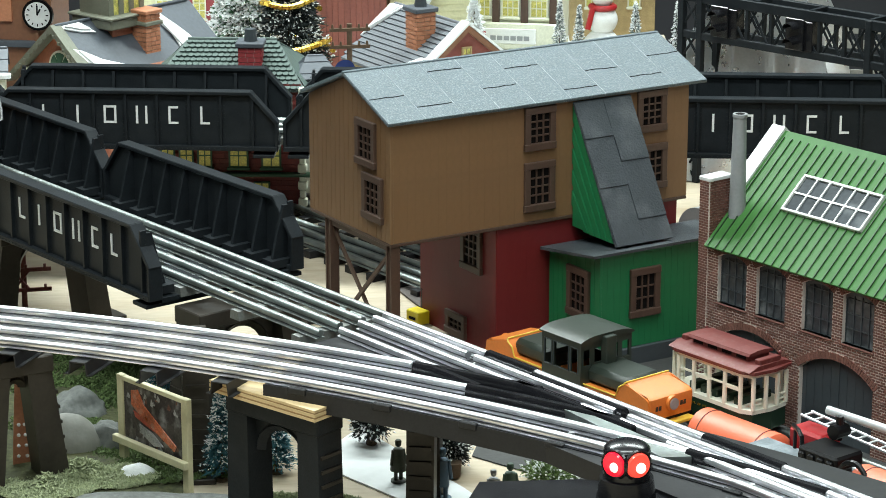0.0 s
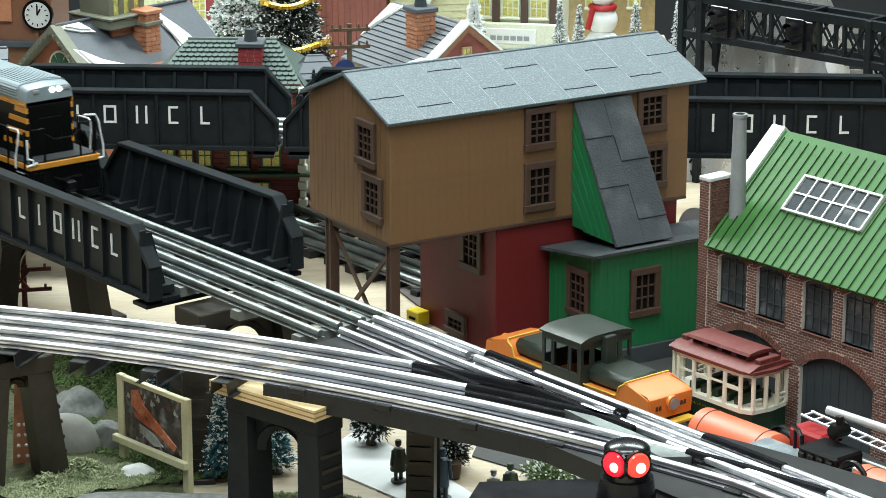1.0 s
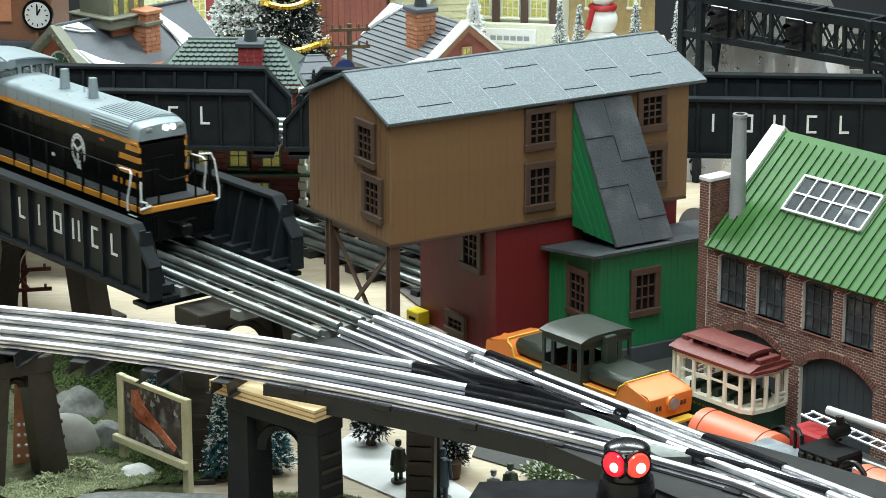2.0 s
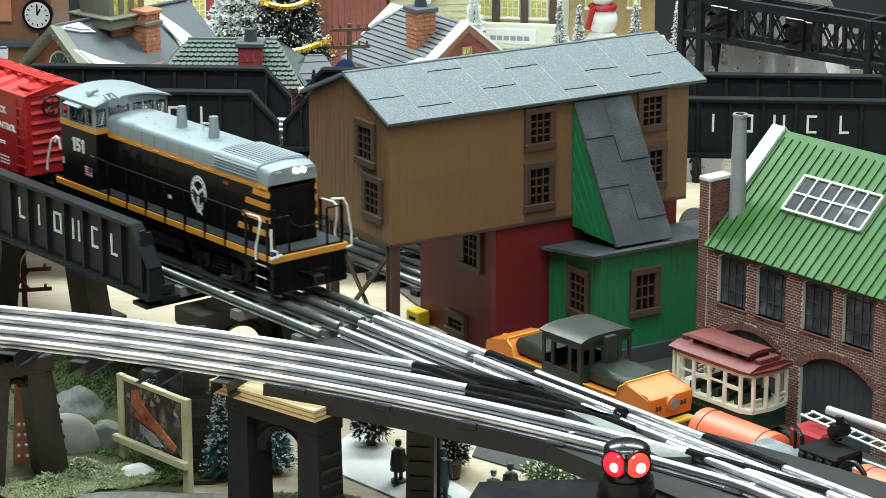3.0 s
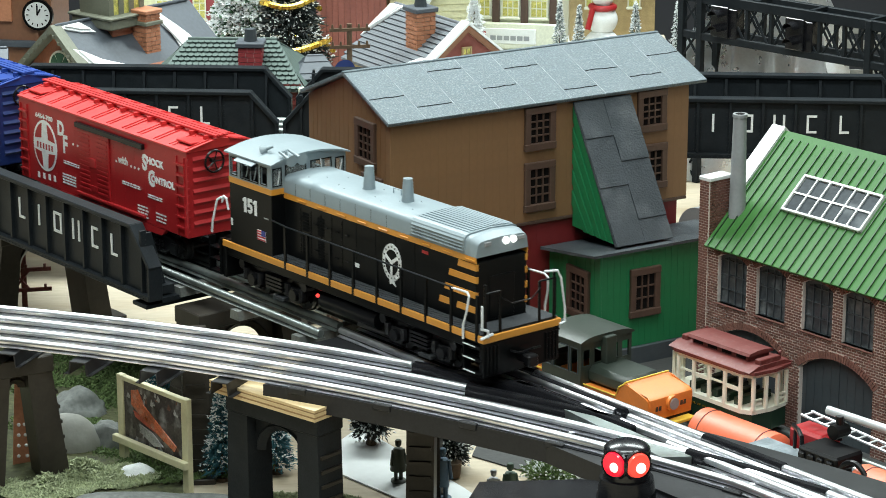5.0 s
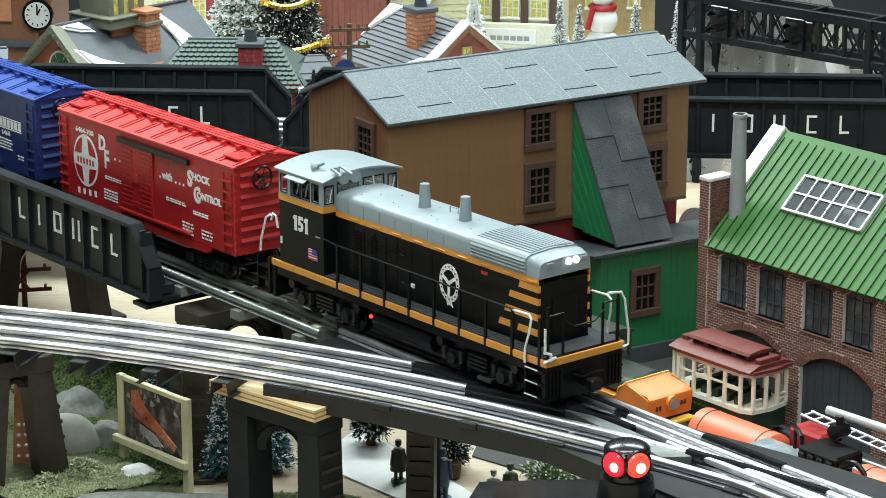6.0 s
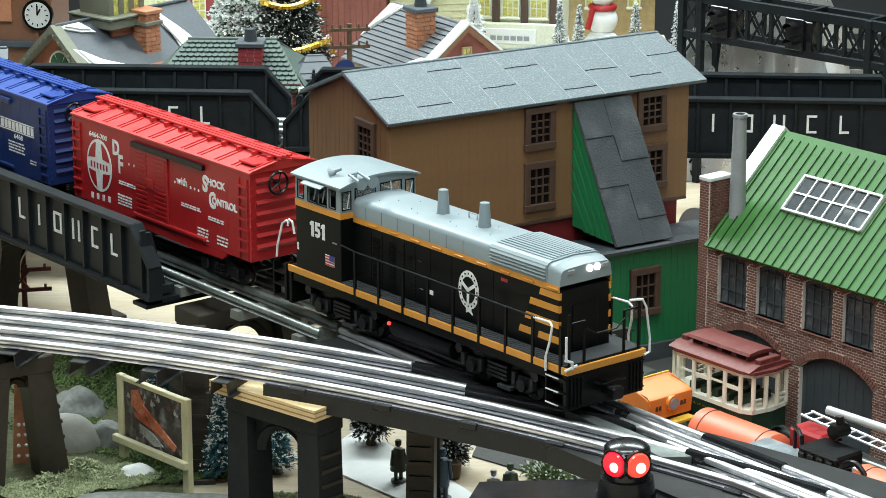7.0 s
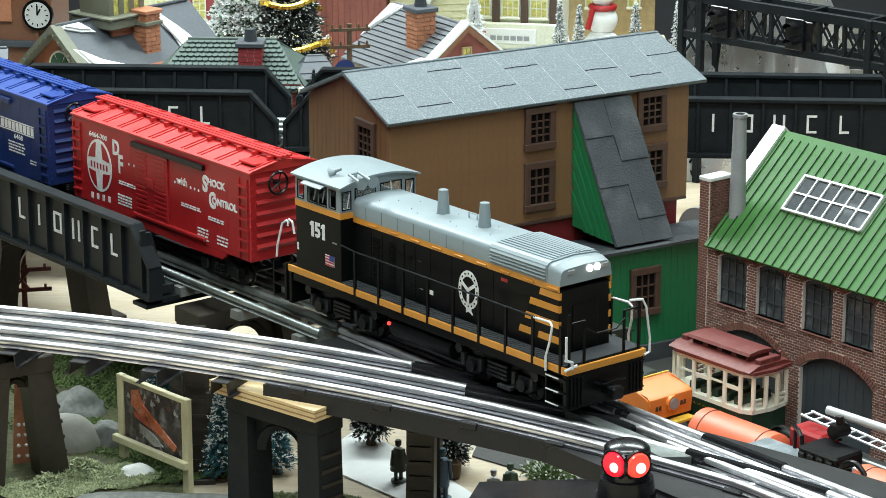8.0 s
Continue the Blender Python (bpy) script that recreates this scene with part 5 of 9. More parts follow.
    bar(bm, [(-0.001, -0.016, 0.056), (0.000, -0.008, 0.051), (0.000, 0.008, 0.051), (-0.001, 0.016, 0.056)], 0.0005)
    part("chain", bm, M["chassis"], lo)
    bm = bmesh.new()
    bar(bm, [(0.001, -0.0335, 0.0395), (0.0015, -0.0285, 0.0375), (0.0015, -0.0285, 0.0330)], 0.0009)
    bar(bm, [(0.001, -0.0340, 0.0330), (0.0020, -0.0250, 0.0350)], 0.0009)
    part("uncoupling_lever", bm, M["chrome"], lo, "white uncoupling lever")
    # pilot and coupler
    bm = bmesh.new()
    box(bm, -0.0040, 0.0, -0.0312, 0.0312, 0.0065, 0.0292, 0.0006)
    pilot = part("pilot", bm, B, lo)
    for yy in (-0.024, 0.024):
        for k in range(4):
            bm = bmesh.new()
            box(bm, 0.0, 0.0012, yy - 0.0048 + k * 0.0028, yy - 0.0034 + k * 0.0028, 0.0085, 0.0265, 0.0002)
            part("pilot_rib", bm, B, pilot)
    bm = bmesh.new()
    box(bm, -0.002, 0.010, -0.0035, 0.0035, 0.0125, 0.0185, 0.0008)
    box(bm, 0.008, 0.014, -0.0060, 0.0025, 0.0115, 0.0195, 0.0012)
    bar(bm, [(0.001, -0.010, 0.021), (0.004, -0.004, 0.019), (0.006, 0.004, 0.021), (0.004, 0.012, 0.020)], 0.0007)
    part("coupler", bm, M["chassis"], lo)
    bm = bmesh.new()
    box(bm, -0.2815, -0.2775, -0.0312, 0.0312, 0.0065, 0.0292, 0.0006)
    box(bm, -0.294, -0.280, -0.0035, 0.0035, 0.0125, 0.0185, 0.0008)
    part("rear_pilot", bm, B, lo)
    # fuel tank and air reservoirs
    bm = bmesh.new()
    box(bm, -0.178, -0.106, -0.020, 0.020, 0.009, 0.0228, 0.003)
    part("fuel_tank", bm, M["chassis"], lo)
    for s in (-1, 1):
        bm = bmesh.new()
        rod(bm, (-0.172, s * 0.0235, 0.0150), (-0.112, s * 0.0235, 0.0150), 0.0062, 16)
        part("air_reservoir", bm, M["chassis"], lo, smooth=True)
    bm = bmesh.new()
    ball(bm, (-0.1765, -0.0270, 0.0170), 0.0014, 8)
    part("marker_light", bm, material("small_red_light", (1.0, 0.06, 0.05), 0.3, emit=1.5, vary=0), lo, "small red light")
    loco_truck(lo, -0.0670)
    loco_truck(lo, -0.2250)
    return lo


def boxcar(paint, lit_paint, label, m, red):
    """x from 0 at its rear end to BOX at its front end."""
    BOX, y, z0, z1 = 0.2305, 0.0285, 0.0225, 0.0850
    car = thing("boxcar", m, label, "boxcar", "boxcars of the train")
    bm = bmesh.new()
    box(bm, 0, BOX, -y, y, z0, z1, 0.0005)
    body = part("body", bm, paint, car)
    for s in (-1, 1):
        bm = bmesh.new()
        prism(bm, [(0.028, z0), (0.034, 0.0175), (0.055, 0.0185), (0.16, 0.0165), (0.196, 0.0175), (0.202, z0)], *sorted((s * y, s * (y - 0.003))), "y")
        part("side_sill", bm, paint, body)
        for x in [0.012 + i * 0.0137 for i in range(16)]:
            if 0.084 < x < 0.132 or 0.03 > x or x > 0.21:
                continue
            bm = bmesh.new()
            for k in range(22):
                box(bm, x - 0.0003, x + 0.0003, *sorted((s * y, s * (y + 0.0003))), 0.0260 + k * 0.0026, 0.0268 + k * 0.0026)
            part("rivet_line", bm, paint, body)
        # sliding door
        bm = bmesh.new()
        a, b = 0.0880, 0.1300
        box(bm, a, b, *sorted((s * y, s * (y + 0.0016))), 0.0285, 0.0770, 0.0003)
        door = part("door", bm, paint, body)
        for half in ((a + 0.0015, (a + b) / 2 - 0.005), ((a + b) / 2 + 0.005, b - 0.0015)):
            for k in range(13):
                bm = bmesh.new()
                box(bm, half[0], half[1], *sorted((s * (y + 0.0016), s * (y + 0.0023))), 0.0315 + k * 0.0034, 0.0331 + k * 0.0034)
                part("door_rib", bm, paint, door)
        bm = bmesh.new()
        box(bm, (a + b) / 2 - 0.004, (a + b) / 2 + 0.004, *sorted((s * (y + 0.0016), s * (y + 0.0030))), 0.0505, 0.0575, 0.0004)
        box(bm, (a + b) / 2 - 0.004, (a + b) / 2 + 0.004, *sorted((s * (y + 0.0016), s * (y + 0.0024))), 0.0325, 0.0365)
        part("door_plate", bm, paint, door)
        bm = bmesh.new()
        box(bm, a - 0.003, 0.1770, *sorted((s * y, s * (y + 0.0030))), 0.0772, 0.0812, 0.0004)
        part("door_track", bm, M["chassis"] if red else M["box_blue"], body, "dark upper door track")
        bm = bmesh.new()
        box(bm, a - 0.003, 0.1770, *sorted((s * y, s * (y + 0.0026))), 0.0262, 0.0284, 0.0003)
        part("door_track", bm, paint, body)
        for x in (0.003, BOX - 0.012):
            bm = bmesh.new()
            for xx in (x, x + 0.0095):
                box(bm, xx - 0.0005, xx + 0.0005, *sorted((s * y, s * (y + 0.0012))), 0.0235, 0.0810)
            part("ladder_rail", bm, paint, body)
            for k in range(7):
                bm = bmesh.new()
                box(bm, x - 0.001, x + 0.0105, *sorted((s * y, s * (y + 0.0020))), 0.0290 + k * 0.0076, 0.0304 + k * 0.0076)
                part("ladder_rung", bm, paint, body)
    # ends
    for e, x in ((-1, 0.0), (1, BOX)):
        bm = bmesh.new()
        for k in range(7):
            z = 0.030 + k * 0.0078
            prism(bm, [(x, z), (x + e * 0.0016, z + 0.0022), (x, z + 0.0044)], -0.0235, 0.0235, "y")
        part("end_rib", bm, paint, body)
        bm = bmesh.new()
        for yy in (-0.0272, 0.0272):
            for k in range(11):
                box(bm, *sorted((x, x + e * 0.0008)), yy - 0.0006, yy + 0.0006, 0.0260 + k * 0.0053, 0.0276 + k * 0.0053)
        part("end_rivets", bm, paint, body)
        bm = bmesh.new()
        rod(bm, (x, -0.008, 0.0770), (x + e * 0.0050, -0.008, 0.0770), 0.0014, 8)
        for k in range(16):
            a0, a1 = k * math.pi / 8, (k + 1) * math.pi / 8
            rod(bm, (x + e * 0.005, -0.008 + 0.0078 * math.cos(a0), 0.0770 + 0.0078 * math.sin(a0)), (x + e * 0.005, -0.008 + 0.0078 * math.cos(a1), 0.0770 + 0.0078 * math.sin(a1)), 0.0009, 5)
        for k in range(5):
            a0 = k * 2 * math.pi / 5
            rod(bm, (x + e * 0.005, -0.008, 0.0770), (x + e * 0.005, -0.008 + 0.0076 * math.cos(a0), 0.0770 + 0.0076 * math.sin(a0)), 0.0006, 4)
        part("brake_wheel", bm, M["chassis"], car, "black brake wheel")
        bm = bmesh.new()
        box(bm, *sorted((x, x + e * 0.013)), -0.0035, 0.0035, 0.0120, 0.0180, 0.0008)
        box(bm, *sorted((x + e * 0.011, x + e * 0.0165)), -0.0055, 0.0040, 0.0110, 0.0190, 0.0010)
        part("coupler", bm, M["chassis"], car)
    # roof in panels
    bm = bmesh.new()
    peak = 0.0920
    prism(bm, [(-y - 0.0007, z1), (-y - 0.0007, z1 + 0.0012), (0, peak), (y + 0.0007, z1 + 0.0012), (y + 0.0007, z1)], -0.0006, BOX + 0.0006, "x")
    # the roof takes the lightened copy of the body paint
    roof = part("roof", bm, lit_paint, car)
    n = 11
    for k in range(n + 1):
        x = 0.001 + (BOX - 0.002) * k / n
        for s in (-1, 1):
            for d in (-0.0022, 0.0022):
                bm = bmesh.new()
                dz = (peak - z1 - 0.0012)
                prism(bm, [(s * (y - 0.002), z1 + 0.0012 + dz * 0.07), (s * (y - 0.002), z1 + 0.0020 + dz * 0.07), (s * 0.007, peak - dz * 0.24 + 0.0008), (s * 0.007, peak - dz * 0.24)], x + d - 0.0006, x + d + 0.0006, "x")
                part("roof_rib", bm, lit_paint, roof)
    for k in range(3):
        bm = bmesh.new()
        yy = -0.0055 + k * 0.0040
        box(bm, -0.0030, BOX + 0.0030, yy, yy + 0.0030, peak + 0.0016, peak + 0.0028)
        part("walk_plank", bm, lit_paint, roof, "roof walk plank")
    for k in range(13):
        bm = bmesh.new()
        x = 0.006 + k * (BOX - 0.012) / 12
        box(bm, x - 0.0012, x + 0.0012, -0.0090, 0.0090, peak - 0.0012, peak + 0.0016)
        part("walk_bracket", bm, lit_paint, roof)
    bm = bmesh.new()
    for x in (0.004, BOX - 0.022):
        box(bm, x, x + 0.018, -0.022, -0.007, peak - 0.003, peak - 0.0015, 0.0003)
    part("walk_end", bm, lit_paint, roof)
    # trucks
    for x in (0.042, BOX - 0.042):
        bm = bmesh.new()
        box(bm, x - 0.006, x + 0.006, -0.022, 0.022, 0.0110, 0.0180)
        box(bm, x - 0.02, x + 0.02, -0.008, 0.008, 0.015, 0.0224)
        truck = part("truck", bm, M["chassis"], car)
        for s in (-1, 1):
            bm = bmesh.new()
            yy = s * 0.0235
            a, b = yy - 0.0014, yy + 0.0014
            prism(bm, [(x - 0.024, 0.0070), (x - 0.024, 0.0130), (x - 0.010, 0.0170), (x + 0.010, 0.0170), (x + 0.024, 0.0130), (x + 0.024, 0.0070), (x + 0.012, 0.0070), (x + 0.006, 0.0030), (x - 0.006, 0.0030), (x - 0.012, 0.0070)], a, b, "y")
            for k in (-1, 1):
                box(bm, x + k * 0.0185 - 0.0042, x + k * 0.0185 + 0.0042, a - 0.0018, b + 0.0018, 0.0050, 0.0130, 0.0006)
                for j in range(4):
                    rod(bm, (x + k * 0.003, yy + s * 0.0016, 0.0058 + j * 0.0020), (x + k * 0.003, yy + s * 0.0016, 0.0070 + j * 0.0020), 0.0024, 8)
            part("side_frame", bm, M["chassis"], truck)
        for k in (-1, 1):
            wheelset(car, x + k * 0.0185, 0.0080, 0.0080)
    bm = bmesh.new()
    box(bm, 0.03, BOX - 0.03, -0.006, 0.006, 0.0150, 0.0224)
    box(bm, 0.085, 0.145, -0.018, 0.018, 0.012, 0.0224, 0.002)
    part("underframe", bm, M["chassis"], car)
    return car, body


def car_lettering(body, red):
    Y = -0.0287
    W = M["letter"]

    def text(s, x, z, size, align="CENTER", squeeze=1.0, bold=0.0):
        letters("lettering", s, size, Matrix.Translation((x, Y, z)) @ SIDE_NEAR, W, body, 0.00015, "white lettering", align, squeeze, bold)

    def bars(x, z, rows, w, h=0.0009, gap=0.0016):
        for k in range(rows):
            xx = x
            i = 0
            while xx < x + w - 0.001:
                ln = (0.0034, 0.0052, 0.0026, 0.0044)[(i + k) % 4]
                decal(body, "lettering_bar", min(xx + ln / 2, x + w), z - k * gap, min(ln, x + w - xx + 0.001), h, Y, W)
                xx += ln + 0.0010
                i += 1
    if red:
        bm = bmesh.new()
        oval(bm, 0.0378, 0.0532, 0.0170, 0.0198, Y - 0.0003, Y, 32)
        disc = part("round_emblem", bm, W, body, "round white emblem with a plain red cross outline")
        bm = bmesh.new()
        for sx in (-1, 1):
            for sz in (-1, 1):
                pts = []
                for i in range(7):
                    a = math.pi / 2 * (0.16 + 0.68 * i / 6)
                    pts.append((0.0378 + sx * 0.0150 * math.cos(a), 0.0532 + sz * 0.0178 * math.sin(a)))
                pts.append((0.0378 + sx * 0.0052, 0.0532 + sz * 0.0055))
                prism(bm, pts, Y - 0.0006, Y - 0.0002, "y")
        part("emblem_field", bm, M["box_red"], disc)
        bm = bmesh.new()
        for k in range(6):
            x = 0.0378 - 0.0115 + k * 0.0042
            box(bm, x, x + 0.0018, Y - 0.0006, Y - 0.0002, 0.0505, 0.0550)
        part("emblem_bar", bm, M["box_red"], disc)
        text("6464-700", 0.0370, 0.0752, 0.0052, squeeze=1.25, bold=0.0001)
        text("D", 0.0610, 0.0705, 0.0150, squeeze=0.85, bold=0.0006)
        text("F", 0.0668, 0.0590, 0.0190, squeeze=0.75, bold=0.0006)
        for x in (0.0785, 0.0850):
            bm = bmesh.new()
            oval(bm, x, 0.0622, 0.0009, 0.0010, Y - 0.0003, Y, 10)
            part("lettering_dot", bm, W, body)
        text("with", 0.1475, 0.0632, 0.0078, squeeze=0.95, bold=0.0002)
        for x in (0.1385, 0.1585, 0.1635, 0.1685):
            bm = bmesh.new()
            oval(bm, x, 0.0612, 0.0009, 0.0010, Y - 0.0003, Y, 10)
            part("lettering_dot", bm, W, body)
        text("S", 0.1765, 0.0672, 0.0158, squeeze=0.85, bold=0.0006)
        text("HOCK", 0.1900, 0.0698, 0.0070, squeeze=1.05, bold=0.0003)
        text("C", 0.1850, 0.0570, 0.0158, squeeze=0.75, bold=0.0006)
        text("ONTROL", 0.1998, 0.0573, 0.0070, squeeze=1.05, bold=0.0003)
        bars(0.1460, 0.0478, 2, 0.0230, 0.0010)
        bars(0.1800, 0.0448, 2, 0.0200, 0.0010)
        bars(0.0640, 0.0470, 2, 0.0210)
        for k in range(4):
            decal(body, "lettering_bar", 0.0265 + k * 0.0078, 0.0286 + k * 0.0004, 0.0030, 0.0044, Y, W)
        bars(0.0620, 0.0365, 4, 0.0200, 0.0011, 0.0022)
        bars(0.1660, 0.0340, 4, 0.0120, 0.0011, 0.0024)
        bars(0.1900, 0.0330, 3, 0.0120, 0.0011, 0.0026)
    else:
        # bar lettering where the railway's name stands
        for k in range(11):
            decal(body, "lettering_bar", 0.1505 + k * 0.0056, 0.0600, 0.0040, 0.0062, Y, W)
        decal(body, "lettering_bar", 0.1790, 0.0640, 0.0600, 0.0008, Y, W)
        decal(body, "lettering_bar", 0.1790, 0.0560, 0.0600, 0.0008, Y, W)
        text("6468", 0.1850, 0.0520, 0.0055, squeeze=1.2)
        bars(0.1700, 0.0470, 4, 0.0230, 0.0010, 0.0024)
        bars(0.2020, 0.0370, 2, 0.0080, 0.0010, 0.0022)
        bm = bmesh.new()
        oval(bm, 0.1500, 0.0470, 0.0060, 0.0072, Y - 0.0003, Y, 20)
        ring = part("round_emblem", bm, W, body, "round white emblem")
        bm = bmesh.new()
        oval(bm, 0.1500, 0.0470, 0.0050, 0.0061, Y - 0.0005, Y - 0.0002, 20)
        part("emblem_field", bm, M["box_blue"], ring)
        bars(0.0300, 0.0600, 3, 0.0400, 0.0030, 0.0060)


LOCO = locomotive()
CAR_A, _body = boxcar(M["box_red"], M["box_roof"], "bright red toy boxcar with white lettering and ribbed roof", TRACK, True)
car_lettering(_body, True)
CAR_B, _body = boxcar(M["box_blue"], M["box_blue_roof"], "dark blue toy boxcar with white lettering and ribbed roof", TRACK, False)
car_lettering(_body, False)
COUPLED = {LOCO: 0.0, CAR_A: -0.5588, CAR_B: -0.5588 - 0.265}
# ---------------------------------------------------------------- the switch and its black base
def switch():
    sw = thing("track_switch", Matrix(), "black plastic track switch with silver rails where two lines meet", "track switch", kind="structure")
    path = arc(0.0, 24.7, 2, 40)
    bm = bmesh.new()
    sweep(bm, path, [(-0.0064, -0.0185), (-0.0060, -0.0058), (-0.0034, -0.0062), (0.066, -0.0062), (0.066, -0.0185)], RAIL_Z)
    part("curved_base", bm, M["tie"], sw)
    bm = bmesh.new()
    sweep(bm, straight(0, -0.232, 0.5), [(-0.052, -0.0187), (-0.052, -0.0064), (0.0285, -0.0064), (0.0285, -0.0187)], RAIL_Z)
    part("straight_base", bm, M["tie"], sw)
    bm = bmesh.new()
    box(bm, -0.0065, 0.0065, -0.0072, -0.0038, -0.0090, -0.0046, 0.0006)
    first = part("tie_end", bm, M["tie"], sw)
    for i in range(8):
        a = 23.6 - i * 2.8
        r = radians(a)
        m = TRACK @ pose(ARC_U - ARC_R * math.sin(r), ARC_V - ARC_R + ARC_R * math.cos(r), 0, 0, 0, a)
        if i == 0:
            first.matrix_basis = m
        else:
            ob = new("tie_end", first.data)
            ob.parent = sw
            ob.matrix_basis = m
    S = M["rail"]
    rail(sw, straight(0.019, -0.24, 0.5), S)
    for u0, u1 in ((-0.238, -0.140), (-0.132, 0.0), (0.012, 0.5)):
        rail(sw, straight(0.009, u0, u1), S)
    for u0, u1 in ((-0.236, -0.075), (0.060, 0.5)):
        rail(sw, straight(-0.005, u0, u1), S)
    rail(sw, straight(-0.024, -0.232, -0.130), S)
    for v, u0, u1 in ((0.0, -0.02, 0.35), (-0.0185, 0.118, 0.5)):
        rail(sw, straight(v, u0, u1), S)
    # black frog and guard pieces
    for pth in (straight(-0.005, -0.075, 0.030), straight(0.019, -0.132, -0.085), straight(0.0115, -0.080, 0.005), straight(-0.028, -0.128, -0.085), arc(0.041, 19.3, 14.5, 12), arc(0.0205, 11.8, 7.5, 10), arc(0.060, 21.5, 17.5, 8), straight(0.019, 0.066, 0.130)):
        bm = bmesh.new()
        sweep(bm, pth, [(-0.0036, -0.0064), (-0.0034, -0.0016), (-0.0018, 0.0006), (0.0018, 0.0006), (0.0034, -0.0016), (0.0036, -0.0064)], RAIL_Z)
        part("guard_piece", bm, M["frog"], sw, "black plastic frog piece", smooth=True)
    bm = bmesh.new()
    prism(bm, [(-0.025, -0.0135), (0.075, -0.0245), (0.085, -0.0105), (-0.015, -0.0060)], -0.010, -0.0012, "z", TRACK)
    part("frog_plate", bm, M["rail_old"], sw, "worn grey frog plate")
    rng = random.Random(9)
    for k in range(16):
        u, v = rng.uniform(-0.10, 0.22), rng.choice((-0.033, -0.010, 0.004, 0.013))
        bm = bmesh.new()
        rod(bm, on_track(u, v, -0.0065), on_track(u, v, -0.0035), 0.0019, 8)
        part("screw", bm, M["rail"], sw)


switch()


def signal_lamp():
    base = on_track(0.0949, -0.0707)
    th = thing("switch_lamp", pose(base.x, base.y, 0.0, 0, 0, -14), "black switch machine with a lamp showing two red lenses", "signal lamp")
    bm = bmesh.new()
    prism(bm, [(-0.085, -0.040), (0.055, -0.040), (0.055, 0.010), (0.028, 0.022), (-0.030, 0.022), (-0.085, 0.004)], 0.0885, 0.1020, "z")
    part("motor_cover", bm, M["frog"], th)
    bm = bmesh.new()
    prism(bm, [(-0.080, 0.0885), (0.050, 0.0885), (0.050, 0.0860), (-0.080, 0.0860)], -0.036, 0.006, "y")
    part("base_plate", bm, M["chassis"], th)
    for x in (-0.06, 0.03):
        bm = bmesh.new()
        box(bm, x - 0.008, x + 0.008, -0.030, 0.0, 0.0, 0.0862)
        part("support", bm, M["pier"], th)
    bm = bmesh.new()
    rod(bm, (0, 0, 0.1018), (0, 0, 0.1150), 0.0170, 24, 0.0150)
    rod(bm, (0, 0, 0.1140), (0, 0, 0.1300), 0.0132, 24)
    vs = ball(bm, (0, 0, 0.1310), 0.0132, 20)
    for v in vs:
        v.co.z = 0.1310 + max(0, v.co.z - 0.1310) * 0.40
    body = part("lamp_body", bm, M["frog"], th, "glossy black lamp dome", smooth=True)
    for a, mt in ((-24, "lens_red"), (40, "lens_pink")):
        bm = bmesh.new()
        d = Vector((math.sin(radians(a)), -math.cos(radians(a)), 0))
        c = Vector((0, 0, 0.1255)) + d * 0.0118
        rod(bm, c, c + d * 0.0022, 0.0076, 20, 0.0066)
        part("lens", bm, M[mt], body, "glowing red lens", smooth=True)
        bm = bmesh.new()
        ball(bm, c + d * 0.0016 + Vector((0.0010, 0, -0.0012)), 0.0031, 12)
        part("bulb", bm, M["bulb"], body, "bright bulb glow", smooth=True)
        bm = bmesh.new()
        for k in range(20):
            t0, t1 = k * math.pi / 10, (k + 1) * math.pi / 10
            sx = Vector((-d.y, d.x, 0))
            rod(bm, c + (sx * math.cos(t0) + Vector((0, 0, 1)) * math.sin(t0)) * 0.0080, c + (sx * math.cos(t1) + Vector((0, 0, 1)) * math.sin(t1)) * 0.0080, 0.0011, 5)
        part("lens_rim", bm, M["frog"], body)


signal_lamp()

# ---------------------------------------------------------------- piers under the curved line
for x, y, yaw, tall, top, foot, thick in ((-0.2840, 1.6420, 28, 0.0940, 0.046, 0.066, 0.022), (-0.1690, 1.6880, 97, 0.0920, 0.046, 0.060, 0.017), (-0.0120, 1.6050, 84, 0.0880, 0.046, 0.060, 0.018)):
    pier(pose(x, y, 0, 0, 0, yaw), tall, top, foot, thick, "dark brown plastic trestle pier under the curved track")


def plywood_plate():
    m = pose(-0.1007, 1.5637, 0.0015, 0, 0, -40.3)
    ob = pier(m, 0.0880, 0.078, 0.082, 0.022, "black plastic arched pier carrying a plywood plate")
    for ch in ob.children:
        ch.data.materials[0] = M["girder"]
    th = thing("plywood_plate", m, "small pale plywood plate lying on a black pier", "board")
    for k, (z0, z1, mt) in enumerate(((0.0882, 0.0900, "ply"), (0.0900, 0.0912, "ply_dark"), (0.0912, 0.0932, "ply"), (0.0932, 0.0942, "ply_dark"), (0.0942, 0.0958, "ply"))):
        bm = bmesh.new()
        e = 0.0 if k % 2 == 0 else 0.0003
        box(bm, -0.0490 + e, 0.0427 - e, -0.0170 + e, 0.0170 - e, z0, z1)
        part("ply_layer", bm, M[mt], th)


plywood_plate()


def orange_post():
    th = thing("toy_post", pose(-0.2850, 1.6700, 0, 0, 0, 10), "orange plastic toy post with white rivet heads", "post")
    bm = bmesh.new()
    prism(bm, [(-0.0075, 0.0), (0.0075, 0.0), (0.0030, 0.0720), (-0.0030, 0.0720)], -0.003, 0.003, "y")
    body = part("post_body", bm, M["town_orange"], th)
    for k in range(5):
        for x in (-0.0032, 0.0032):
            bm = bmesh.new()
            ball(bm, (x * (1 - k * 0.10), -0.0031, 0.006 + k * 0.0075), 0.0013, 8)
            part("rivet", bm, M["letter"], body, "white rivet head")


orange_post()

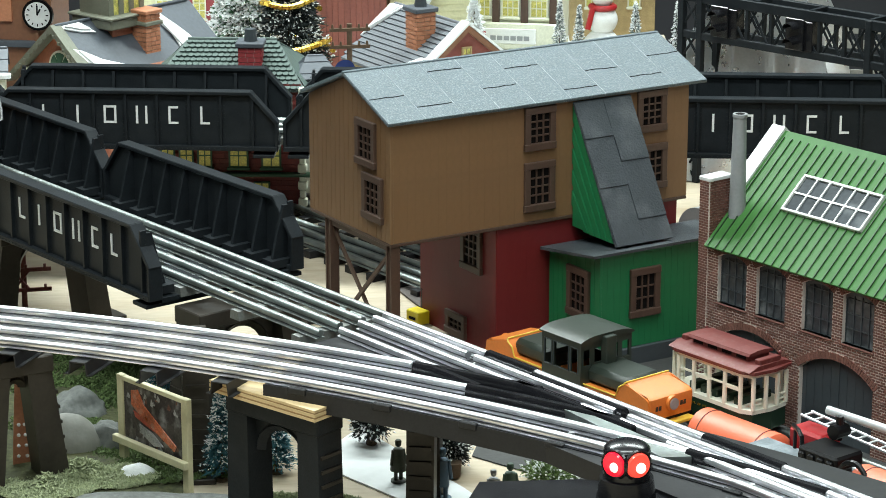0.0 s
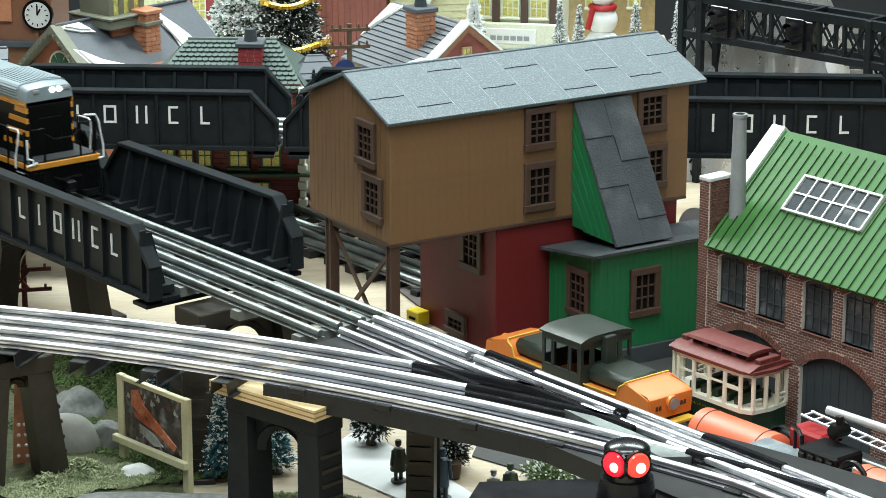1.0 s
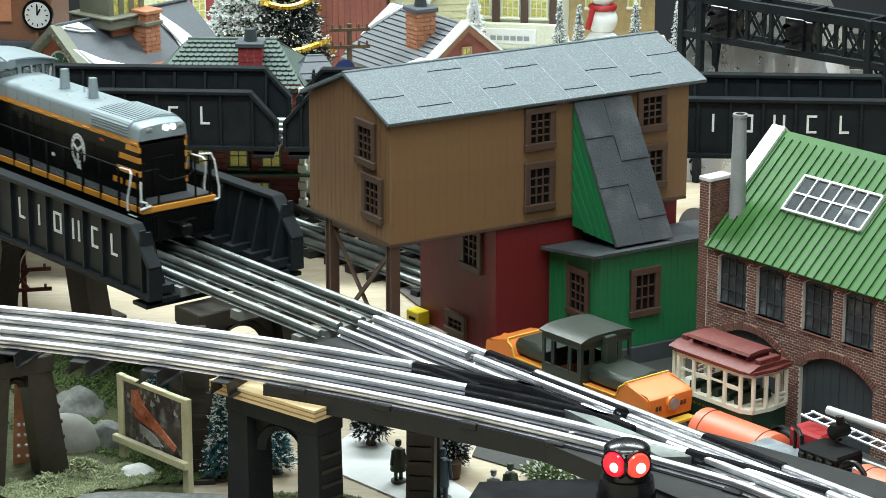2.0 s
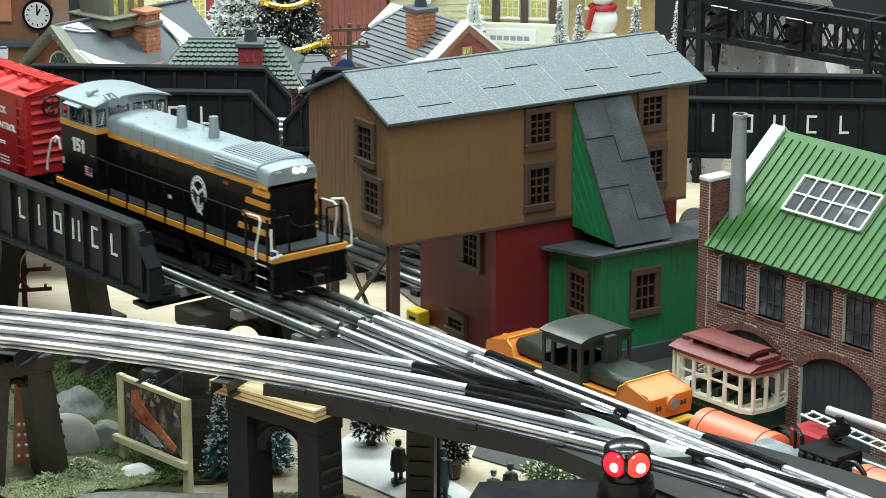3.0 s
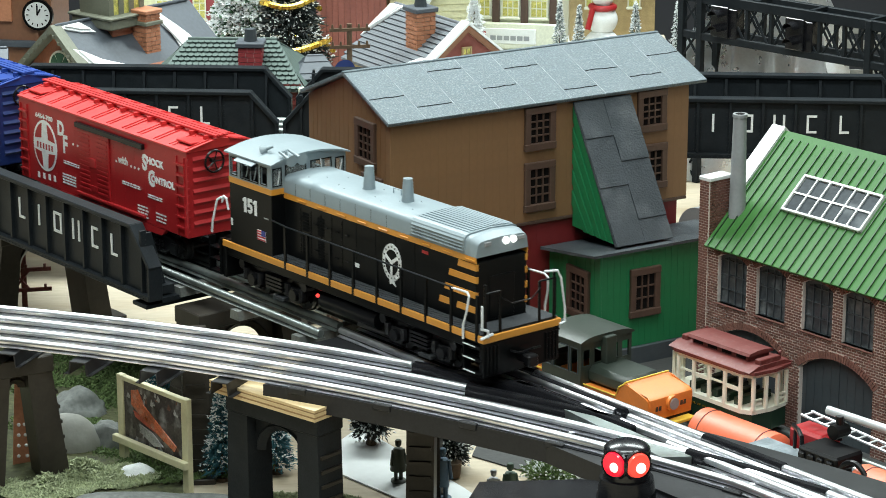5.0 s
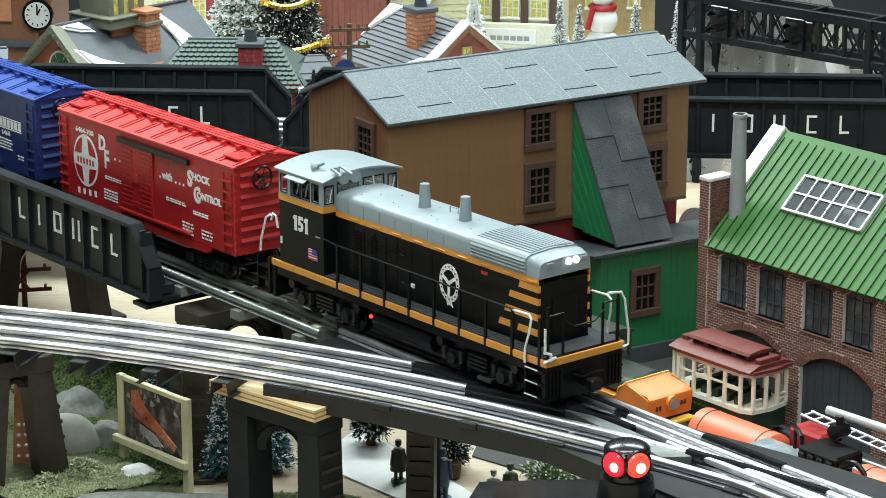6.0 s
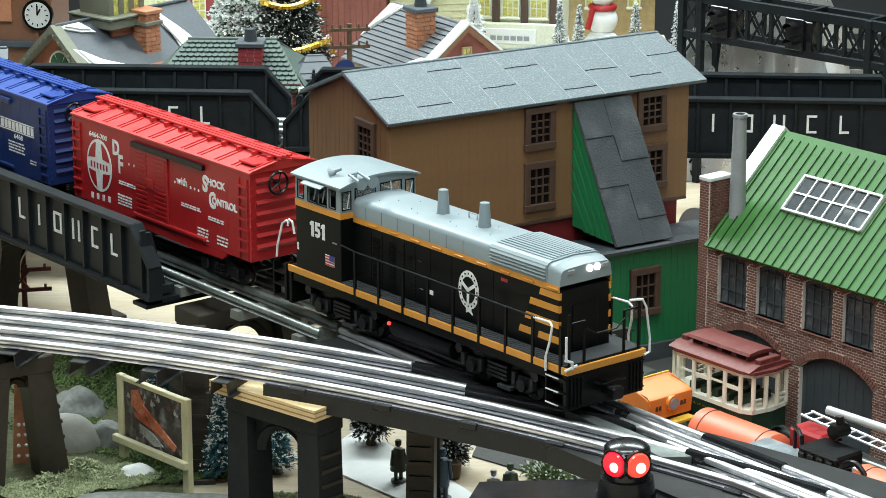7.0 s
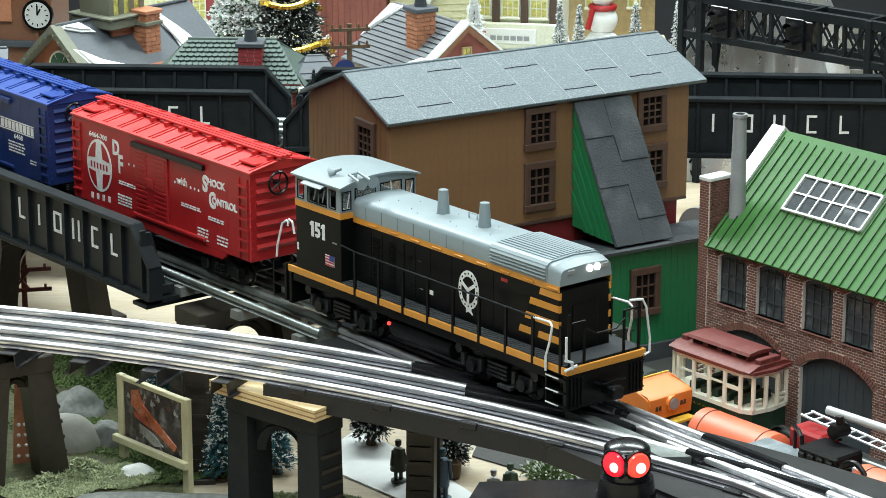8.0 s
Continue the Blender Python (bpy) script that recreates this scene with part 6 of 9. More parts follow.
# ---------------------------------------------------------------- scenery under the lines


def scatter_mesh(name, items, mat, parent=None):
    """Many little four-sided spikes: (place, way, length, width)."""
    verts, faces = [], []
    for p, d, ln, w in items:
        d = d.normalized()
        a = d.orthogonal().normalized() * w
        b = d.cross(a.normalized()) * w
        k = len(verts)
        verts += [p + a, p - a * 0.5 + b * 0.87, p - a * 0.5 - b * 0.87, p + d * ln]
        faces += [(k, k + 1, k + 3), (k + 1, k + 2, k + 3), (k + 2, k, k + 3), (k, k + 2, k + 1)]
    me = bpy.data.meshes.new(name)
    me.from_pydata(verts, [], faces)
    me.materials.append(mat)
    ob = new(name, me)
    if parent is not None:
        ob.parent = parent
    return ob


def brush_tree(x, y, z, tall, wide, green, label, seed, frost=0.25, count=900, tiers=9, tinsel=False, name="toy_fir_tree", skirt=0.08):
    """A toy conifer: trunk, drooping bristle boughs in uneven tiers, flock on the tips."""
    rng = random.Random(seed)
    th = thing(name, pose(x, y, z), label, "toy tree", "toy trees")
    bm = bmesh.new()
    rod(bm, (0, 0, 0), (0, 0, tall * 0.97), wide * 0.07, 7, wide * 0.012)
    rod(bm, (0, 0, 0), (0, 0, tall * 0.03), wide * 0.28, 12, wide * 0.22)
    part("trunk", bm, M["bark"], th)
    items, tips = [], []
    for i in range(count):
        q = rng.random() ** 0.75
        tier = (q * tiers) % 1.0
        h = tall * (skirt + (1 - skirt) * q)
        r = wide * (1 - q) * (0.72 + 0.34 * (1 - tier)) * rng.uniform(0.75, 1.1) + wide * 0.03
        a = rng.random() * 2 * math.pi
        out = Vector((math.cos(a), math.sin(a), 0))
        f = rng.uniform(0.25, 0.9)
        p = out * r * f + Vector((0, 0, h + r * 0.10 * (1 - f)))
        d = out + Vector((rng.uniform(-0.5, 0.5), rng.uniform(-0.5, 0.5), rng.uniform(-0.55, 0.25)))
        items.append((p, d, max(0.0025, r * (1.02 - f) * 1.1), max(0.0006, wide * 0.028)))
        if rng.random() < frost:
            for _ in range(3 if wide < 0.03 else 9 if frost > 0.9 else 4):
                spot = out * r * rng.uniform(0.62, 0.98) + Vector((rng.uniform(-1, 1), rng.uniform(-1, 1), rng.uniform(-0.6, 1))) * wide * 0.06
                tips.append((spot + Vector((0, 0, h + 0.001)), d + Vector((0, 0, 0.5)), max(0.0016, wide * 0.046), max(0.0007, wide * 0.021)))
    tagged(scatter_mesh("foliage", items, green, th), kind="stuff")
    if tips:
        tagged(scatter_mesh("flock", tips, M["frost"], th), kind="stuff")
    if tinsel:
        for k in range(4):
            bm = bmesh.new()
            prev = None
            for i in range(26):
                q = 0.10 + k * 0.22 + 0.06 * i / 26
                a = i * 2 * math.pi / 25
                r = wide * (1 - q) * 1.0 + wide * 0.06
                p = Vector((r * math.cos(a), r * math.sin(a), tall * q - 0.002 * math.sin(3 * a)))
                if prev is not None:
                    rod(bm, prev, p, wide * 0.055, 6)
                prev = p
            part("tinsel", bm, M["gold"], th, "gold tinsel garland")
    return th


def rock(x, y, r, sx, sy, sz, seed, mat, label, rz=0.0, flat=0.25, rough=0.35):
    bm = bmesh.new()
    bmesh.ops.create_icosphere(bm, subdivisions=4, radius=1.0)
    off = Vector((seed * 7.3, seed * 3.1, seed * 1.7))
    for v in bm.verts:
        n = noise.noise(v.co * 1.3 + off) * rough + noise.noise(v.co * 3.1 + off) * rough * 0.45 + noise.noise(v.co * 8 + off) * rough * 0.12
        c = v.co * (1 + n)
        v.co = Vector((c.x * r * sx, c.y * r * sy, max(-flat, c.z) * r * sz + flat * r * sz))
    ob = finish("rock", bm, mat, None, "", True)
    ob.matrix_basis = pose(x, y, 0, 0, 0, rz)
    return tagged(ob, label, "rock", "rocks by the billboard")


rock(-0.2620, 1.7700, 0.0245, 1.05, 0.7, 0.78, 1, M["rock_grey"], "rough grey rock standing on mossy ground", 20, rough=0.24)
rock(-0.2590, 1.7050, 0.0235, 0.95, 0.8, 1.02, 2, M["rock_pale"], "smooth pale grey rounded stone on mossy ground", 0, rough=0.05)
rock(-0.2290, 1.7130, 0.0180, 1.25, 0.8, 0.95, 3, M["rock_grey"], "jagged grey rock beside the billboard", -15, rough=0.30)
rock(-0.1750, 1.5900, 0.055, 1.35, 0.42, 0.17, 5, M["rock_grey"], "long flat grey stone on the board", -5)
rock(-0.2060, 1.6560, 0.0105, 1.2, 0.9, 0.9, 6, M["frost"], "small white stone under the billboard", 0, rough=0.15)
rock(-0.0950, 1.7700, 0.013, 1.0, 0.9, 1.0, 7, M["rock_grey"], "small grey stone on the board", 0)


def mossy_ground():
    bm = bmesh.new()
    n = 28
    grid = []
    for i in range(n):
        row = []
        for j in range(n):
            a, b = i / (n - 1), j / (n - 1)
            x, y = -0.46 + 0.290 * a, 1.60 + 0.35 * b
            e = min(a, 1 - a, b, 1 - b) * 4
            z = 0.0012 + min(1, e) * (0.006 + 0.010 * max(0, noise.noise(Vector((x * 14, y * 14, 3)))))
            row.append(bm.verts.new((x + 0.02 * noise.noise(Vector((y * 20, 1, 0))), y + 0.02 * noise.noise(Vector((x * 20, 2, 0))), z)))
        grid.append(row)
    for i in range(n - 1):
        for j in range(n - 1):
            bm.faces.new((grid[i][j], grid[i + 1][j], grid[i + 1][j + 1], grid[i][j + 1]))
    ob = finish("scenery_mat", bm, M["earth"], None, "", True)
    structure(ob, "dark green-brown scenery mat", "ground cover")
    rng = random.Random(12)
    for key, regions, lab in (("moss", ((-0.25, 1.87, 0.10, 0.05, 2600, 0.022), (-0.20, 1.80, 0.05, 0.05, 1500, 0.014), (-0.165, 1.77, 0.05, 0.09, 1300, 0.012), (-0.14, 1.70, 0.03, 0.05, 700, 0.010), (-0.31, 1.78, 0.05, 0.10, 800, 0.012), (-0.24, 1.74, 0.07, 0.07, 2200, 0.010), (-0.19, 1.69, 0.05, 0.05, 900, 0.008), (-0.25, 1.81, 0.06, 0.05, 1600, 0.020)), "dark green moss clumps on the scenery mat"),
                              ("moss_pale", ((-0.235, 1.650, 0.045, 0.022, 1300, 0.014), (-0.265, 1.63, 0.035, 0.02, 600, 0.012), (-0.10, 1.605, 0.05, 0.012, 500, 0.010)), "pale green lichen clumps by the billboard")):
        items = []
        for cx, cy, rx, ry, cnt, hh in regions:
            for _ in range(cnt * 5):
                a, q = rng.random() * 2 * math.pi, math.sqrt(rng.random())
                x, y = cx + rx * q * math.cos(a), cy + ry * q * math.sin(a)
                lump = max(0.0, noise.noise(Vector((x * 45, y * 45, 0))) + 0.45) * hh * (1.15 - q)
                p = Vector((x, y, 0.004 + lump * rng.uniform(0.2, 1.0)))
                items.append((p, Vector((rng.uniform(-1, 1), rng.uniform(-1, 1), rng.uniform(0.2, 1.2))), rng.uniform(0.0012, 0.0032), rng.uniform(0.0007, 0.0014)))
        tagged(scatter_mesh("moss_clumps", items, M[key]), lab, "moss", kind="stuff")


mossy_ground()


def billboard():
    p0, p1 = Vector((-0.2180, 1.6840, 0)), Vector((-0.1695, 1.6330, 0))
    yaw = math.degrees(math.atan2(p1.y - p0.y, p1.x - p0.x))
    w = (p1 - p0).length
    th = thing("billboard", pose(p0.x, p0.y, 0, 0, 0, yaw), "small cream wooden billboard with a dark train picture", "billboard")
    for x in (0.0, w):
        bm = bmesh.new()
        box(bm, x - 0.0032, x + 0.0032, -0.0022, 0.0022, 0.0, 0.0665, 0.0004)
        part("post", bm, M["cream"], th)
    bm = bmesh.new()
    box(bm, 0.0032, w - 0.0032, -0.0020, 0.0020, 0.0630, 0.0662, 0.0003)
    part("top_rail", bm, M["cream"], th)
    bm = bmesh.new()
    box(bm, -0.0045, w + 0.0045, -0.0065, -0.0022, 0.0185, 0.0235, 0.0004)
    part("ledge", bm, M["cream"], th)
    bm = bmesh.new()
    box(bm, 0.0032, w - 0.0032, -0.0008, 0.0010, 0.0200, 0.0630)
    panel = part("picture", bm, M["poster"], th, "dark snowy poster picture")
    rng = random.Random(5)
    for _ in range(46):
        # trees, snow and crowd of the picture as small uneven patches
        x, z = rng.uniform(0.006, w - 0.008), rng.choice((rng.uniform(0.050, 0.061), rng.uniform(0.0215, 0.034)))
        a, h = rng.uniform(0.0006, 0.0022), rng.uniform(0.0010, 0.0040)
        bm = bmesh.new()
        prism(bm, ((x - a, z - h * 0.3), (x + a * 0.6, z - h * 0.5), (x + a, z + h * 0.2), (x - a * 0.2, min(0.0626, z + h))), -0.0009, -0.0007, "y")
        part("picture_patch", bm, M[rng.choice(("poster_grey", "poster_grey", "poster_dark", "poster_brown"))], panel)
    bits = ((((0.012, 0.058), (0.019, 0.060), (0.026, 0.050), (0.060, 0.030), (0.058, 0.026), (0.022, 0.042), (0.012, 0.048)), "poster_orange"),
            (((0.020, 0.036), (0.034, 0.033), (0.046, 0.026), (0.036, 0.024), (0.022, 0.030)), "poster_grey"),
            (((0.014, 0.044), (0.022, 0.042), (0.040, 0.034), (0.030, 0.036), (0.016, 0.040)), "poster_red"),
            (((0.016, 0.0555), (0.0185, 0.0565), (0.0195, 0.0535), (0.0175, 0.0515)), "poster_dark"),
            (((0.024, 0.0475), (0.058, 0.0290), (0.0575, 0.0280), (0.024, 0.0455)), "cream"))
    for pts, key in bits:
        bm = bmesh.new()
        prism(bm, pts, -0.0012 - 0.0002 * len(key) / 6, -0.0007, "y")
        part("picture_patch", bm, M[key], panel)


billboard()
brush_tree(-0.1490, 1.6560, 0.0, 0.074, 0.0165, M["fir_blue"], "slim blue-green bristle fir tipped with white flock", 21, 0.22, 2600, 16)
brush_tree(-0.1130, 1.6700, 0.0, 0.050, 0.0170, M["fir_blue"], "small blue-green bristle fir behind the pier", 22, 0.15, 2000, 10)
brush_tree(-0.2050, 1.8250, 0.0, 0.048, 0.0200, M["fir_blue"], "dark blue-green bristle fir under the track", 23, 0.2, 2200, 10)


def shrub(x, y, r, tall, label, seed, green="fir_dark"):
    rng = random.Random(seed)
    th = thing("toy_shrub", pose(x, y, 0), label, "toy shrub", "toy shrubs")
    bm = bmesh.new()
    rod(bm, (0, 0, 0), (0, 0, tall * 0.5), 0.004, 8, 0.002)
    part("stem", bm, M["bark"], th)
    items, tips = [], []
    for i in range(1300):
        a, b = rng.random() * 2 * math.pi, math.asin(rng.uniform(-0.75, 1))
        q = rng.uniform(0.3, 0.95) * (1 + 0.25 * noise.noise(Vector((math.cos(a) * 2, math.sin(a) * 2, b * 2 + seed))))
        d = Vector((math.cos(a) * math.cos(b), math.sin(a) * math.cos(b), math.sin(b)))
        p = Vector((d.x * r * q, d.y * r * q, tall * 0.55 + d.z * tall * 0.48 * q))
        items.append((p, d + Vector((rng.uniform(-0.7, 0.7), rng.uniform(-0.7, 0.7), rng.uniform(-0.5, 0.7))), rng.uniform(0.003, 0.006), 0.0007))
        if rng.random() < 0.22:
            tips.append((p + d * 0.003, d, 0.0026, 0.0010))
    tagged(scatter_mesh("foliage", items, M[green], th), kind="stuff")
    tagged(scatter_mesh("flock", tips, M["frost"], th), kind="stuff")


shrub(-0.0500, 1.7220, 0.0150, 0.034, "black bristle shrub dusted with white flock", 31)
shrub(0.0050, 1.6750, 0.0130, 0.030, "black bristle shrub in a brown pot dusted white", 32)
shrub(0.0720, 1.6520, 0.0180, 0.014, "low grey-green bristle shrub on the board", 33, "moss")


def pot():
    bm = bmesh.new()
    rod(bm, (0, 0, 0), (0, 0, 0.010), 0.0048, 14, 0.0058)
    ob = finish("flower_pot", bm, M["bark"], None, "", True)
    ob.matrix_basis = pose(0.0070, 1.6600, 0.0016)
    tagged(ob, "small brown pot under a bristle shrub", "pot")


pot()


def paper_sheet(name, pts, label, z=0.0014, mat="snow"):
    bm = bmesh.new()
    prism(bm, pts, 0.0004, z, "z")
    return tagged(finish(name, bm, M[mat]), label, "sheet")


paper_sheet("white_sheet", [(-0.0600, 1.7560), (-0.0515, 1.7443), (0.0147, 1.6379), (0.0400, 1.5900), (-0.0030, 1.5900), (-0.0666, 1.6618), (-0.0900, 1.6900)], "white card sheet lying on the board")


def figurine(x, y, z, coat, tall, rz, wide, label):
    bm = bmesh.new()
    s = tall / 0.036
    rod(bm, (0, 0, 0.0), (0, 0, 0.0016), 0.0062 * s, 14)
    for d in (-0.0022, 0.0022):
        rod(bm, (d * s, 0, 0.001), (d * s, 0, 0.013 * s), 0.0016 * s, 8)
    rod(bm, (0, 0, 0.010 * s), (0, 0, 0.0285 * s), 0.0052 * s * wide, 10, 0.0040 * s)
    for d in (-1, 1):
        rod(bm, (d * 0.0042 * s, 0, 0.0275 * s), (d * 0.0062 * s, -0.001, 0.0150 * s), 0.0014 * s, 7)
    ball(bm, (0, 0, 0.0325 * s), 0.0027 * s, 10)
    rod(bm, (0, 0, 0.0340 * s), (0, 0, 0.0358 * s), 0.0030 * s, 10, 0.0022 * s)
    ob = finish("figurine", bm, coat, None, "", True)
    ob.matrix_basis = pose(x, y, z, 0, 0, rz)
    tagged(ob, label, "figurine", "small figurines")


figurine(-0.0300, 1.6500, 0.0015, material("dull_green_figure", (0.05, 0.06, 0.04), 0.6, dirt=(0.1, 0.1, 0.12), dirt_amt=0.6, dirt_scale=90), 0.030, 20, 1.3, "dull green painted toy figurine on the white sheet")
figurine(-0.0005, 1.6180, 0.0015, material("blue_grey_figure", (0.09, 0.15, 0.21), 0.6, dirt=(0.06, 0.08, 0.11), dirt_amt=0.6, dirt_scale=90), 0.036, -10, 0.9, "blue-grey painted toy figurine beside a pier")
figurine(0.0330, 1.6020, 0.0005, material("silver_figure", (0.40, 0.41, 0.42), 0.4, 0.4), 0.028, 0, 1.2, "silver toy figurine on the board")
figurine(0.0440, 1.6060, 0.0005, material("green_grey_figure", (0.05, 0.085, 0.06), 0.6), 0.031, 15, 1.1, "green-grey toy figurine on the board")
# ---------------------------------------------------------------- ground tracks and standing stock
def ground_track(v, u0, u1, label):
    tr = thing("railway_track", Matrix(), label, "track", "ground tracks", kind="structure")
    for d in (-0.016, 0.0, 0.016):
        rail(tr, straight(v + d, u0, u1), M["rail_old"], z=0.0125)
    n = int((u1 - u0) / 0.03)
    first = None
    for i in range(n):
        m = TRACK @ pose(u0 + 0.01 + i * 0.03, v, -RAIL_Z)
        if first is None:
            bm = bmesh.new()
            box(bm, -0.005, 0.005, -0.027, 0.027, 0.0002, 0.0066, 0.0004)
            first = part("tie", bm, M["tie"], tr)
            first.matrix_basis = m
        else:
            ob = new("tie", first.data)
            ob.parent = tr
            ob.matrix_basis = m


ground_track(0.1880, -0.75, 0.45, "grey tinplate track on the board behind the raised line")
ground_track(0.2425, -0.25, 0.45, "grey tinplate track in front of the engine shed")


def centre_cab():
    th = thing("centre_cab_locomotive", TRACK @ pose(-0.2238, 0.1880, -RAIL_Z + 0.0125), "orange and dark green toy centre-cab diesel standing on the lower track", "locomotive")
    th.scale = (0.9, 0.9, 0.9)
    O, G, Y = M["stock_orange"], M["stock_green"], M["stock_yellow"]
    bm = bmesh.new()
    box(bm, -0.096, 0.096, -0.025, 0.025, 0.0085, 0.0150, 0.0008)
    part("frame", bm, M["chassis"], th)
    for s in (-1, 1):
        # low orange body with a curved nose
        bm = bmesh.new()
        nose = [(s * 0.020, 0.0150), (s * 0.0960, 0.0150), (s * 0.0975, 0.0280), (s * 0.0968, 0.0322), (s * 0.0935, 0.0345), (s * 0.0740, 0.0374), (s * 0.0700, 0.0402), (s * 0.0685, 0.0380), (s * 0.0640, 0.0350), (s * 0.0605, 0.0270), (s * 0.020, 0.0265)]
        prism(bm, nose, -0.0235, 0.0235, "y")
        bmesh.ops.bevel(bm, geom=[e for e in bm.edges if abs(e.verts[0].co.y - e.verts[1].co.y) < 1e-6 and e.verts[0].co.z > 0.02 and min(abs(e.verts[0].co.x), abs(e.verts[1].co.x)) > 0.0695], offset=0.0012, segments=2, affect="EDGES")
        body = part("hood_sides", bm, O, th, "orange lower hood and nose", smooth=True)
        bm = bmesh.new()
        box(bm, *sorted((s * 0.020, s * 0.068)), -0.0190, 0.0190, 0.0262, 0.0410, 0.0040)
        part("hood_top", bm, G, th, "dark green hood top", smooth=True)
        bm = bmesh.new()
        for y in (-0.0238, 0.0238):
            bar(bm, [(s * 0.021, y, 0.0268), (s * 0.0600, y, 0.0272), (s * 0.0635, y, 0.0352), (s * 0.0685, y, 0.0383), (s * 0.0700, y * 0.94, 0.0404)], 0.0007)
        bar(bm, [(s * 0.0700, -0.0222, 0.0404), (s * 0.0700, 0.0222, 0.0404)], 0.0007)
        part("yellow_line", bm, Y, body, "thin yellow lining")
        bm = bmesh.new()
        for k in range(4):
            for y in (-1, 1):
                box(bm, *sorted((s * (0.026 + k * 0.016), s * (0.0262 + k * 0.016))), *sorted((y * 0.0234, y * 0.0238)), 0.017, 0.0255)
        part("door_seam", bm, M["stock_green"], body)
        bm = bmesh.new()
        rod(bm, (s * 0.094, 0.0, 0.0265), (s * 0.1005, 0.0, 0.0265), 0.0058, 18, 0.0062)
        part("headlight_housing", bm, O, th, smooth=True)
        bm = bmesh.new()
        rod(bm, (s * 0.1003, 0.0, 0.0265), (s * 0.1012, 0.0, 0.0265), 0.0046, 16)
        part("headlight", bm, M["pipe"], th, "grey unlit headlight")
        for y in (-0.0130, 0.0130):
            for k in range(2):
                bm = bmesh.new()
                box(bm, *sorted((s * 0.0966, s * 0.0974)), y - 0.0032 + k * 0.0034, y - 0.0008 + k * 0.0034, 0.0225, 0.0262)
                part("lettering_bar", bm, M["stock_green"], th)
        bm = bmesh.new()
        box(bm, *sorted((s * 0.096, s * 0.104)), -0.020, 0.020, 0.0105, 0.0132, 0.0005)
        part("footboard", bm, Y, th, "yellow footboard")
        bm = bmesh.new()
        box(bm, *sorted((s * 0.096, s * 0.110)), -0.003, 0.003, 0.0060, 0.0115, 0.0006)
        part("coupler", bm, M["chassis"], th)
    # cab
    bm = bmesh.new()
    side = [(-0.0195, -0.0115, 0.0350, 0.0550), (-0.0085, 0.0085, 0.0350, 0.0550), (0.0115, 0.0195, 0.0350, 0.0550)]
    endw = [(-0.0240, -0.0170, 0.0410, 0.0540), (-0.0125, 0.0125, 0.0420, 0.0540), (0.0170, 0.0240, 0.0410, 0.0540)]
    for s in (-1, 1):
        wall_holes(bm, -0.0230, 0.0230, 0.0150, 0.0605, side, s * 0.0270, -s * 0.0012, "y")
        wall_holes(bm, -0.0258, 0.0258, 0.0150, 0.0605, endw, s * 0.0230, -s * 0.0012, "x")
    cab = part("cab", bm, G, th, "dark green cab with open windows")
    bm = bmesh.new()
    yo = 0.0285
    lo_ = [(-yo, 0.0600), (yo, 0.0600)]
    hi_ = [(q * yo / 8, 0.0612 + 0.0036 * (1 - (q / 8) ** 4)) for q in range(8, -9, -1)]
    prism(bm, lo_ + hi_, -0.0248, 0.0248, "x")
    part("cab_roof", bm, G, th, smooth=True)
    for s in (-1, 1):
        for h in side:
            bm = bmesh.new()
            pane_frame(bm, *h, s * 0.0270, "y", 0.0006, s * 0.0006)
            part("window_frame", bm, M["slate"], cab)
    bm = bmesh.new()
    box(bm, 0.0225, 0.0295, -0.0055, 0.0055, 0.0400, 0.0630, 0.0006)
    part("exhaust_duct", bm, G, th)
    bm = bmesh.new()
    bar(bm, [(0.0200, -0.004, 0.0612), (0.0200, -0.004, 0.0632), (0.0200, 0.005, 0.0632), (0.0200, 0.005, 0.0612)], 0.0005)
    part("lifting_eye", bm, G, th)
    for x in (-0.062, 0.062):
        bm = bmesh.new()
        box(bm, x - 0.022, x + 0.022, -0.0225, 0.0225, 0.0035, 0.0090, 0.001)
        part("truck", bm, M["chassis"], th)
        for k in (-1, 1):
            bm = bmesh.new()
            for s in (-1, 1):
                rod(bm, (x + k * 0.013, s * 0.0155, 0.0070), (x + k * 0.013, s * 0.0190, 0.0070), 0.0070, 16)
            part("wheelset", bm, M["wheel"], th)


centre_cab()


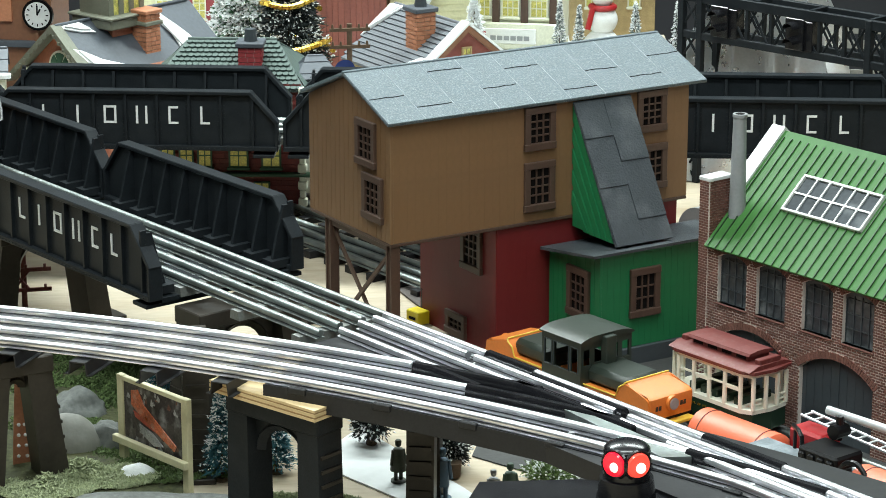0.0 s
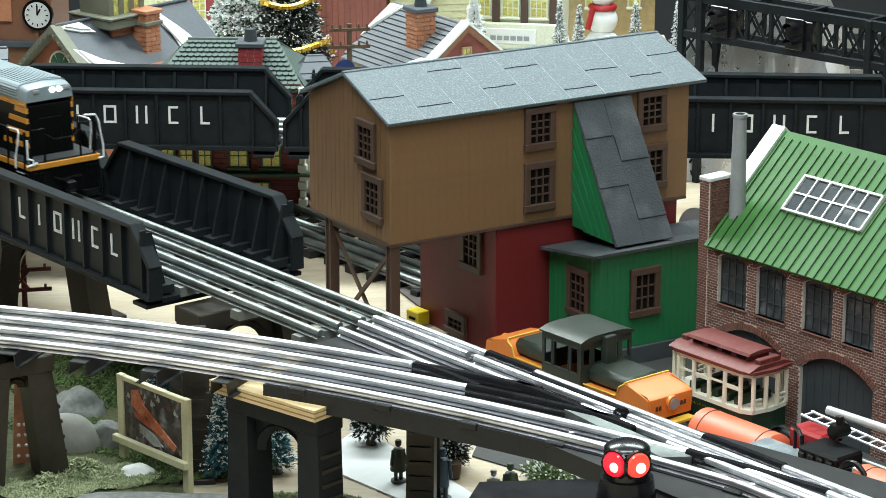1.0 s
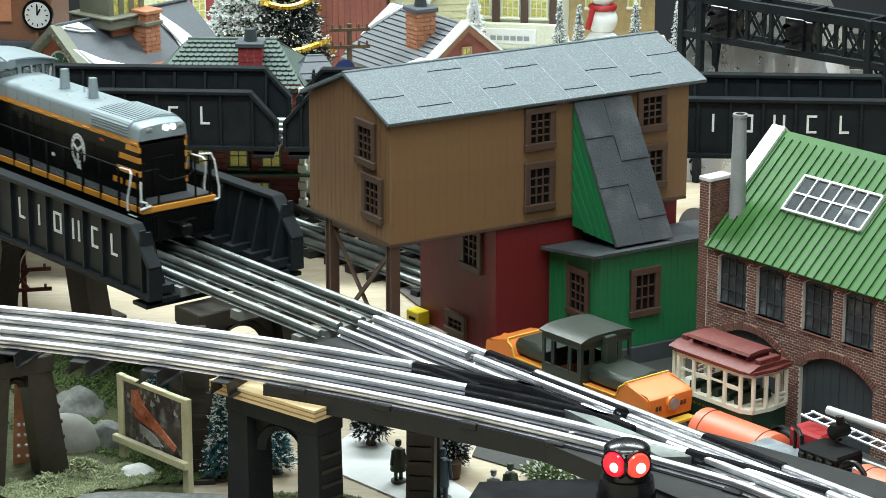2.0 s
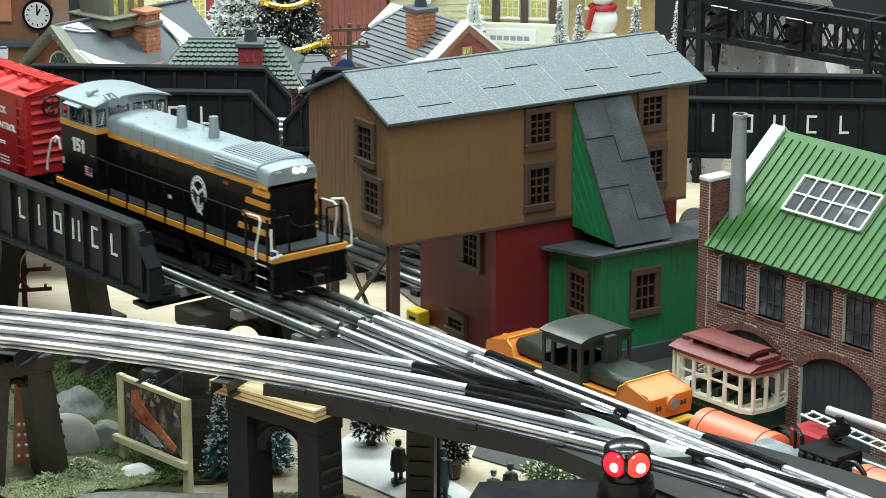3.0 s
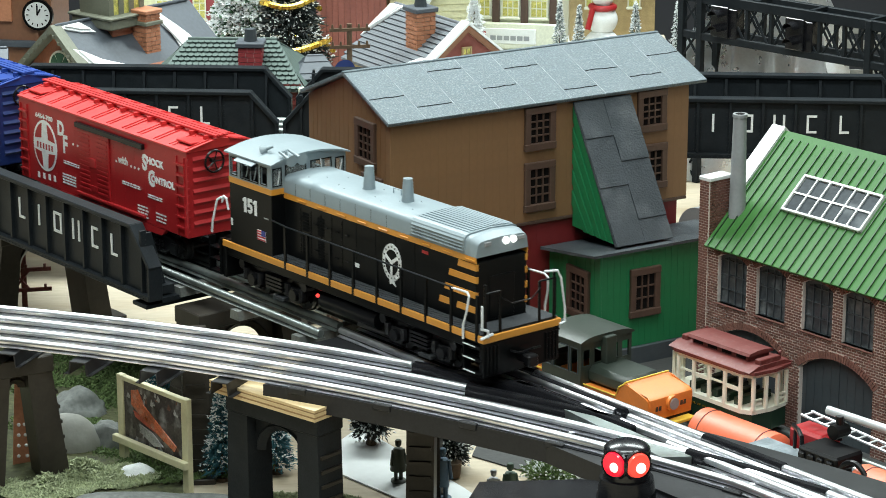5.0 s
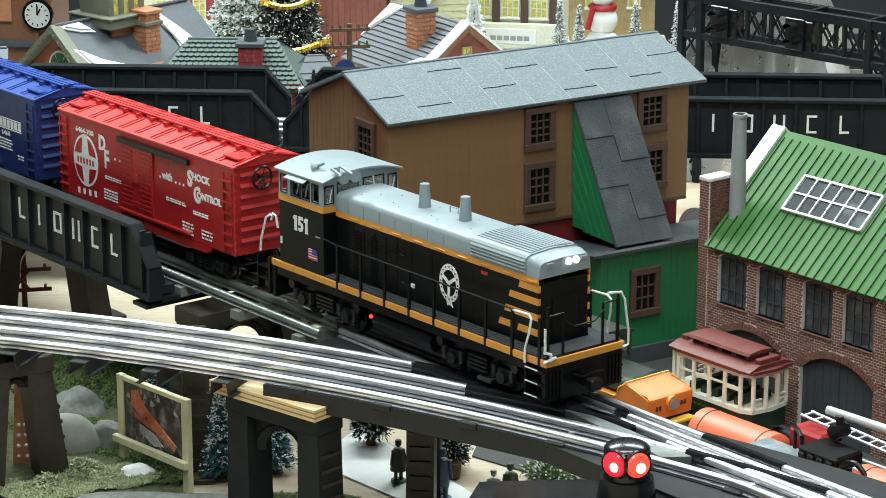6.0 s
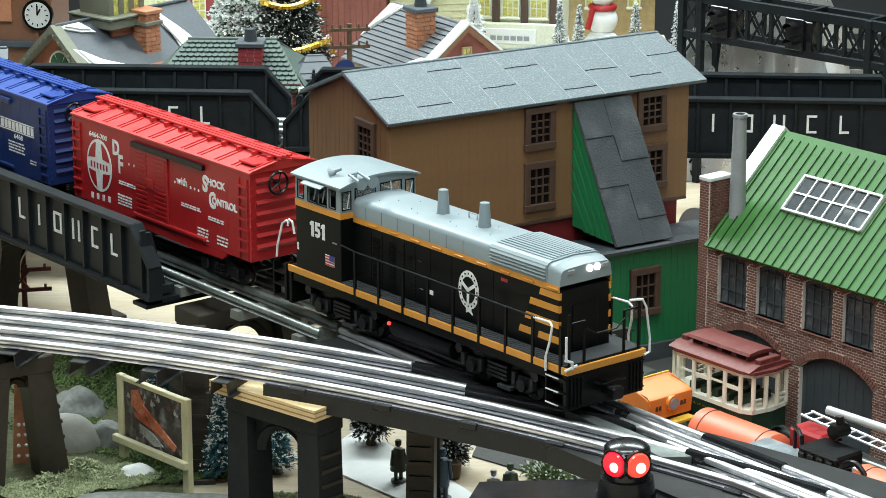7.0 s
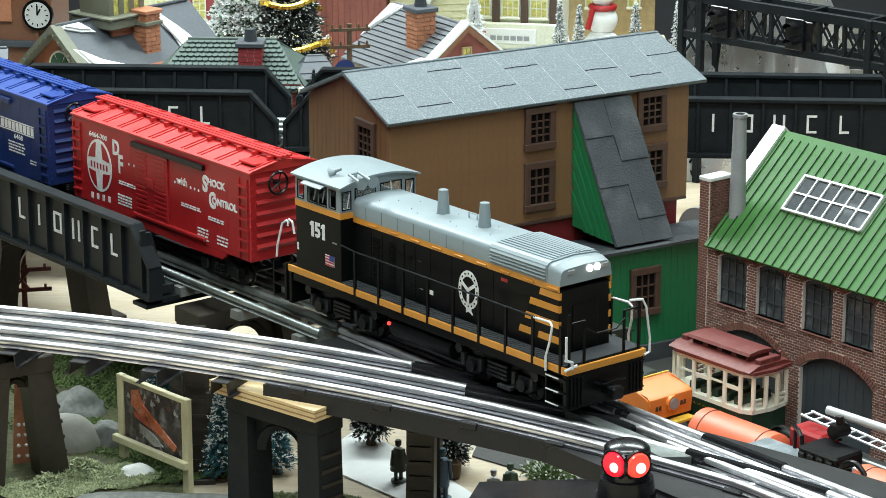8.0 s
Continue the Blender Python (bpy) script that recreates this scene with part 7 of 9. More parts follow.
def trolley():
    th = thing("trolley_car", TRACK @ pose(-0.1345, 0.2425, -RAIL_Z + 0.0125), "toy trolley car with maroon roof, ivory window posts and green body", "trolley")
    L, Wd = 0.0390, 0.0205
    end = 0.0085
    # rounded plan
    plan = [(-L, -Wd + 0.004), (-L + end, -Wd), (L - end, -Wd), (L, -Wd + 0.004), (L + 0.0025, 0), (L, Wd - 0.004), (L - end, Wd), (-L + end, Wd), (-L, Wd - 0.004), (-L - 0.0025, 0)]
    bm = bmesh.new()
    prism(bm, plan, 0.0040, 0.0175, "z")
    body = part("body", bm, M["tram_green"], th, "deep green lower body with gold lettering bars")
    for k in range(11):
        bm = bmesh.new()
        x = -0.026 + k * 0.0052
        box(bm, x, x + 0.0034, -Wd - 0.0003, -Wd, 0.0125, 0.0140)
        part("lettering_bar", bm, M["gold"], body)
    bm = bmesh.new()
    prism(bm, [(x * 1.01, y * 1.02) for x, y in plan], 0.0175, 0.0206, "z")
    part("belt_rail", bm, M["ivory"], th)
    bm = bmesh.new()
    prism(bm, [(x * 1.01, y * 1.02) for x, y in plan], 0.0440, 0.0468, "z")
    part("header_rail", bm, M["ivory"], th)
    posts = []
    for s in (-1, 1):
        posts += [(-L + end + k * (2 * L - 2 * end) / 4, s * (Wd - 0.0006)) for k in range(5)]
        posts += [(s * L, -Wd + 0.0045), (s * (L + 0.0018), -0.0055), (s * (L + 0.0018), 0.0055), (s * L, Wd - 0.0045)]
    for x, y in posts:
        bm = bmesh.new()
        box(bm, x - 0.0014, x + 0.0014, y - 0.0012, y + 0.0012, 0.0200, 0.0442, 0.0004)
        part("window_post", bm, M["ivory"], th)
    for s in (-1, 1):
        for k in range(4):
            x = -L + end + (k + 0.5) * (2 * L - 2 * end) / 4
            bm = bmesh.new()
            h = (2 * L - 2 * end) / 8 - 0.0016
            box(bm, x - h, x + h, s * Wd - 0.0008 - s * 0.0006, s * Wd + 0.0008 - s * 0.0006, 0.0330 if k % 2 else 0.0345, 0.0356)
            part("sash_bar", bm, M["ivory"], th)
        for y in (-0.0125, 0.0125):
            for z in (0.0235, 0.0268):
                bm = bmesh.new()
                box(bm, s * L - 0.0006, s * L + 0.0006, y - 0.0045, y + 0.0045, z, z + 0.0012)
                part("guard_bar", bm, M["ivory"], th)
    for k in range(5):
        bm = bmesh.new()
        box(bm, -0.024 + k * 0.011, -0.018 + k * 0.011, -0.016, 0.016, 0.0180, 0.0260, 0.0008)
        part("seat", bm, M["tram_green"], th)
    bm = bmesh.new()
    prism(bm, [(x * 1.07, y * 1.10) for x, y in plan], 0.0468, 0.0490, "z")
    roof = part("roof", bm, M["maroon"], th, "maroon roof with clerestory")
    bm = bmesh.new()
    prism(bm, [(-Wd * 1.06, 0.0489), (Wd * 1.06, 0.0489), (Wd * 0.62, 0.0520), (-Wd * 0.62, 0.0520)], -L - 0.001, L + 0.001, "x")
    part("roof_dome", bm, M["maroon"], roof, smooth=True)
    bm = bmesh.new()
    box(bm, -0.0275, 0.0275, -0.0105, 0.0105, 0.0518, 0.0565, 0.0004)
    part("clerestory", bm, M["maroon"], roof)
    bm = bmesh.new()
    prism(bm, [(-0.0125, 0.0562), (0.0125, 0.0562), (0.0110, 0.0580), (0.004, 0.0590), (-0.004, 0.0590), (-0.0110, 0.0580)], -0.0300, 0.0300, "x")
    part("clerestory_roof", bm, M["maroon"], roof, smooth=True)
    for s in (-1, 1):
        for k in range(4):
            bm = bmesh.new()
            x = -0.021 + k * 0.0140
            box(bm, x - 0.0045, x + 0.0045, s * 0.0105 - 0.0004, s * 0.0105 + 0.0004, 0.0530, 0.0552)
            part("clerestory_vent", bm, M["black_in"], roof)
        bm = bmesh.new()
        box(bm, s * 0.036 - 0.0025, s * 0.036 + 0.0025, -0.0100, 0.0100, 0.0515, 0.0555, 0.0005)
        part("end_sign", bm, M["maroon"], roof)
        bm = bmesh.new()
        rod(bm, (s * 0.036, 0.0120, 0.0515), (s * 0.036, 0.0120, 0.0560), 0.0009, 8)
        ball(bm, (s * 0.036, 0.0120, 0.0565), 0.0014, 8)
        part("roof_lamp", bm, M["maroon"], roof)
        bm = bmesh.new()
        for x in (-0.010, 0.010):
            rod(bm, (s * 0.018, x * 1.6 - 0.002, 0.0055), (s * 0.018, x * 1.6 + 0.002, 0.0055), 0.0055, 14)
        part("wheelset", bm, M["wheel"], th)


trolley()


def tank_car(x, y, z, label):
    th = thing("storage_tank", TRACK @ pose(x, y, -RAIL_Z + z), label, "tank", "storage tanks")
    bm = bmesh.new()
    rod(bm, (-0.034, 0, 0.0235), (0.034, 0, 0.0235), 0.0170, 28)
    for s in (-1, 1):
        rod(bm, (s * 0.034, 0, 0.0235), (s * 0.0385, 0, 0.0235), 0.0170, 28, 0.0110)
    part("tank", bm, M["tank"], th, "coral orange tank", smooth=True)
    for s in (-0.026, 0.026):
        bm = bmesh.new()
        hoop(bm, (s, 0, 0.0235), 0.0171, 0.0004, "x")
        part("band", bm, M["maroon"], th)
    bm = bmesh.new()
    box(bm, -0.034, 0.034, -0.011, 0.011, 0.0068 if z < 0 else 0.0, 0.0100, 0.0006)
    part("cradle", bm, M["chassis"], th)
    return th


tank_car(-0.0850, 0.2030, -0.0065, "coral orange cylinder tank lying behind the crane car")
tank_car(0.0910, 0.1680, 0.0125, "coral orange cylinder tank beside the lower track")


def crane_car():
    th = thing("crane_car", TRACK @ pose(0.0050, 0.1760, -RAIL_Z + 0.0180), "black and grey toy crane car with a white boom", "crane car")
    bm = bmesh.new()
    box(bm, -0.0566, 0.030, -0.022, 0.0200, 0.0120, 0.0160, 0.0008)
    part("deck", bm, M["flat_grey"], th, "worn grey deck")
    bm = bmesh.new()
    box(bm, -0.0566, 0.030, -0.012, 0.012, 0.0020, 0.0120)
    part("frame", bm, M["chassis"], th)
    for p, q in (((-0.0300, 0.0180, 0.016), (-0.0300, 0.0180, 0.030)),):
        bm = bmesh.new()
        bar(bm, [p, q], 0.0012)
        part("rail_post", bm, M["chassis"], th)
    bm = bmesh.new()
    bar(bm, [(-0.0330, 0.0190, 0.0310), (-0.0220, 0.0120, 0.0325), (-0.0140, 0.0070, 0.0310), (-0.0125, 0.0060, 0.0260), (-0.0125, 0.0060, 0.016)], 0.0016)
    part("hand_rail", bm, M["chassis"], th)
    bm = bmesh.new()
    rod(bm, (0.014, 0.002, 0.016), (0.014, 0.002, 0.024), 0.0165, 20, 0.0150)
    part("turntable", bm, M["chassis"], th, smooth=True)
    bm = bmesh.new()
    box(bm, 0.000, 0.034, -0.012, 0.014, 0.024, 0.034, 0.0016)
    for k in range(4):
        box(bm, 0.002 + k * 0.008, 0.007 + k * 0.008, -0.014, 0.016, 0.026, 0.031, 0.0008)
    part("machinery", bm, M["chassis"], th)
    bm = bmesh.new()
    rod(bm, (0.010, 0.016, 0.034), (0.010, 0.016, 0.0500), 0.0026, 10)
    rod(bm, (0.010, 0.010, 0.040), (0.010, 0.022, 0.040), 0.0050, 12)
    part("winch", bm, M["chassis"], th)
    bm = bmesh.new()
    rod(bm, (-0.004, 0.020, 0.0495), (0.150, 0.030, 0.0480), 0.0029, 14)
    part("boom", bm, M["ladder"], th, "silver white boom tube", smooth=True)
    for k in range(2):
        bm = bmesh.new()
        y = 0.034 + k * 0.010
        rod(bm, (-0.040, y, 0.0330), (0.110, y - 0.004, 0.0260), 0.0010, 6)
        part("ladder_rail", bm, M["ladder"], th)
    for k in range(16):
        bm = bmesh.new()
        q = k / 15
        x = -0.038 + 0.146 * q
        z = 0.0330 - 0.007 * q
        rod(bm, (x, 0.034 - 0.004 * q, z), (x, 0.044 - 0.004 * q, z), 0.0009, 6)
        part("ladder_rung", bm, M["ladder"], th)
    bm = bmesh.new()
    box(bm, -0.044, -0.014, 0.026, 0.046, 0.0060, 0.0260, 0.0020)
    part("red_cabin", bm, M["box_red"], th, "small red cabin")
    bm = bmesh.new()
    box(bm, 0.060, 0.098, 0.010, 0.040, 0.0130, 0.0270, 0.0020)
    part("red_body", bm, M["box_red"], th, "red body panel")
    bm = bmesh.new()
    tube(bm, [(0.052 - 0.014 * math.cos(math.pi * k / 13), -0.016, 0.018 + 0.020 * math.sin(math.pi * k / 13)) for k in range(14)], 0.0018)
    part("hose_arch", bm, M["chassis"], th)
    for x in (-0.036, 0.016):
        bm = bmesh.new()
        for s in (-1, 1):
            rod(bm, (x, s * 0.0155, 0.0005), (x, s * 0.0190, 0.0005), 0.0060, 14)
        part("wheelset", bm, M["wheel"], th)


crane_car()


def bumper():
    th = thing("track_bumper", pose(-0.0200, 2.0030, 0, 0, 0, -51), "bright yellow toy track bumper with black frame", "track bumper")
    bm = bmesh.new()
    box(bm, -0.008, 0.008, -0.006, 0.006, 0.0, 0.011, 0.0008)
    part("block", bm, M["yellow"], th)
    bm = bmesh.new()
    box(bm, -0.004, 0.004, -0.0064, -0.0058, 0.0040, 0.0062)
    part("slot", bm, M["black_in"], th)
    bm = bmesh.new()
    bar(bm, [(-0.004, 0.008, 0.0), (-0.004, 0.008, 0.026), (0.020, 0.008, 0.026), (0.020, 0.008, 0.0)], 0.0014)
    part("frame", bm, M["chassis"], th)


bumper()


def red_gate():
    th = thing("crossing_gate", pose(-0.352, 2.035, 0, 0, 0, 12), "dark red toy fence posts with cross rails", "fence")
    for x in (0.0, 0.012):
        bm = bmesh.new()
        box(bm, x - 0.0022, x + 0.0022, -0.002, 0.002, 0.0, 0.047)
        part("post", bm, M["maroon"], th)
    for z in (0.016, 0.033):
        bm = bmesh.new()
        box(bm, -0.020, 0.034, -0.0035, -0.002, z, z + 0.0032)
        part("rail", bm, M["maroon"], th)
        for k in range(4):
            bm = bmesh.new()
            rod(bm, (-0.016 + k * 0.015, -0.003, z + 0.003), (-0.016 + k * 0.015, -0.003, z + 0.006), 0.0012, 6)
            part("insulator", bm, M["maroon"], th)
    for a, b in (((0.002, 0.016), (0.018, 0.036)), ((0.018, 0.016), (0.002, 0.036))):
        bm = bmesh.new()
        rod(bm, (a[0], -0.0028, a[1]), (b[0], -0.0028, b[1]), 0.0010, 6)
        part("brace", bm, M["maroon"], th)


red_gate()
paper_sheet("white_strip", [(-0.14, 2.235), (-0.07, 2.215), (-0.068, 2.235), (-0.138, 2.262)], "white card strip on the board behind the tracks")
paper_sheet("white_strip", [(-0.058, 2.222), (-0.010, 2.240), (-0.014, 2.262), (-0.062, 2.240)], "short white card strip on the board")
paper_sheet("grey_roadway", [(-0.0634, 2.1897), (0.05, 2.1985), (0.05, 2.03), (-0.0186, 2.04), (-0.0446, 2.1058)], "brown-grey roadway mat on the board", 0.0020, "road")
paper_sheet("dark_roadway", [(0.02, 1.700), (0.50, 1.30), (0.62, 1.50), (0.22, 1.99), (0.06, 1.93)], "dark grey mat beside the engine shed", 0.0012, "road_dark")
for k, v in enumerate((0.30, 0.36, 0.42)):
    ground_track(v, -1.2, -0.42, "grey tinplate track on the board under the back bridge")
# ---------------------------------------------------------------- the village behind the lines
def lit_window(parent, m, w, h, frame_mat, cols=2, rows=3):
    bm = bmesh.new()
    pane_frame(bm, -w / 2, w / 2, 0, h, 0.0, "y", 0.0016, -0.0022)
    win = part("window", bm, frame_mat, parent, "small lit window")
    win.matrix_basis = m
    bm = bmesh.new()
    box(bm, -w / 2, w / 2, -0.0006, 0.0006, 0, h)
    part("pane", bm, M["lit_pane"], win, "glowing yellow pane")
    for k in range(1, cols):
        bm = bmesh.new()
        x = -w / 2 + w * k / cols
        box(bm, x - 0.0005, x + 0.0005, -0.0014, -0.0006, 0, h)
        part("muntin", bm, frame_mat, win)
    for k in range(1, rows):
        bm = bmesh.new()
        z = h * k / rows
        box(bm, -w / 2, w / 2, -0.0013, -0.0006, z - 0.0005, z + 0.0005)
        part("muntin", bm, frame_mat, win)
    bm = bmesh.new()
    box(bm, -w / 2 - 0.003, w / 2 + 0.003, -0.004, 0.0005, -0.0035, -0.0010, 0.0005)
    part("sill", bm, frame_mat, win)
    return win


def snow_patch(parent, m, pts, thick=0.0035):
    """A rounded drift on a slope: pts in the slope's plane."""
    bm = bmesh.new()
    prism(bm, pts, 0.0, thick, "z")
    bmesh.ops.bevel(bm, geom=[e for e in bm.edges if e.verts[0].co.z > thick * 0.5 and e.verts[1].co.z > thick * 0.5], offset=thick * 0.6, segments=2, affect="EDGES")
    ob = part("snow_drift", bm, M["frost"], parent, "white painted snow", smooth=True)
    ob.matrix_basis = m
    return ob


def gable_house(name, m, L, W, eave, ridge, wall_mat, roof_mat, label, rows=9, hip=0.0, group="village houses", over=0.006):
    """Walls under a two-sided roof of overlapping courses; x along the ridge from 0 to L, y across."""
    th = thing(name, m, label, "toy house", group)
    w = W / 2
    bm = bmesh.new()
    prism(bm, [(-w, 0), (w, 0), (w, eave), (0, ridge - 0.002), (-w, eave)] if not hip else [(-w, 0), (w, 0), (w, eave), (-w, eave)], 0, L, "x")
    wall = part("wall", bm, wall_mat, th)
    slopes = []
    ang = math.degrees(math.atan2(ridge - eave, w))
    ln = math.hypot(ridge - eave, w) + over
    for s in (-1, 1):
        sl = Matrix.Translation((0, 0, ridge)) @ pose(0, 0, 0, 0, 0, 0 if s < 0 else 180) @ pose(0 if s < 0 else -L, 0, 0, ang, 0, 0)
        bm = bmesh.new()
        x0, x1 = -over * 0.6, L + over * 0.6
        prism(bm, [(x0, -ln), (x1, -ln), (x1 - hip, 0), (x0 + hip, 0)], -0.0016, -0.0001, "z")
        slope = part("roof_slope", bm, roof_mat, th)
        slope.matrix_basis = sl
        for k in range(rows):
            bm = bmesh.new()
            a, b = -ln + ln * k / rows, -ln + ln * (k + 1) / rows
            ha, hb = hip * -a / ln, hip * -b / ln
            xa0, xa1 = x0 + hip - ha, x1 - hip + ha
            prism(bm, [(xa0, a), (xa1, a), (x1 - hip + hb, b), (x0 + hip - hb, b)], -0.0002, 0.0014 + 0.0006 * (k % 2), "z")
            part("shingle_course", bm, roof_mat, slope)
        slopes.append((slope, sl))
    if hip:
        for e in (0, 1):
            bm = bmesh.new()
            xe = -over if e == 0 else L + over
            xi = hip if e == 0 else L - hip
            a, b, c = bm.verts.new((xe, -w - over * 0.7, eave - 0.004)), bm.verts.new((xe, w + over * 0.7, eave - 0.004)), bm.verts.new((xi, 0, ridge + 0.001))
            d = bm.verts.new(((xe + xi) / 2, 0, eave - 0.006))
            for f in ((a, b, c), (a, d, b), (a, c, d), (b, d, c)):
                bm.faces.new(f)
            part("roof_hip", bm, roof_mat, th)
    bm = bmesh.new()
    rod(bm, (hip - over * 0.4, 0, ridge + 0.0012), (L - hip + over * 0.4, 0, ridge + 0.0012), 0.0018, 8)
    part("ridge_cap", bm, roof_mat, th)
    return th, wall, slopes


def shingles(slope, x0, x1, ln, cols, rows, hip, mat, round_end=True):
    """Overlapping single shingles on a slope, each an object on one shared mesh."""
    w, h = (x1 - x0) / cols, ln / rows
    bm = bmesh.new()
    pts = [(-w * 0.47, h * 1.05), (-w * 0.47, h * 0.22), (-w * 0.28, 0.0), (w * 0.28, 0.0), (w * 0.47, h * 0.22), (w * 0.47, h * 1.05)] if round_end else [(-w * 0.47, h * 1.05), (-w * 0.47, 0), (w * 0.47, 0), (w * 0.47, h * 1.05)]
    low = [bm.verts.new((x, y, 0.0)) for x, y in pts]
    top = [bm.verts.new((x, y, 0.0024 - 0.0016 * y / h)) for x, y in pts]
    bm.faces.new(top)
    for i in range(len(pts)):
        bm.faces.new((low[i], low[(i + 1) % len(pts)], top[(i + 1) % len(pts)], top[i]))
    first = part("shingle", bm, mat, slope)
    rng = random.Random(17)
    used = False
    for k in range(rows):
        y = -ln + k * h
        inset = hip * k / rows
        for i in range(cols + 1):
            x = x0 + (i + (0.5 if k % 2 else 0.0)) * w
            if not x0 + inset + w * 0.3 < x < x1 - inset - w * 0.3:
                continue
            m = pose(x, y, 0.0004, 0, 0, rng.uniform(-2, 2))
            if not used:
                first.matrix_basis, used = m, True
            else:
                ob = new("shingle", first.data)
                ob.parent = slope
                ob.matrix_basis = m


def brick_chimney(th, x, y, z0, z1, s, mat, cap_mat, pot=True):
    """A small chimney in courses of little bricks with a corbelled cap."""
    bm = bmesh.new()
    box(bm, x - s * 0.46, x + s * 0.46, y - s * 0.46, y + s * 0.46, z0, z1)
    ch = part("chimney", bm, M["mortar"], th, "small brick chimney")
    n = max(4, int((z1 - z0) / 0.0042))
    bm = bmesh.new()
    for k in range(n):
        z = z0 + (z1 - z0) * k / n
        h = (z1 - z0) / n - 0.0006
        off = (s / 6) if k % 2 else 0
        for a in (-0.5, 0.0, 0.5):
            for face in range(4):
                p, q = a * s * 0.66 - s * 0.17 + off * 0.4, a * s * 0.66 + s * 0.14 + off * 0.4
                p, q = max(-s / 2, p), min(s / 2, q)
                m = Matrix.Translation((x, y, z)) @ pose(0, 0, 0, 0, 0, 90 * face)
                box(bm, p, q, -s * 0.51, -s * 0.40, 0, h, m=m)
    part("chimney_bricks", bm, mat, ch)
    bm = bmesh.new()
    box(bm, x - s * 0.62, x + s * 0.62, y - s * 0.62, y + s * 0.62, z1, z1 + s * 0.22, 0.0008)
    part("chimney_cap", bm, cap_mat, ch)
    if pot:
        bm = bmesh.new()
        rod(bm, (x, y, z1 + s * 0.2), (x, y, z1 + s * 0.75), s * 0.30, 12, s * 0.24)
        part("chimney_pot", bm, M["slate"], ch)
    return ch


def snow_ground():
    bm = bmesh.new()
    n = 44
    g = []
    for i in range(n):
        row = []
        for j in range(n):
            x, y = -1.0 + 1.165 * i / (n - 1), 2.345 + 0.78 * (j / (n - 1)) ** 1.3
            z = 0.003 + 0.018 * min(1, j / 6) * (0.6 + noise.noise(Vector((x * 5, y * 5, 7))))
            row.append(bm.verts.new((x, y, z)))
        g.append(row)
    for i in range(n - 1):
        for j in range(n - 1):
            bm.faces.new((g[i][j], g[i + 1][j], g[i + 1][j + 1], g[i][j + 1]))
    structure(finish("snow_ground", bm, M["snow"], None, "", True), "white cotton snow sheet under the village", "snow")


snow_ground()


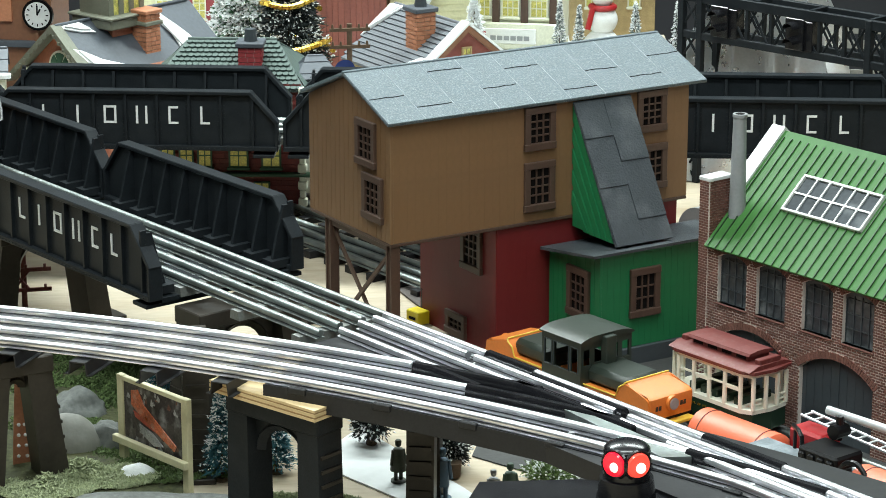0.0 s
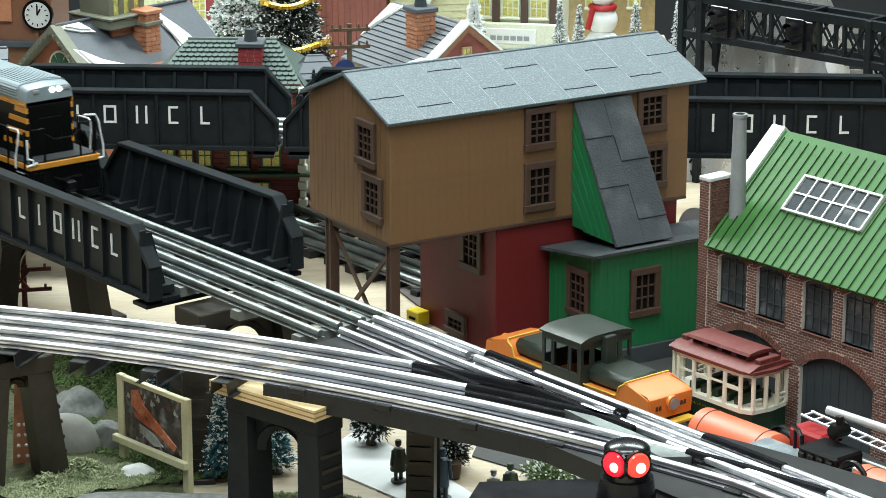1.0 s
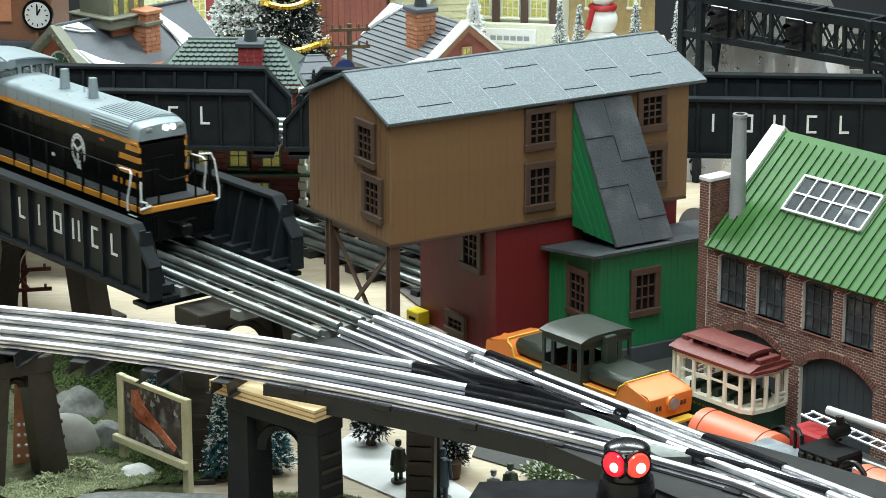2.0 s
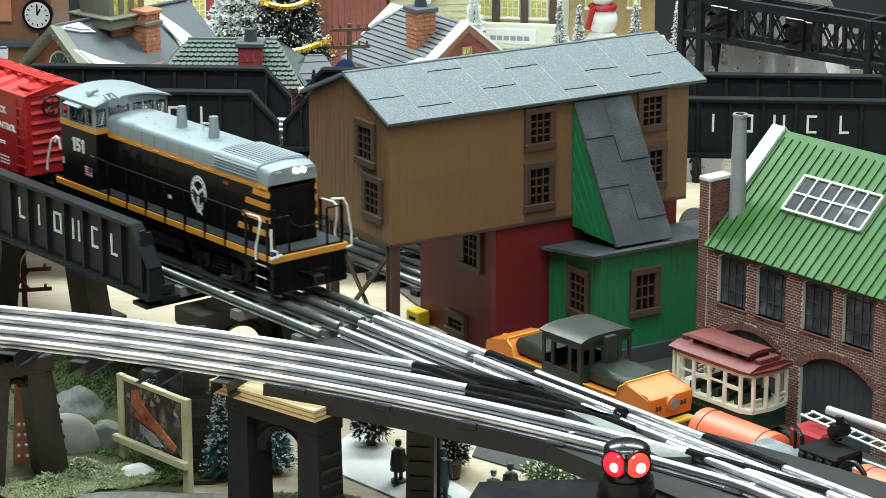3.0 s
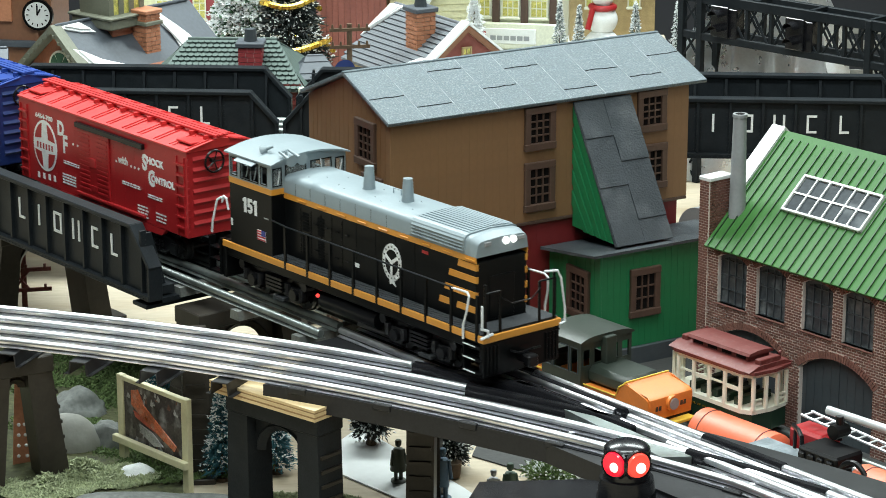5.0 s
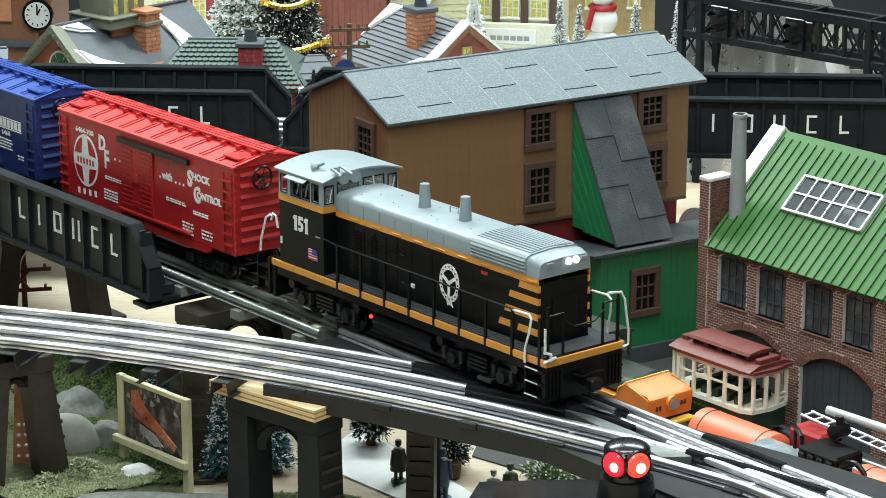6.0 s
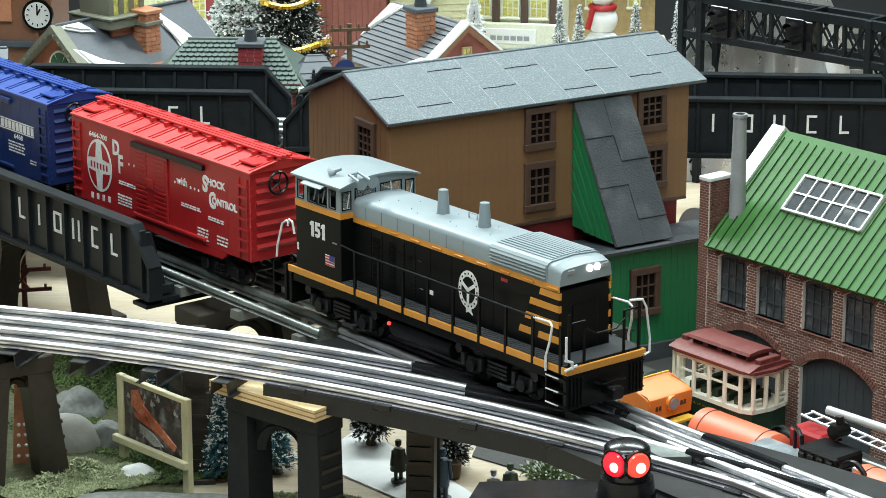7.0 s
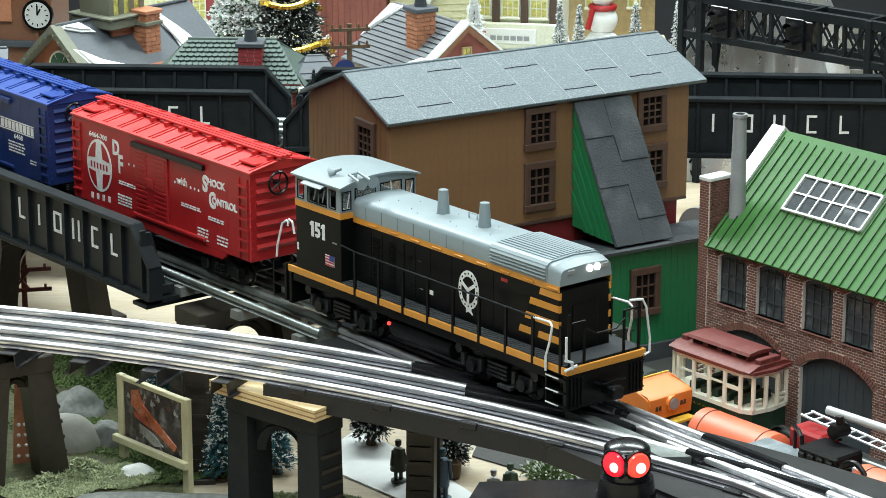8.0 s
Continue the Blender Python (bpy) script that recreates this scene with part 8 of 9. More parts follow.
def station():
    m = pose(-0.3678, 2.4846, 0, 0, 0, 50)
    th, wall, slopes = gable_house("station_house", m, 0.161, 0.104, 0.1000, 0.1450, M["town_brick"], M["town_slate"], "brick station house with slate roof, half-round gable window and snow", 0, over=0.020)
    # gable end trim and half-round window
    for s in (-1, 1):
        bm = bmesh.new()
        prism(bm, [(0, 0.1475), (s * 0.066, 0.0900), (s * 0.066, 0.0830), (0, 0.1400)], -0.0140, -0.0015, "x")
        part("barge_board", bm, M["town_olive"], th, "olive carved barge board")
        for k in range(9):
            bm = bmesh.new()
            q = 0.08 + k * 0.1
            box(bm, -0.0155, -0.0138, s * 0.066 * q - 0.0014, s * 0.066 * q + 0.0014, 0.1430 - 0.0570 * q - 0.0030, 0.1430 - 0.0570 * q)
            part("dentil", bm, M["town_olive"], th)
    bm = bmesh.new()
    box(bm, -0.0075, -0.0005, -0.053, 0.053, 0.0950, 0.1000, 0.0006)
    part("gable_sill", bm, M["town_stone"], th)
    pts = [(0.0165 * math.cos(math.pi * i / 12), 0.1035 + 0.0175 * math.sin(math.pi * i / 12)) for i in range(13)]
    bm = bmesh.new()
    prism(bm, pts, -0.0030, 0.0, "x")
    fan = part("window", bm, M["town_stone"], th, "half-round cream window")
    bm = bmesh.new()
    for a0, a1 in ((8, 55), (62, 118), (125, 172)):
        q = [(0.0135 * math.cos(radians(a0 + (a1 - a0) * i / 6)), 0.1045 + 0.0145 * math.sin(radians(a0 + (a1 - a0) * i / 6))) for i in range(7)]
        q += [(0.004 * math.cos(radians(a1)), 0.1045 + 0.004 * math.sin(radians(a1))), (0.004 * math.cos(radians(a0)), 0.1045 + 0.004 * math.sin(radians(a0)))]
        prism(bm, q, -0.0036, -0.0029, "x")
    part("pane", bm, M["town_green_dk"], fan)
    near, sl = slopes[0]
    snow_patch(th, sl @ pose(-0.019, 0, 0.0004), [(0.012, -0.030), (0.020, -0.034), (0.034, -0.052), (0.058, -0.059), (0.062, -0.066), (0.030, -0.067), (0.022, -0.060)])
    snow_patch(th, sl @ pose(-0.019, 0, 0.0004), [(0.130, -0.006), (0.142, -0.010), (0.150, -0.034), (0.160, -0.044), (0.150, -0.056), (0.138, -0.054), (0.140, -0.038)])
    snow_patch(th, sl @ pose(-0.019, 0, 0.0004), [(0.010, -0.002), (0.040, -0.001), (0.052, -0.016), (0.036, -0.013)])
    # roof lantern
    bm = bmesh.new()
    box(bm, 0.049, 0.085, -0.019, 0.019, 0.120, 0.1370)
    part("lantern_brick", bm, M["town_brick"], th)
    bm = bmesh.new()
    box(bm, 0.039, 0.095, -0.028, 0.028, 0.1370, 0.1470, 0.0012)
    box(bm, 0.036, 0.098, -0.031, 0.031, 0.1470, 0.1500, 0.0010)
    lan = part("lantern_cornice", bm, M["town_olive"], th, "olive grey lantern cornice")
    for k in range(4):
        bm = bmesh.new()
        x = 0.047 + k * 0.0135
        box(bm, x - 0.003, x + 0.003, -0.021, 0.021, 0.1500, 0.1850)
        part("lantern_post", bm, M["town_olive"], lan)
    bm = bmesh.new()
    box(bm, 0.046, 0.088, -0.0195, 0.0195, 0.1500, 0.1840)
    part("lantern_panes", bm, M["lit_pane"], lan, "glowing lantern panes")
    brick_chimney(th, 0.0840, -0.0300, 0.1000, 0.1490, 0.0190, M["town_orange"], M["town_orange"], False)
    bm = bmesh.new()
    box(bm, 0.072, 0.096, -0.042, -0.018, 0.1380, 0.1420, 0.0008)
    part("chimney_band", bm, M["town_olive"], th)
    # clock tower
    tw_ = thing("clock_tower", pose(-0.4080, 2.5300, 0, 0, 0, -10), "brown toy clock tower with a white clock face", "clock tower")
    bm = bmesh.new()
    box(bm, -0.040, 0.024, 0.0, 0.060, 0.0, 0.2400)
    tower = part("wall", bm, M["town_brown"], tw_)
    for x in (-0.040, 0.0085, 0.0225):
        bm = bmesh.new()
        box(bm, x, x + 0.004, -0.0025, 0.001, 0.1200, 0.2380)
        part("pilaster", bm, M["town_brown"], tw_)
    bm = bmesh.new()
    box(bm, -0.044, 0.028, -0.006, 0.064, 0.1150, 0.1215, 0.0010)
    part("cornice", bm, M["town_slate"], tw_)
    bm = bmesh.new()
    rod(bm, (0.0130, -0.0010, 0.1480), (0.0130, -0.0050, 0.1480), 0.0155, 28)
    clock = part("clock_rim", bm, M["loco_black"], tw_, "black clock rim")
    bm = bmesh.new()
    rod(bm, (0.0130, -0.0048, 0.1480), (0.0130, -0.0056, 0.1480), 0.0128, 28)
    part("clock_face", bm, M["white"], clock, "white clock face")
    bm = bmesh.new()
    for k in range(12):
        a = k * math.pi / 6
        box(bm, -0.0005, 0.0005, -0.0061, -0.0055, 0.0088, 0.0112, m=Matrix.Translation((0.0130, 0, 0.1480)) @ pose(0, 0, 0, 0, math.degrees(a), 0))
    part("hour_mark", bm, M["loco_black"], clock)
    for a, ln in ((2, 0.0095), (28, 0.0070)):
        bm = bmesh.new()
        box(bm, -0.0007, 0.0007, -0.0064, -0.0056, 0, ln, m=Matrix.Translation((0.0130, 0, 0.1480)) @ pose(0, 0, 0, 0, a, 0))
        part("clock_pointer", bm, M["loco_black"], clock)
    bm = bmesh.new()
    box(bm, -0.034, -0.014, -0.0035, 0.0005, 0.1400, 0.1750, 0.0006)
    part("window", bm, M["town_orange"], tw_)
    # pale stone annexe
    an, wall, _ = gable_house("stone_annexe", pose(-0.5000, 2.4700, 0, 0, 0, 8), 0.078, 0.060, 0.1050, 0.1230, M["town_cream"], M["town_slate"], "pale stone annexe with small window and snowy roof", 5)
    sash(an, pose(0.064, -0.0305, 0.072), 0.0150, 0.0260, 2, 3, M["trim_brown"])
    bm = bmesh.new()
    box(bm, -0.004, 0.084, -0.036, -0.029, 0.1010, 0.1060, 0.0010)
    part("snow_ledge", bm, M["frost"], an)


def brick_house():
    m = pose(-0.2640, 2.3900, 0, 0, 0, -2)
    th, wall, slopes = gable_house("brick_house", m, 0.138, 0.112, 0.1200, 0.1510, M["town_red"], M["town_green_roof"], "red brick house with green shingle roof and lit windows", 0, hip=0.030)
    shingles(slopes[0][0], -0.0036, 0.1416, math.hypot(0.031, 0.056) + 0.006, 26, 11, 0.030, M["town_green_roof"])
    rng = random.Random(3)
    verts, faces = [], []
    for j in range(24):
        z = 0.003 + j * 0.0050
        for i in range(15):
            x = i * 0.0095 + (0.0047 if j % 2 else 0)
            if x + 0.0090 > 0.138:
                continue
            k = len(verts)
            y = -0.0560
            o = 0.0006 + rng.random() * 0.0006
            for yy in (y - o, y):
                verts += [(x, yy, z), (x + 0.0088, yy, z), (x + 0.0088, yy, z + 0.0043), (x, yy, z + 0.0043)]
            faces += [(k, k + 1, k + 2, k + 3), (k, k + 4, k + 5, k + 1), (k + 1, k + 5, k + 6, k + 2), (k + 2, k + 6, k + 7, k + 3), (k + 3, k + 7, k + 4, k)]
    me = bpy.data.meshes.new("brickwork")
    me.from_pydata(verts, [], faces)
    me.materials.append(M["town_red"])
    ob = new("brickwork", me)
    ob.parent = wall
    tagged(ob, kind="stuff")
    for x in (0.014, 0.031, 0.048, 0.079, 0.109):
        lit_window(th, pose(x, -0.0580, 0.046), 0.0105 if x < 0.06 else 0.0150, 0.0290, M["town_green_dk"])
    for x in (0.020, 0.055, 0.100):
        lit_window(th, pose(x, -0.0580, 0.006), 0.0120, 0.0240, M["town_green_dk"])
    for k in range(15):
        bm = bmesh.new()
        w = 0.0085 if k % 2 else 0.0070
        box(bm, 0.1335 - w + 0.0085, 0.1335 + w, -0.0640, -0.0560, 0.001 + k * 0.0080, 0.0085 + k * 0.0080, 0.0010)
        part("quoin", bm, M["town_cream"], th, "cream corner stone")
    bm = bmesh.new()
    box(bm, -0.003, 0.146, -0.0645, -0.0560, 0.0370, 0.0400, 0.0006)
    part("string_course", bm, M["town_green_dk"], th)
    brick_chimney(th, 0.0890, -0.0280, 0.1250, 0.1520, 0.0210, M["town_red2"], M["town_slate"])
    # little hip-roofed porch tower beside it
    pt, wall, _ = gable_house("porch_tower", pose(-0.1350, 2.3750, 0, 0, 0, 10), 0.034, 0.036, 0.1240, 0.1370, M["town_cream"], M["town_slate"], "small cream porch tower with grey hip roof", 4, hip=0.012)
    lit_window(pt, pose(0.016, -0.0185, 0.100), 0.0070, 0.0160, M["town_cream"], 1, 2)


def stone_house():
    m = pose(-0.0480, 2.6650, 0, 0, 0, -58)
    th, wall, slopes = gable_house("stone_cottage", m, 0.130, 0.120, 0.0850, 0.1310, M["town_ochre"], M["town_slate2"], "stone cottage with grey shingle roof, red gable and snow", 0)
    shingles(slopes[0][0], -0.0036, 0.1336, math.hypot(0.046, 0.060) + 0.006, 22, 13, 0.0, M["town_slate2"], False)
    bm = bmesh.new()
    prism(bm, [(-0.056, 0.084), (0.056, 0.084), (0, 0.1285)], 0.1300, 0.1335, "x")
    g = part("gable_panel", bm, M["town_red3"], th, "dark red gable panel")
    for s in (-1, 1):
        bm = bmesh.new()
        prism(bm, [(0, 0.1330), (s * 0.066, 0.0800), (s * 0.066, 0.0730), (0, 0.1260)], 0.1325, 0.1385, "x")
        part("barge_board", bm, M["town_brown"], th)
        bm = bmesh.new()
        prism(bm, [(0, 0.1365), (s * 0.068, 0.0820), (s * 0.068, 0.0792), (0, 0.1335)], 0.1260, 0.1400, "x")
        part("snow_edge", bm, M["frost"], th, "snow along the gable edge")
    lit_window(th, pose(0.1340, 0.0, 0.0900, 0, 0, 90), 0.0080, 0.0190, M["town_ochre"], 2, 3)
    near, sl = slopes[0]
    snow_patch(th, sl @ pose(0, 0, 0.0022), [(0.104, -0.072), (0.122, -0.052), (0.130, -0.050), (0.131, -0.078), (0.092, -0.079)])
    snow_patch(th, sl @ pose(0, 0, 0.0022), [(-0.003, -0.002), (0.020, -0.001), (0.006, -0.030), (-0.003, -0.050)])
    brick_chimney(th, 0.0900, -0.0260, 0.0930, 0.1420, 0.0215, M["town_orange"], M["town_slate"])


def cream_shop():
    th = thing("cream_shop", pose(0.0730, 2.8700, -0.030, 0, 0, -10), "cream toy shop front with tall lit windows and a sign board", "toy house", "village houses")
    bm = bmesh.new()
    box(bm, -0.058, 0.058, 0.0, 0.07, 0.0, 0.2200)
    wall = part("wall", bm, M["town_cream"], th)
    bm = bmesh.new()
    box(bm, -0.062, 0.062, -0.0070, 0.0, 0.0720, 0.1020, 0.0012)
    part("fascia", bm, M["town_cream"], th)
    bm = bmesh.new()
    box(bm, -0.046, 0.032, -0.0090, -0.0070, 0.0790, 0.0960, 0.0006)
    sign = part("sign_board", bm, M["white"], th, "white sign board with plain red and grey bars")
    for k in range(3):
        bm = bmesh.new()
        box(bm, -0.043 + k * 0.0068, -0.038 + k * 0.0068, -0.0098, -0.0089, 0.0835, 0.0925)
        part("sign_bar", bm, M["box_red"], sign)
    for k in range(6):
        bm = bmesh.new()
        box(bm, -0.019 + k * 0.0075, -0.013 + k * 0.0075, -0.0098, -0.0089, 0.0830, 0.0880)
        part("sign_bar", bm, M["pipe"], sign)
    for x in (-0.046, -0.014, 0.018, 0.050):
        bm = bmesh.new()
        box(bm, x - 0.004, x + 0.004, -0.0040, 0.0005, 0.1020, 0.2180)
        part("pilaster", bm, M["trim_brown"], th)
    for x in (-0.030, 0.002, 0.034):
        lit_window(th, pose(x, -0.0008, 0.1090), 0.0170, 0.0450, M["town_cream"], 3, 5)
    bm = bmesh.new()
    box(bm, -0.066, 0.066, -0.012, 0.0, 0.0640, 0.0700, 0.0010)
    part("awning_edge", bm, M["trim_brown"], th)


def plank_barn():
    th = thing("plank_barn", pose(-0.0860, 2.7600, 0, 0, 0, 6), "tall red-brown plank barn wall with snowy edge", "toy house", "village houses")
    bm = bmesh.new()
    box(bm, -0.045, 0.026, 0.001, 0.08, 0, 0.2300)
    part("wall", bm, M["town_red3"], th)
    for k in range(11):
        bm = bmesh.new()
        box(bm, -0.045 + k * 0.0064, -0.0392 + k * 0.0064, -0.0012, 0.0014, 0, 0.2300)
        part("plank", bm, M["town_plank"], th)
    # pale boarded neighbour
    nb = thing("pale_house", pose(-0.0180, 2.8000, 0, 0, 0, 12), "pale yellow boarded house side under snow", "toy house", "village houses")
    bm = bmesh.new()
    box(bm, -0.040, 0.050, 0.002, 0.08, 0, 0.2000)
    part("wall", bm, M["town_pale"], nb)
    for k in range(26):
        bm = bmesh.new()
        prism(bm, [(-0.0022, k * 0.0075), (-0.0002, k * 0.0075 + 0.0072), (0.0022, k * 0.0075 + 0.0072), (0.0022, k * 0.0075)], -0.040, 0.050, "x")
        part("clapboard", bm, M["town_pale"], nb)
    bm = bmesh.new()
    prism(bm, [(-0.030, 0.060), (-0.036, 0.066), (0.010, 0.150), (0.052, 0.175), (0.052, 0.155), (0.014, 0.128)], -0.012, -0.002, "y")
    part("snow_drift", bm, M["frost"], nb, "thick white snow along a slanting eave")
    # far cream and red fronts
    for x, y, w, key, lab in ((-0.335, 2.95, 0.060, "town_pale", "far cream house front with lit windows"), (-0.268, 2.98, 0.050, "town_red2", "far red house front with lit windows"), (-0.50, 3.0, 0.09, "town_cream", "far cream house front behind the station"), (0.20, 3.05, 0.10, "town_ochre", "far stone house front behind frosted trees"), (0.005, 3.02, 0.06, "town_red3", "far dark red house front between trees")):
        f = thing("far_house", pose(x, y, 0), lab, "toy house", "village houses")
        bm = bmesh.new()
        box(bm, -w / 2, w / 2, 0, 0.05, 0, 0.2200)
        part("wall", bm, M[key], f)
        for i in (-0.25, 0.25):
            for z in (0.055, 0.100, 0.145):
                lit_window(f, pose(w * i, -0.0006, z), 0.0120, 0.0260, M["town_cream"])
        bm = bmesh.new()
        box(bm, -w / 2 - 0.004, w / 2 + 0.004, -0.008, 0.0, 0.088, 0.093, 0.0008)
        part("snow_ledge", bm, M["frost"], f)


def town_pole():
    th = thing("telegraph_pole", pose(-0.0915, 2.5200, 0, 0, 0, 10), "dark brown toy telegraph pole with two cross arms", "telegraph pole")
    bm = bmesh.new()
    rod(bm, (0, 0, 0), (0, 0, 0.1400), 0.0034, 10, 0.0026)
    part("pole", bm, M["bark"], th)
    for z in (0.116, 0.133):
        bm = bmesh.new()
        box(bm, -0.020, 0.020, -0.0042, -0.0022, z, z + 0.0034, 0.0004)
        part("cross_arm", bm, M["bark"], th)
        for x in (-0.017, -0.009, 0.009, 0.017):
            bm = bmesh.new()
            rod(bm, (x, -0.0032, z + 0.003), (x, -0.0032, z + 0.0072), 0.0015, 8, 0.0009)
            part("insulator", bm, M["bark"], th)
    horn = thing("blue_loudspeaker", pose(-0.0990, 2.5000, 0.0), "small blue toy horn on a white stand", "toy horn")
    bm = bmesh.new()
    rod(bm, (0, 0.010, 0.0980), (0.004, -0.010, 0.1000), 0.0040, 16, 0.0105)
    part("horn", bm, M["box_blue"], horn, smooth=True)
    bm = bmesh.new()
    rod(bm, (-0.004, 0.004, 0), (-0.004, 0.004, 0.0960), 0.0060, 10, 0.0070)
    part("stand", bm, M["frost"], horn)


def snowman(x, y, z, s):
    th = thing("toy_snowman", pose(x, y, z), "white toy snowman with a red scarf", "snowman")
    bm = bmesh.new()
    ball(bm, (0, 0, 0.020 * s), 0.022 * s, 16)
    ball(bm, (0, 0, 0.052 * s), 0.0165 * s, 16)
    ball(bm, (0, 0, 0.078 * s), 0.0125 * s, 16)
    part("body", bm, M["frost"], th, smooth=True)
    bm = bmesh.new()
    hoop(bm, (0, 0, 0.066 * s), 0.0125 * s, 0.0032 * s, "z")
    rod(bm, (-0.011 * s, -0.010 * s, 0.066 * s), (-0.0165 * s, -0.0150 * s, 0.044 * s), 0.0032 * s, 7)
    part("scarf", bm, M["box_red"], th, "red scarf")
    bm = bmesh.new()
    rod(bm, (0, 0, 0.088 * s), (0, 0, 0.090 * s), 0.0140 * s, 16)
    rod(bm, (0, 0, 0.090 * s), (0, 0, 0.104 * s), 0.0090 * s, 16)
    part("hat", bm, M["loco_black"], th)


def signal_gantry():
    p, q = Vector((0.2440, 2.4450)), Vector((0.3830, 2.3150))
    yaw = math.degrees(math.atan2(q.y - p.y, q.x - p.x))
    th = thing("signal_gantry", pose(p.x, p.y, 0, 0, 0, yaw), "black lattice signal gantry with two hooded signal heads", "signal gantry")
    L = (q - p).length
    z0, z1, deep, bay = 0.1435, 0.1800, 0.026, 0.022
    G = M["girder"]
    for y in (0.0, deep):
        for z, hh in ((z0, 0.0036), (z1, 0.0046)):
            bm = bmesh.new()
            box(bm, -bay - 0.002, L + bay + 0.002, y - 0.0026, y + 0.0026, z - hh, z + hh, 0.0005)
            part("chord", bm, G, th)
        n = 7
        for k in range(n):
            xa, xb = L * k / n + 0.002, L * (k + 1) / n - 0.002
            bm = bmesh.new()
            box(bm, xa - 0.0030, xa, y - 0.0020, y + 0.0020, z0, z1)
            part("upright", bm, G, th)
            for a, b in (((xa, z0), (xb, z1)), ((xa, z1), (xb, z0))):
                bm = bmesh.new()
                rod(bm, (a[0], y, a[1]), (b[0], y, b[1]), 0.0013, 6)
                part("diagonal", bm, G, th)
        # end towers with crossed braces down to the board
        for x in (-bay, 0.0, L, L + bay):
            bm = bmesh.new()
            box(bm, x - 0.0032, x + 0.0032, y - 0.0034, y + 0.0034, 0.0, z1 + 0.004, 0.0004)
            part("tower_leg", bm, G, th)
        for x in (-bay, L):
            for k in range(6):
                za, zb = k * z1 / 6, (k + 1) * z1 / 6
                for a, b in (((x, za), (x + bay, zb)), ((x, zb), (x + bay, za))):
                    bm = bmesh.new()
                    rod(bm, (a[0], y, a[1]), (b[0], y, b[1]), 0.0013, 6)
                    part("tower_brace", bm, G, th)
    for x in (-bay, 0.0, L * 0.33, L * 0.66, L, L + bay):
        bm = bmesh.new()
        box(bm, x - 0.0020, x + 0.0020, 0.0, deep, z1 + 0.002, z1 + 0.0050)
        part("top_strut", bm, G, th)
    for x in (0.026, 0.112):
        bm = bmesh.new()
        box(bm, x - 0.010, x + 0.010, -0.0060, -0.0030, z0 + 0.003, z1 - 0.004, 0.0006)
        head = part("signal_head", bm, M["frog"], th, "black two-lamp signal head")
        bm = bmesh.new()
        box(bm, x + 0.004, x + 0.018, -0.0028, 0.010, z0 + 0.002, z1 - 0.006, 0.0006)
        part("signal_box", bm, M["frog"], th)
        for z in (z0 + 0.010, z0 + 0.024):
            bm = bmesh.new()
            for k in range(7):
                a0, a1 = math.pi * k / 7, math.pi * (k + 1) / 7
                ca, cb = Vector((x + 0.0052 * math.cos(a0), 0, z + 0.0052 * math.sin(a0))), Vector((x + 0.0052 * math.cos(a1), 0, z + 0.0052 * math.sin(a1)))
                quad = [ca + Vector((0, -0.006, 0)), cb + Vector((0, -0.006, 0)), cb + Vector((0, -0.017, 0)), ca + Vector((0, -0.017, 0))]
                out = [v + (Vector((v.x - x, 0, v.z - z)) * 0.12) for v in quad]
                lo, hi = [bm.verts.new(v) for v in quad], [bm.verts.new(v) for v in out]
                for f in ((lo[0], lo[1], lo[2], lo[3]), (hi[3], hi[2], hi[1], hi[0]), (lo[2], lo[3], hi[3], hi[2]), (lo[0], lo[1], hi[1], hi[0])):
                    bm.faces.new(f)
            part("hood", bm, M["frog"], head, "black lamp hood")


def foil_hill():
    bm = bmesh.new()
    n, k = 60, 16
    rings = []
    for j in range(k):
        row = []
        q = j / (k - 1)
        for i in range(n):
            a = 2 * math.pi * i / n
            fold = 1 + 0.12 * math.sin(7 * a + 3 * q) + 0.06 * math.sin(17 * a - 5 * q) + 0.07 * noise.noise(Vector((math.cos(a) * 5, math.sin(a) * 5, q * 3)))
            r = (0.082 - 0.046 * q) * fold
            row.append(bm.verts.new((r * math.cos(a) * 1.30, r * math.sin(a) * 0.7, 0.200 * q + 0.004 * noise.noise(Vector((i * 0.7, j * 0.9, 0))))))
        rings.append(row)
    for j in range(k - 1):
        for i in range(n):
            bm.faces.new((rings[j][i], rings[j][(i + 1) % n], rings[j + 1][(i + 1) % n], rings[j + 1][i]))
    bm.faces.new(rings[-1])
    ob = finish("foil_hill", bm, M["foil"], None, "", True)
    ob.matrix_basis = pose(0.3080, 2.4900, 0)
    tagged(ob, "crumpled silver foil hill behind the bridge", "foil")
    crate = thing("slatted_crate", pose(0.4080, 2.5200, 0, 0, 0, -8), "pale grey slatted toy crate behind the signal gantry", "crate")
    for x in (-0.034, 0.030):
        bm = bmesh.new()
        box(bm, x, x + 0.004, 0.0, 0.030, 0.0, 0.1420, 0.0004)
        part("post", bm, M["town_olive"], crate)
    for k in range(9):
        bm = bmesh.new()
        box(bm, -0.034, 0.034, -0.0024, -0.0002, 0.012 + k * 0.0148, 0.0205 + k * 0.0148, 0.0004)
        part("slat", bm, M["rock_pale"], crate)
    for x, y, key, lab in ((0.3700, 2.4000, "box_red", "small red toy house block behind the bridge"), (0.4050, 2.3900, "town_red2", "small dull red toy block behind the bridge")):
        th, w, s = gable_house("toy_block_house", pose(x, y, 0, 0, 0, -20), 0.032, 0.030, 0.0950, 0.1080, M[key], M["frost"], lab, 3)


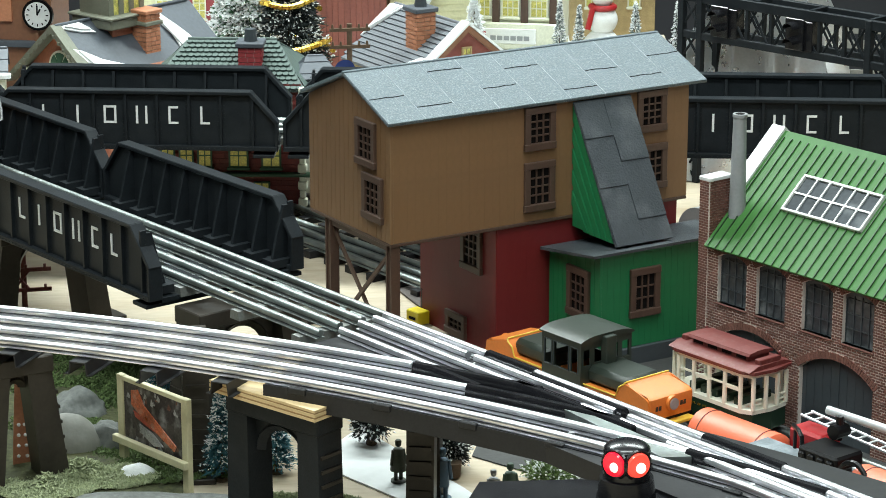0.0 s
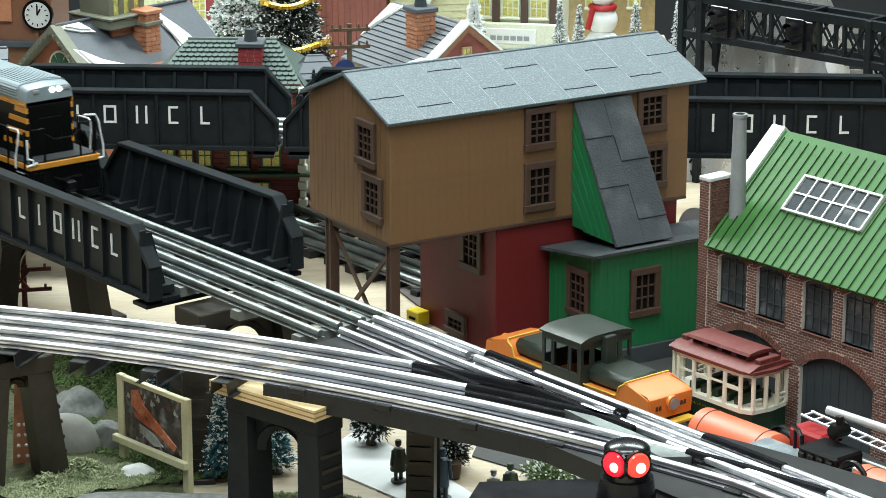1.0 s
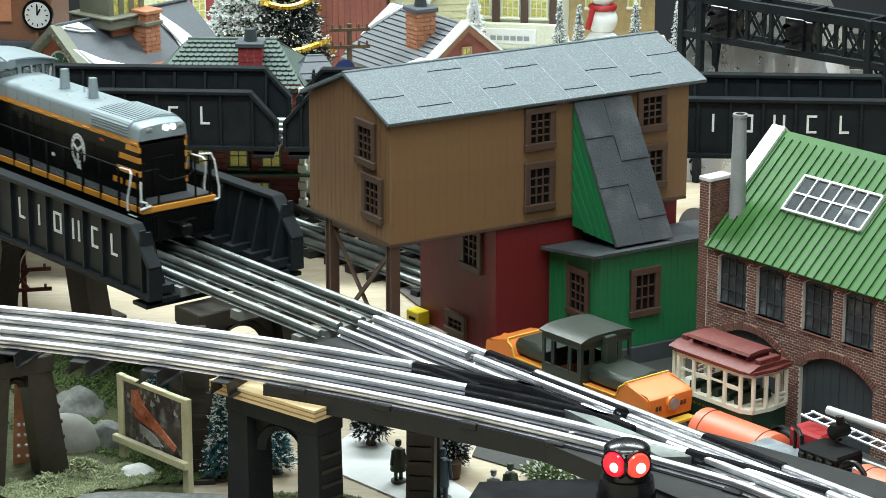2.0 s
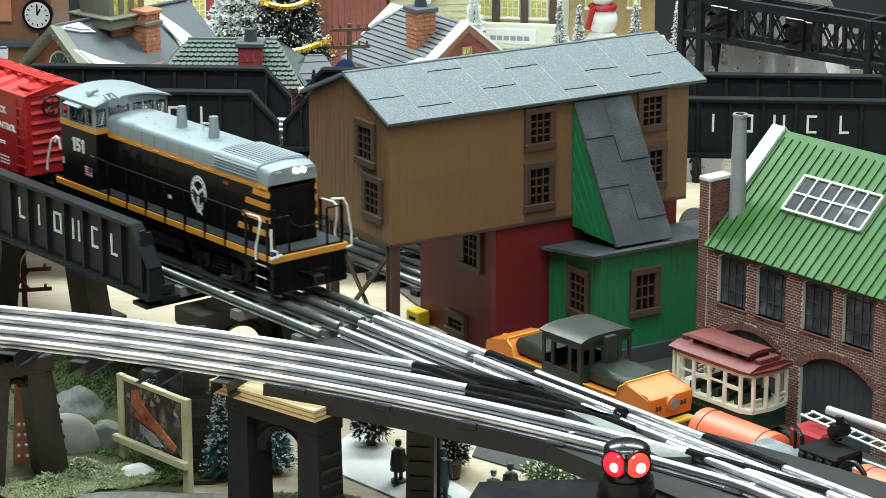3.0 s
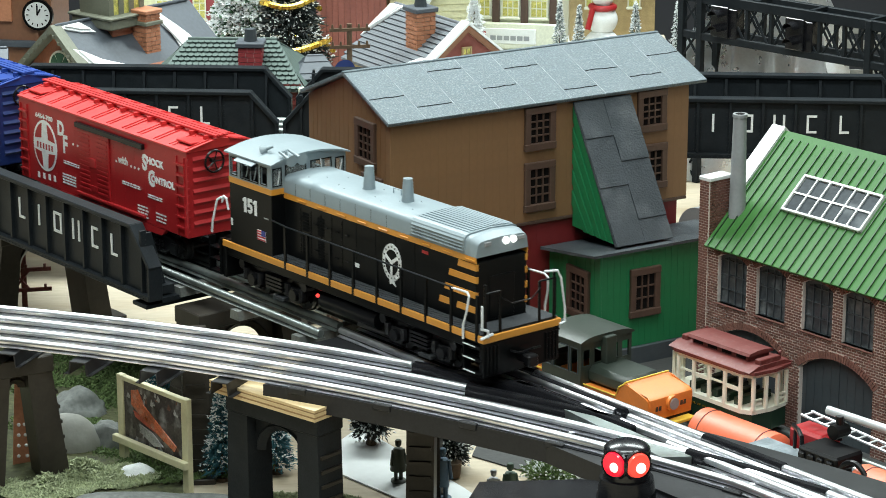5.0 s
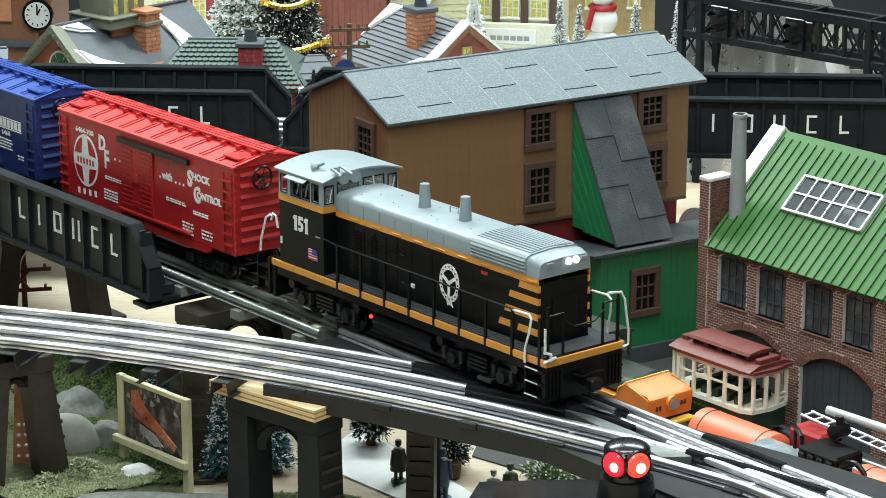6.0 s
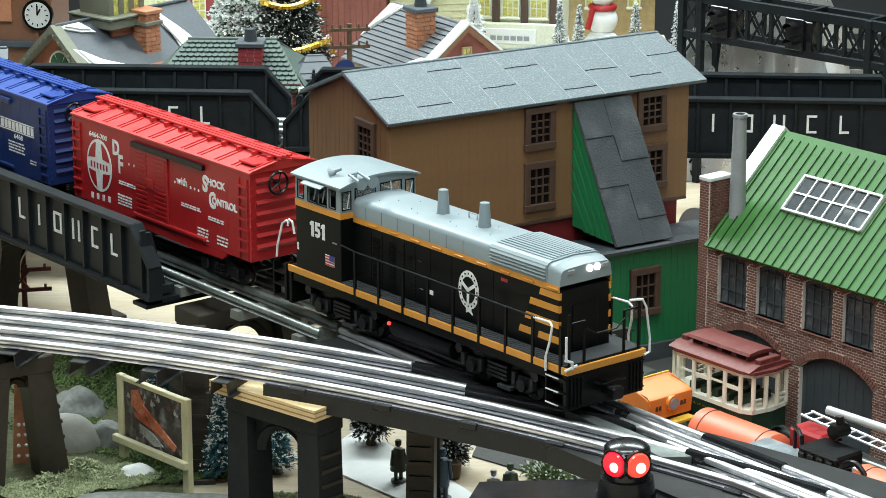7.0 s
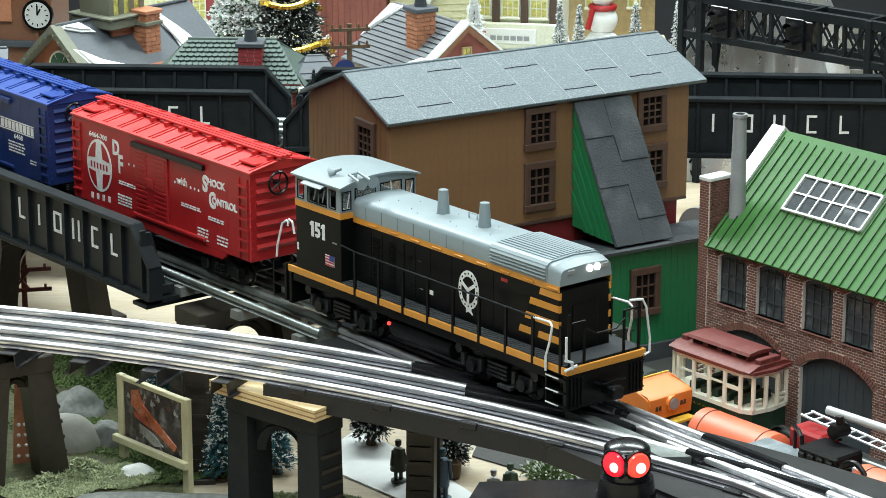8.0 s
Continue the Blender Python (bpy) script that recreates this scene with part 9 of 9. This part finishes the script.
def pale_shed():
    th = thing("pale_shed", pose(0.2120, 2.0900, 0, 0, 0, 31.5), "pale grey toy quonset hut behind the mine house", "toy shed")
    bm = bmesh.new()
    pts = [(0.030 * math.cos(math.pi * i / 14), 0.045 + 0.026 * math.sin(math.pi * i / 14)) for i in range(15)]
    prism(bm, [(0.030, 0.0)] + pts + [(-0.030, 0.0)], 0.0, 0.085, "x")
    part("shell", bm, M["pipe"], th, smooth=True)
    bm = bmesh.new()
    box(bm, -0.001, 0.0005, -0.018, 0.018, 0.006, 0.050)
    part("door", bm, M["flat_grey"], th)


station()
brick_house()
stone_house()
cream_shop()
plank_barn()
town_pole()
snowman(0.1790, 2.9000, 0.014, 1.05)
signal_gantry()
foil_hill()
pale_shed()
brush_tree(-0.2130, 2.7300, 0.012, 0.205, 0.058, M["fir_green"], "green toy fir thickly flocked white with gold beads", 41, 0.95, 3600, 12)
brush_tree(-0.1600, 2.7000, 0.012, 0.200, 0.060, M["fir_dark"], "dark toy fir wound with gold tinsel garlands", 42, 0.30, 3600, 12, True)
brush_tree(0.0330, 2.7400, 0.012, 0.120, 0.030, M["frost"], "white flocked toy fir", 43, 0.6, 1000, 9)
for x, y, t, w, sd in ((0.1230, 2.7200, 0.112, 0.0190, 44), (0.1440, 2.7300, 0.105, 0.0170, 45), (0.2020, 2.7100, 0.112, 0.0200, 46), (0.2330, 2.5600, 0.140, 0.0230, 47)):
    brush_tree(x, y, 0.012, t, w, M["fir_grey"] if sd != 47 else M["fir_dark"], "frosted grey bristle fir in the village" if sd != 47 else "dark bristle fir with white flocked tips in the village", sd, 0.35 if sd != 47 else 0.6, 1100, 10)


# ---------------------------------------------------------------- what moves
RUN = [(0.0, -0.7776), (0.5, -0.6990), (1.0, -0.6196), (1.5, -0.5407), (2.0, -0.4600), (2.4, -0.3945), (2.8, -0.3291), (3.0, -0.2987), (3.5, -0.2242), (4.0, -0.1628),
       (4.5, -0.1164), (5.0, -0.0772), (5.5, -0.0430), (6.0, -0.0189), (6.5, -0.0037), (6.9, 0.0), (7.4, 0.0), (8.0, 0.0)]


def run_at(t):
    """How far the train has come at t, in metres, smoothly between the known places."""
    t = min(max(t, 0.0), 8.0)
    k = max(i for i in range(len(RUN) - 1) if RUN[i][0] <= t or i == 0)
    (t0, s0), (t1, s1) = RUN[k], RUN[k + 1]

    def slope(i):
        if i == 0 or i == len(RUN) - 1:
            j = max(1, i)
            return (RUN[j][1] - RUN[j - 1][1]) / (RUN[j][0] - RUN[j - 1][0])
        a = (RUN[i][1] - RUN[i - 1][1]) / (RUN[i][0] - RUN[i - 1][0])
        b = (RUN[i + 1][1] - RUN[i][1]) / (RUN[i + 1][0] - RUN[i][0])
        return 0.0 if a * b <= 0 else 2 * a * b / (a + b)

    h = t1 - t0
    x = (t - t0) / h
    return ((2 * x ** 3 - 3 * x * x + 1) * s0 + (x ** 3 - 2 * x * x + x) * h * slope(k) + (3 * x * x - 2 * x ** 3) * s1 + (x ** 3 - x * x) * h * slope(k + 1))


def motions():
    steps = [i * 0.1 for i in range(81)]
    for car, behind in COUPLED.items():
        walk(car, [(t, TRACK @ pose(behind + run_at(t), 0, 0)) for t in steps])
    for wheelset, place, radius in WHEELSETS:
        walk(wheelset, [(i / 15, place @ pose(0, 0, 0, 0, math.degrees(run_at(i / 15) / radius), 0)) for i in range(121)])


motions()
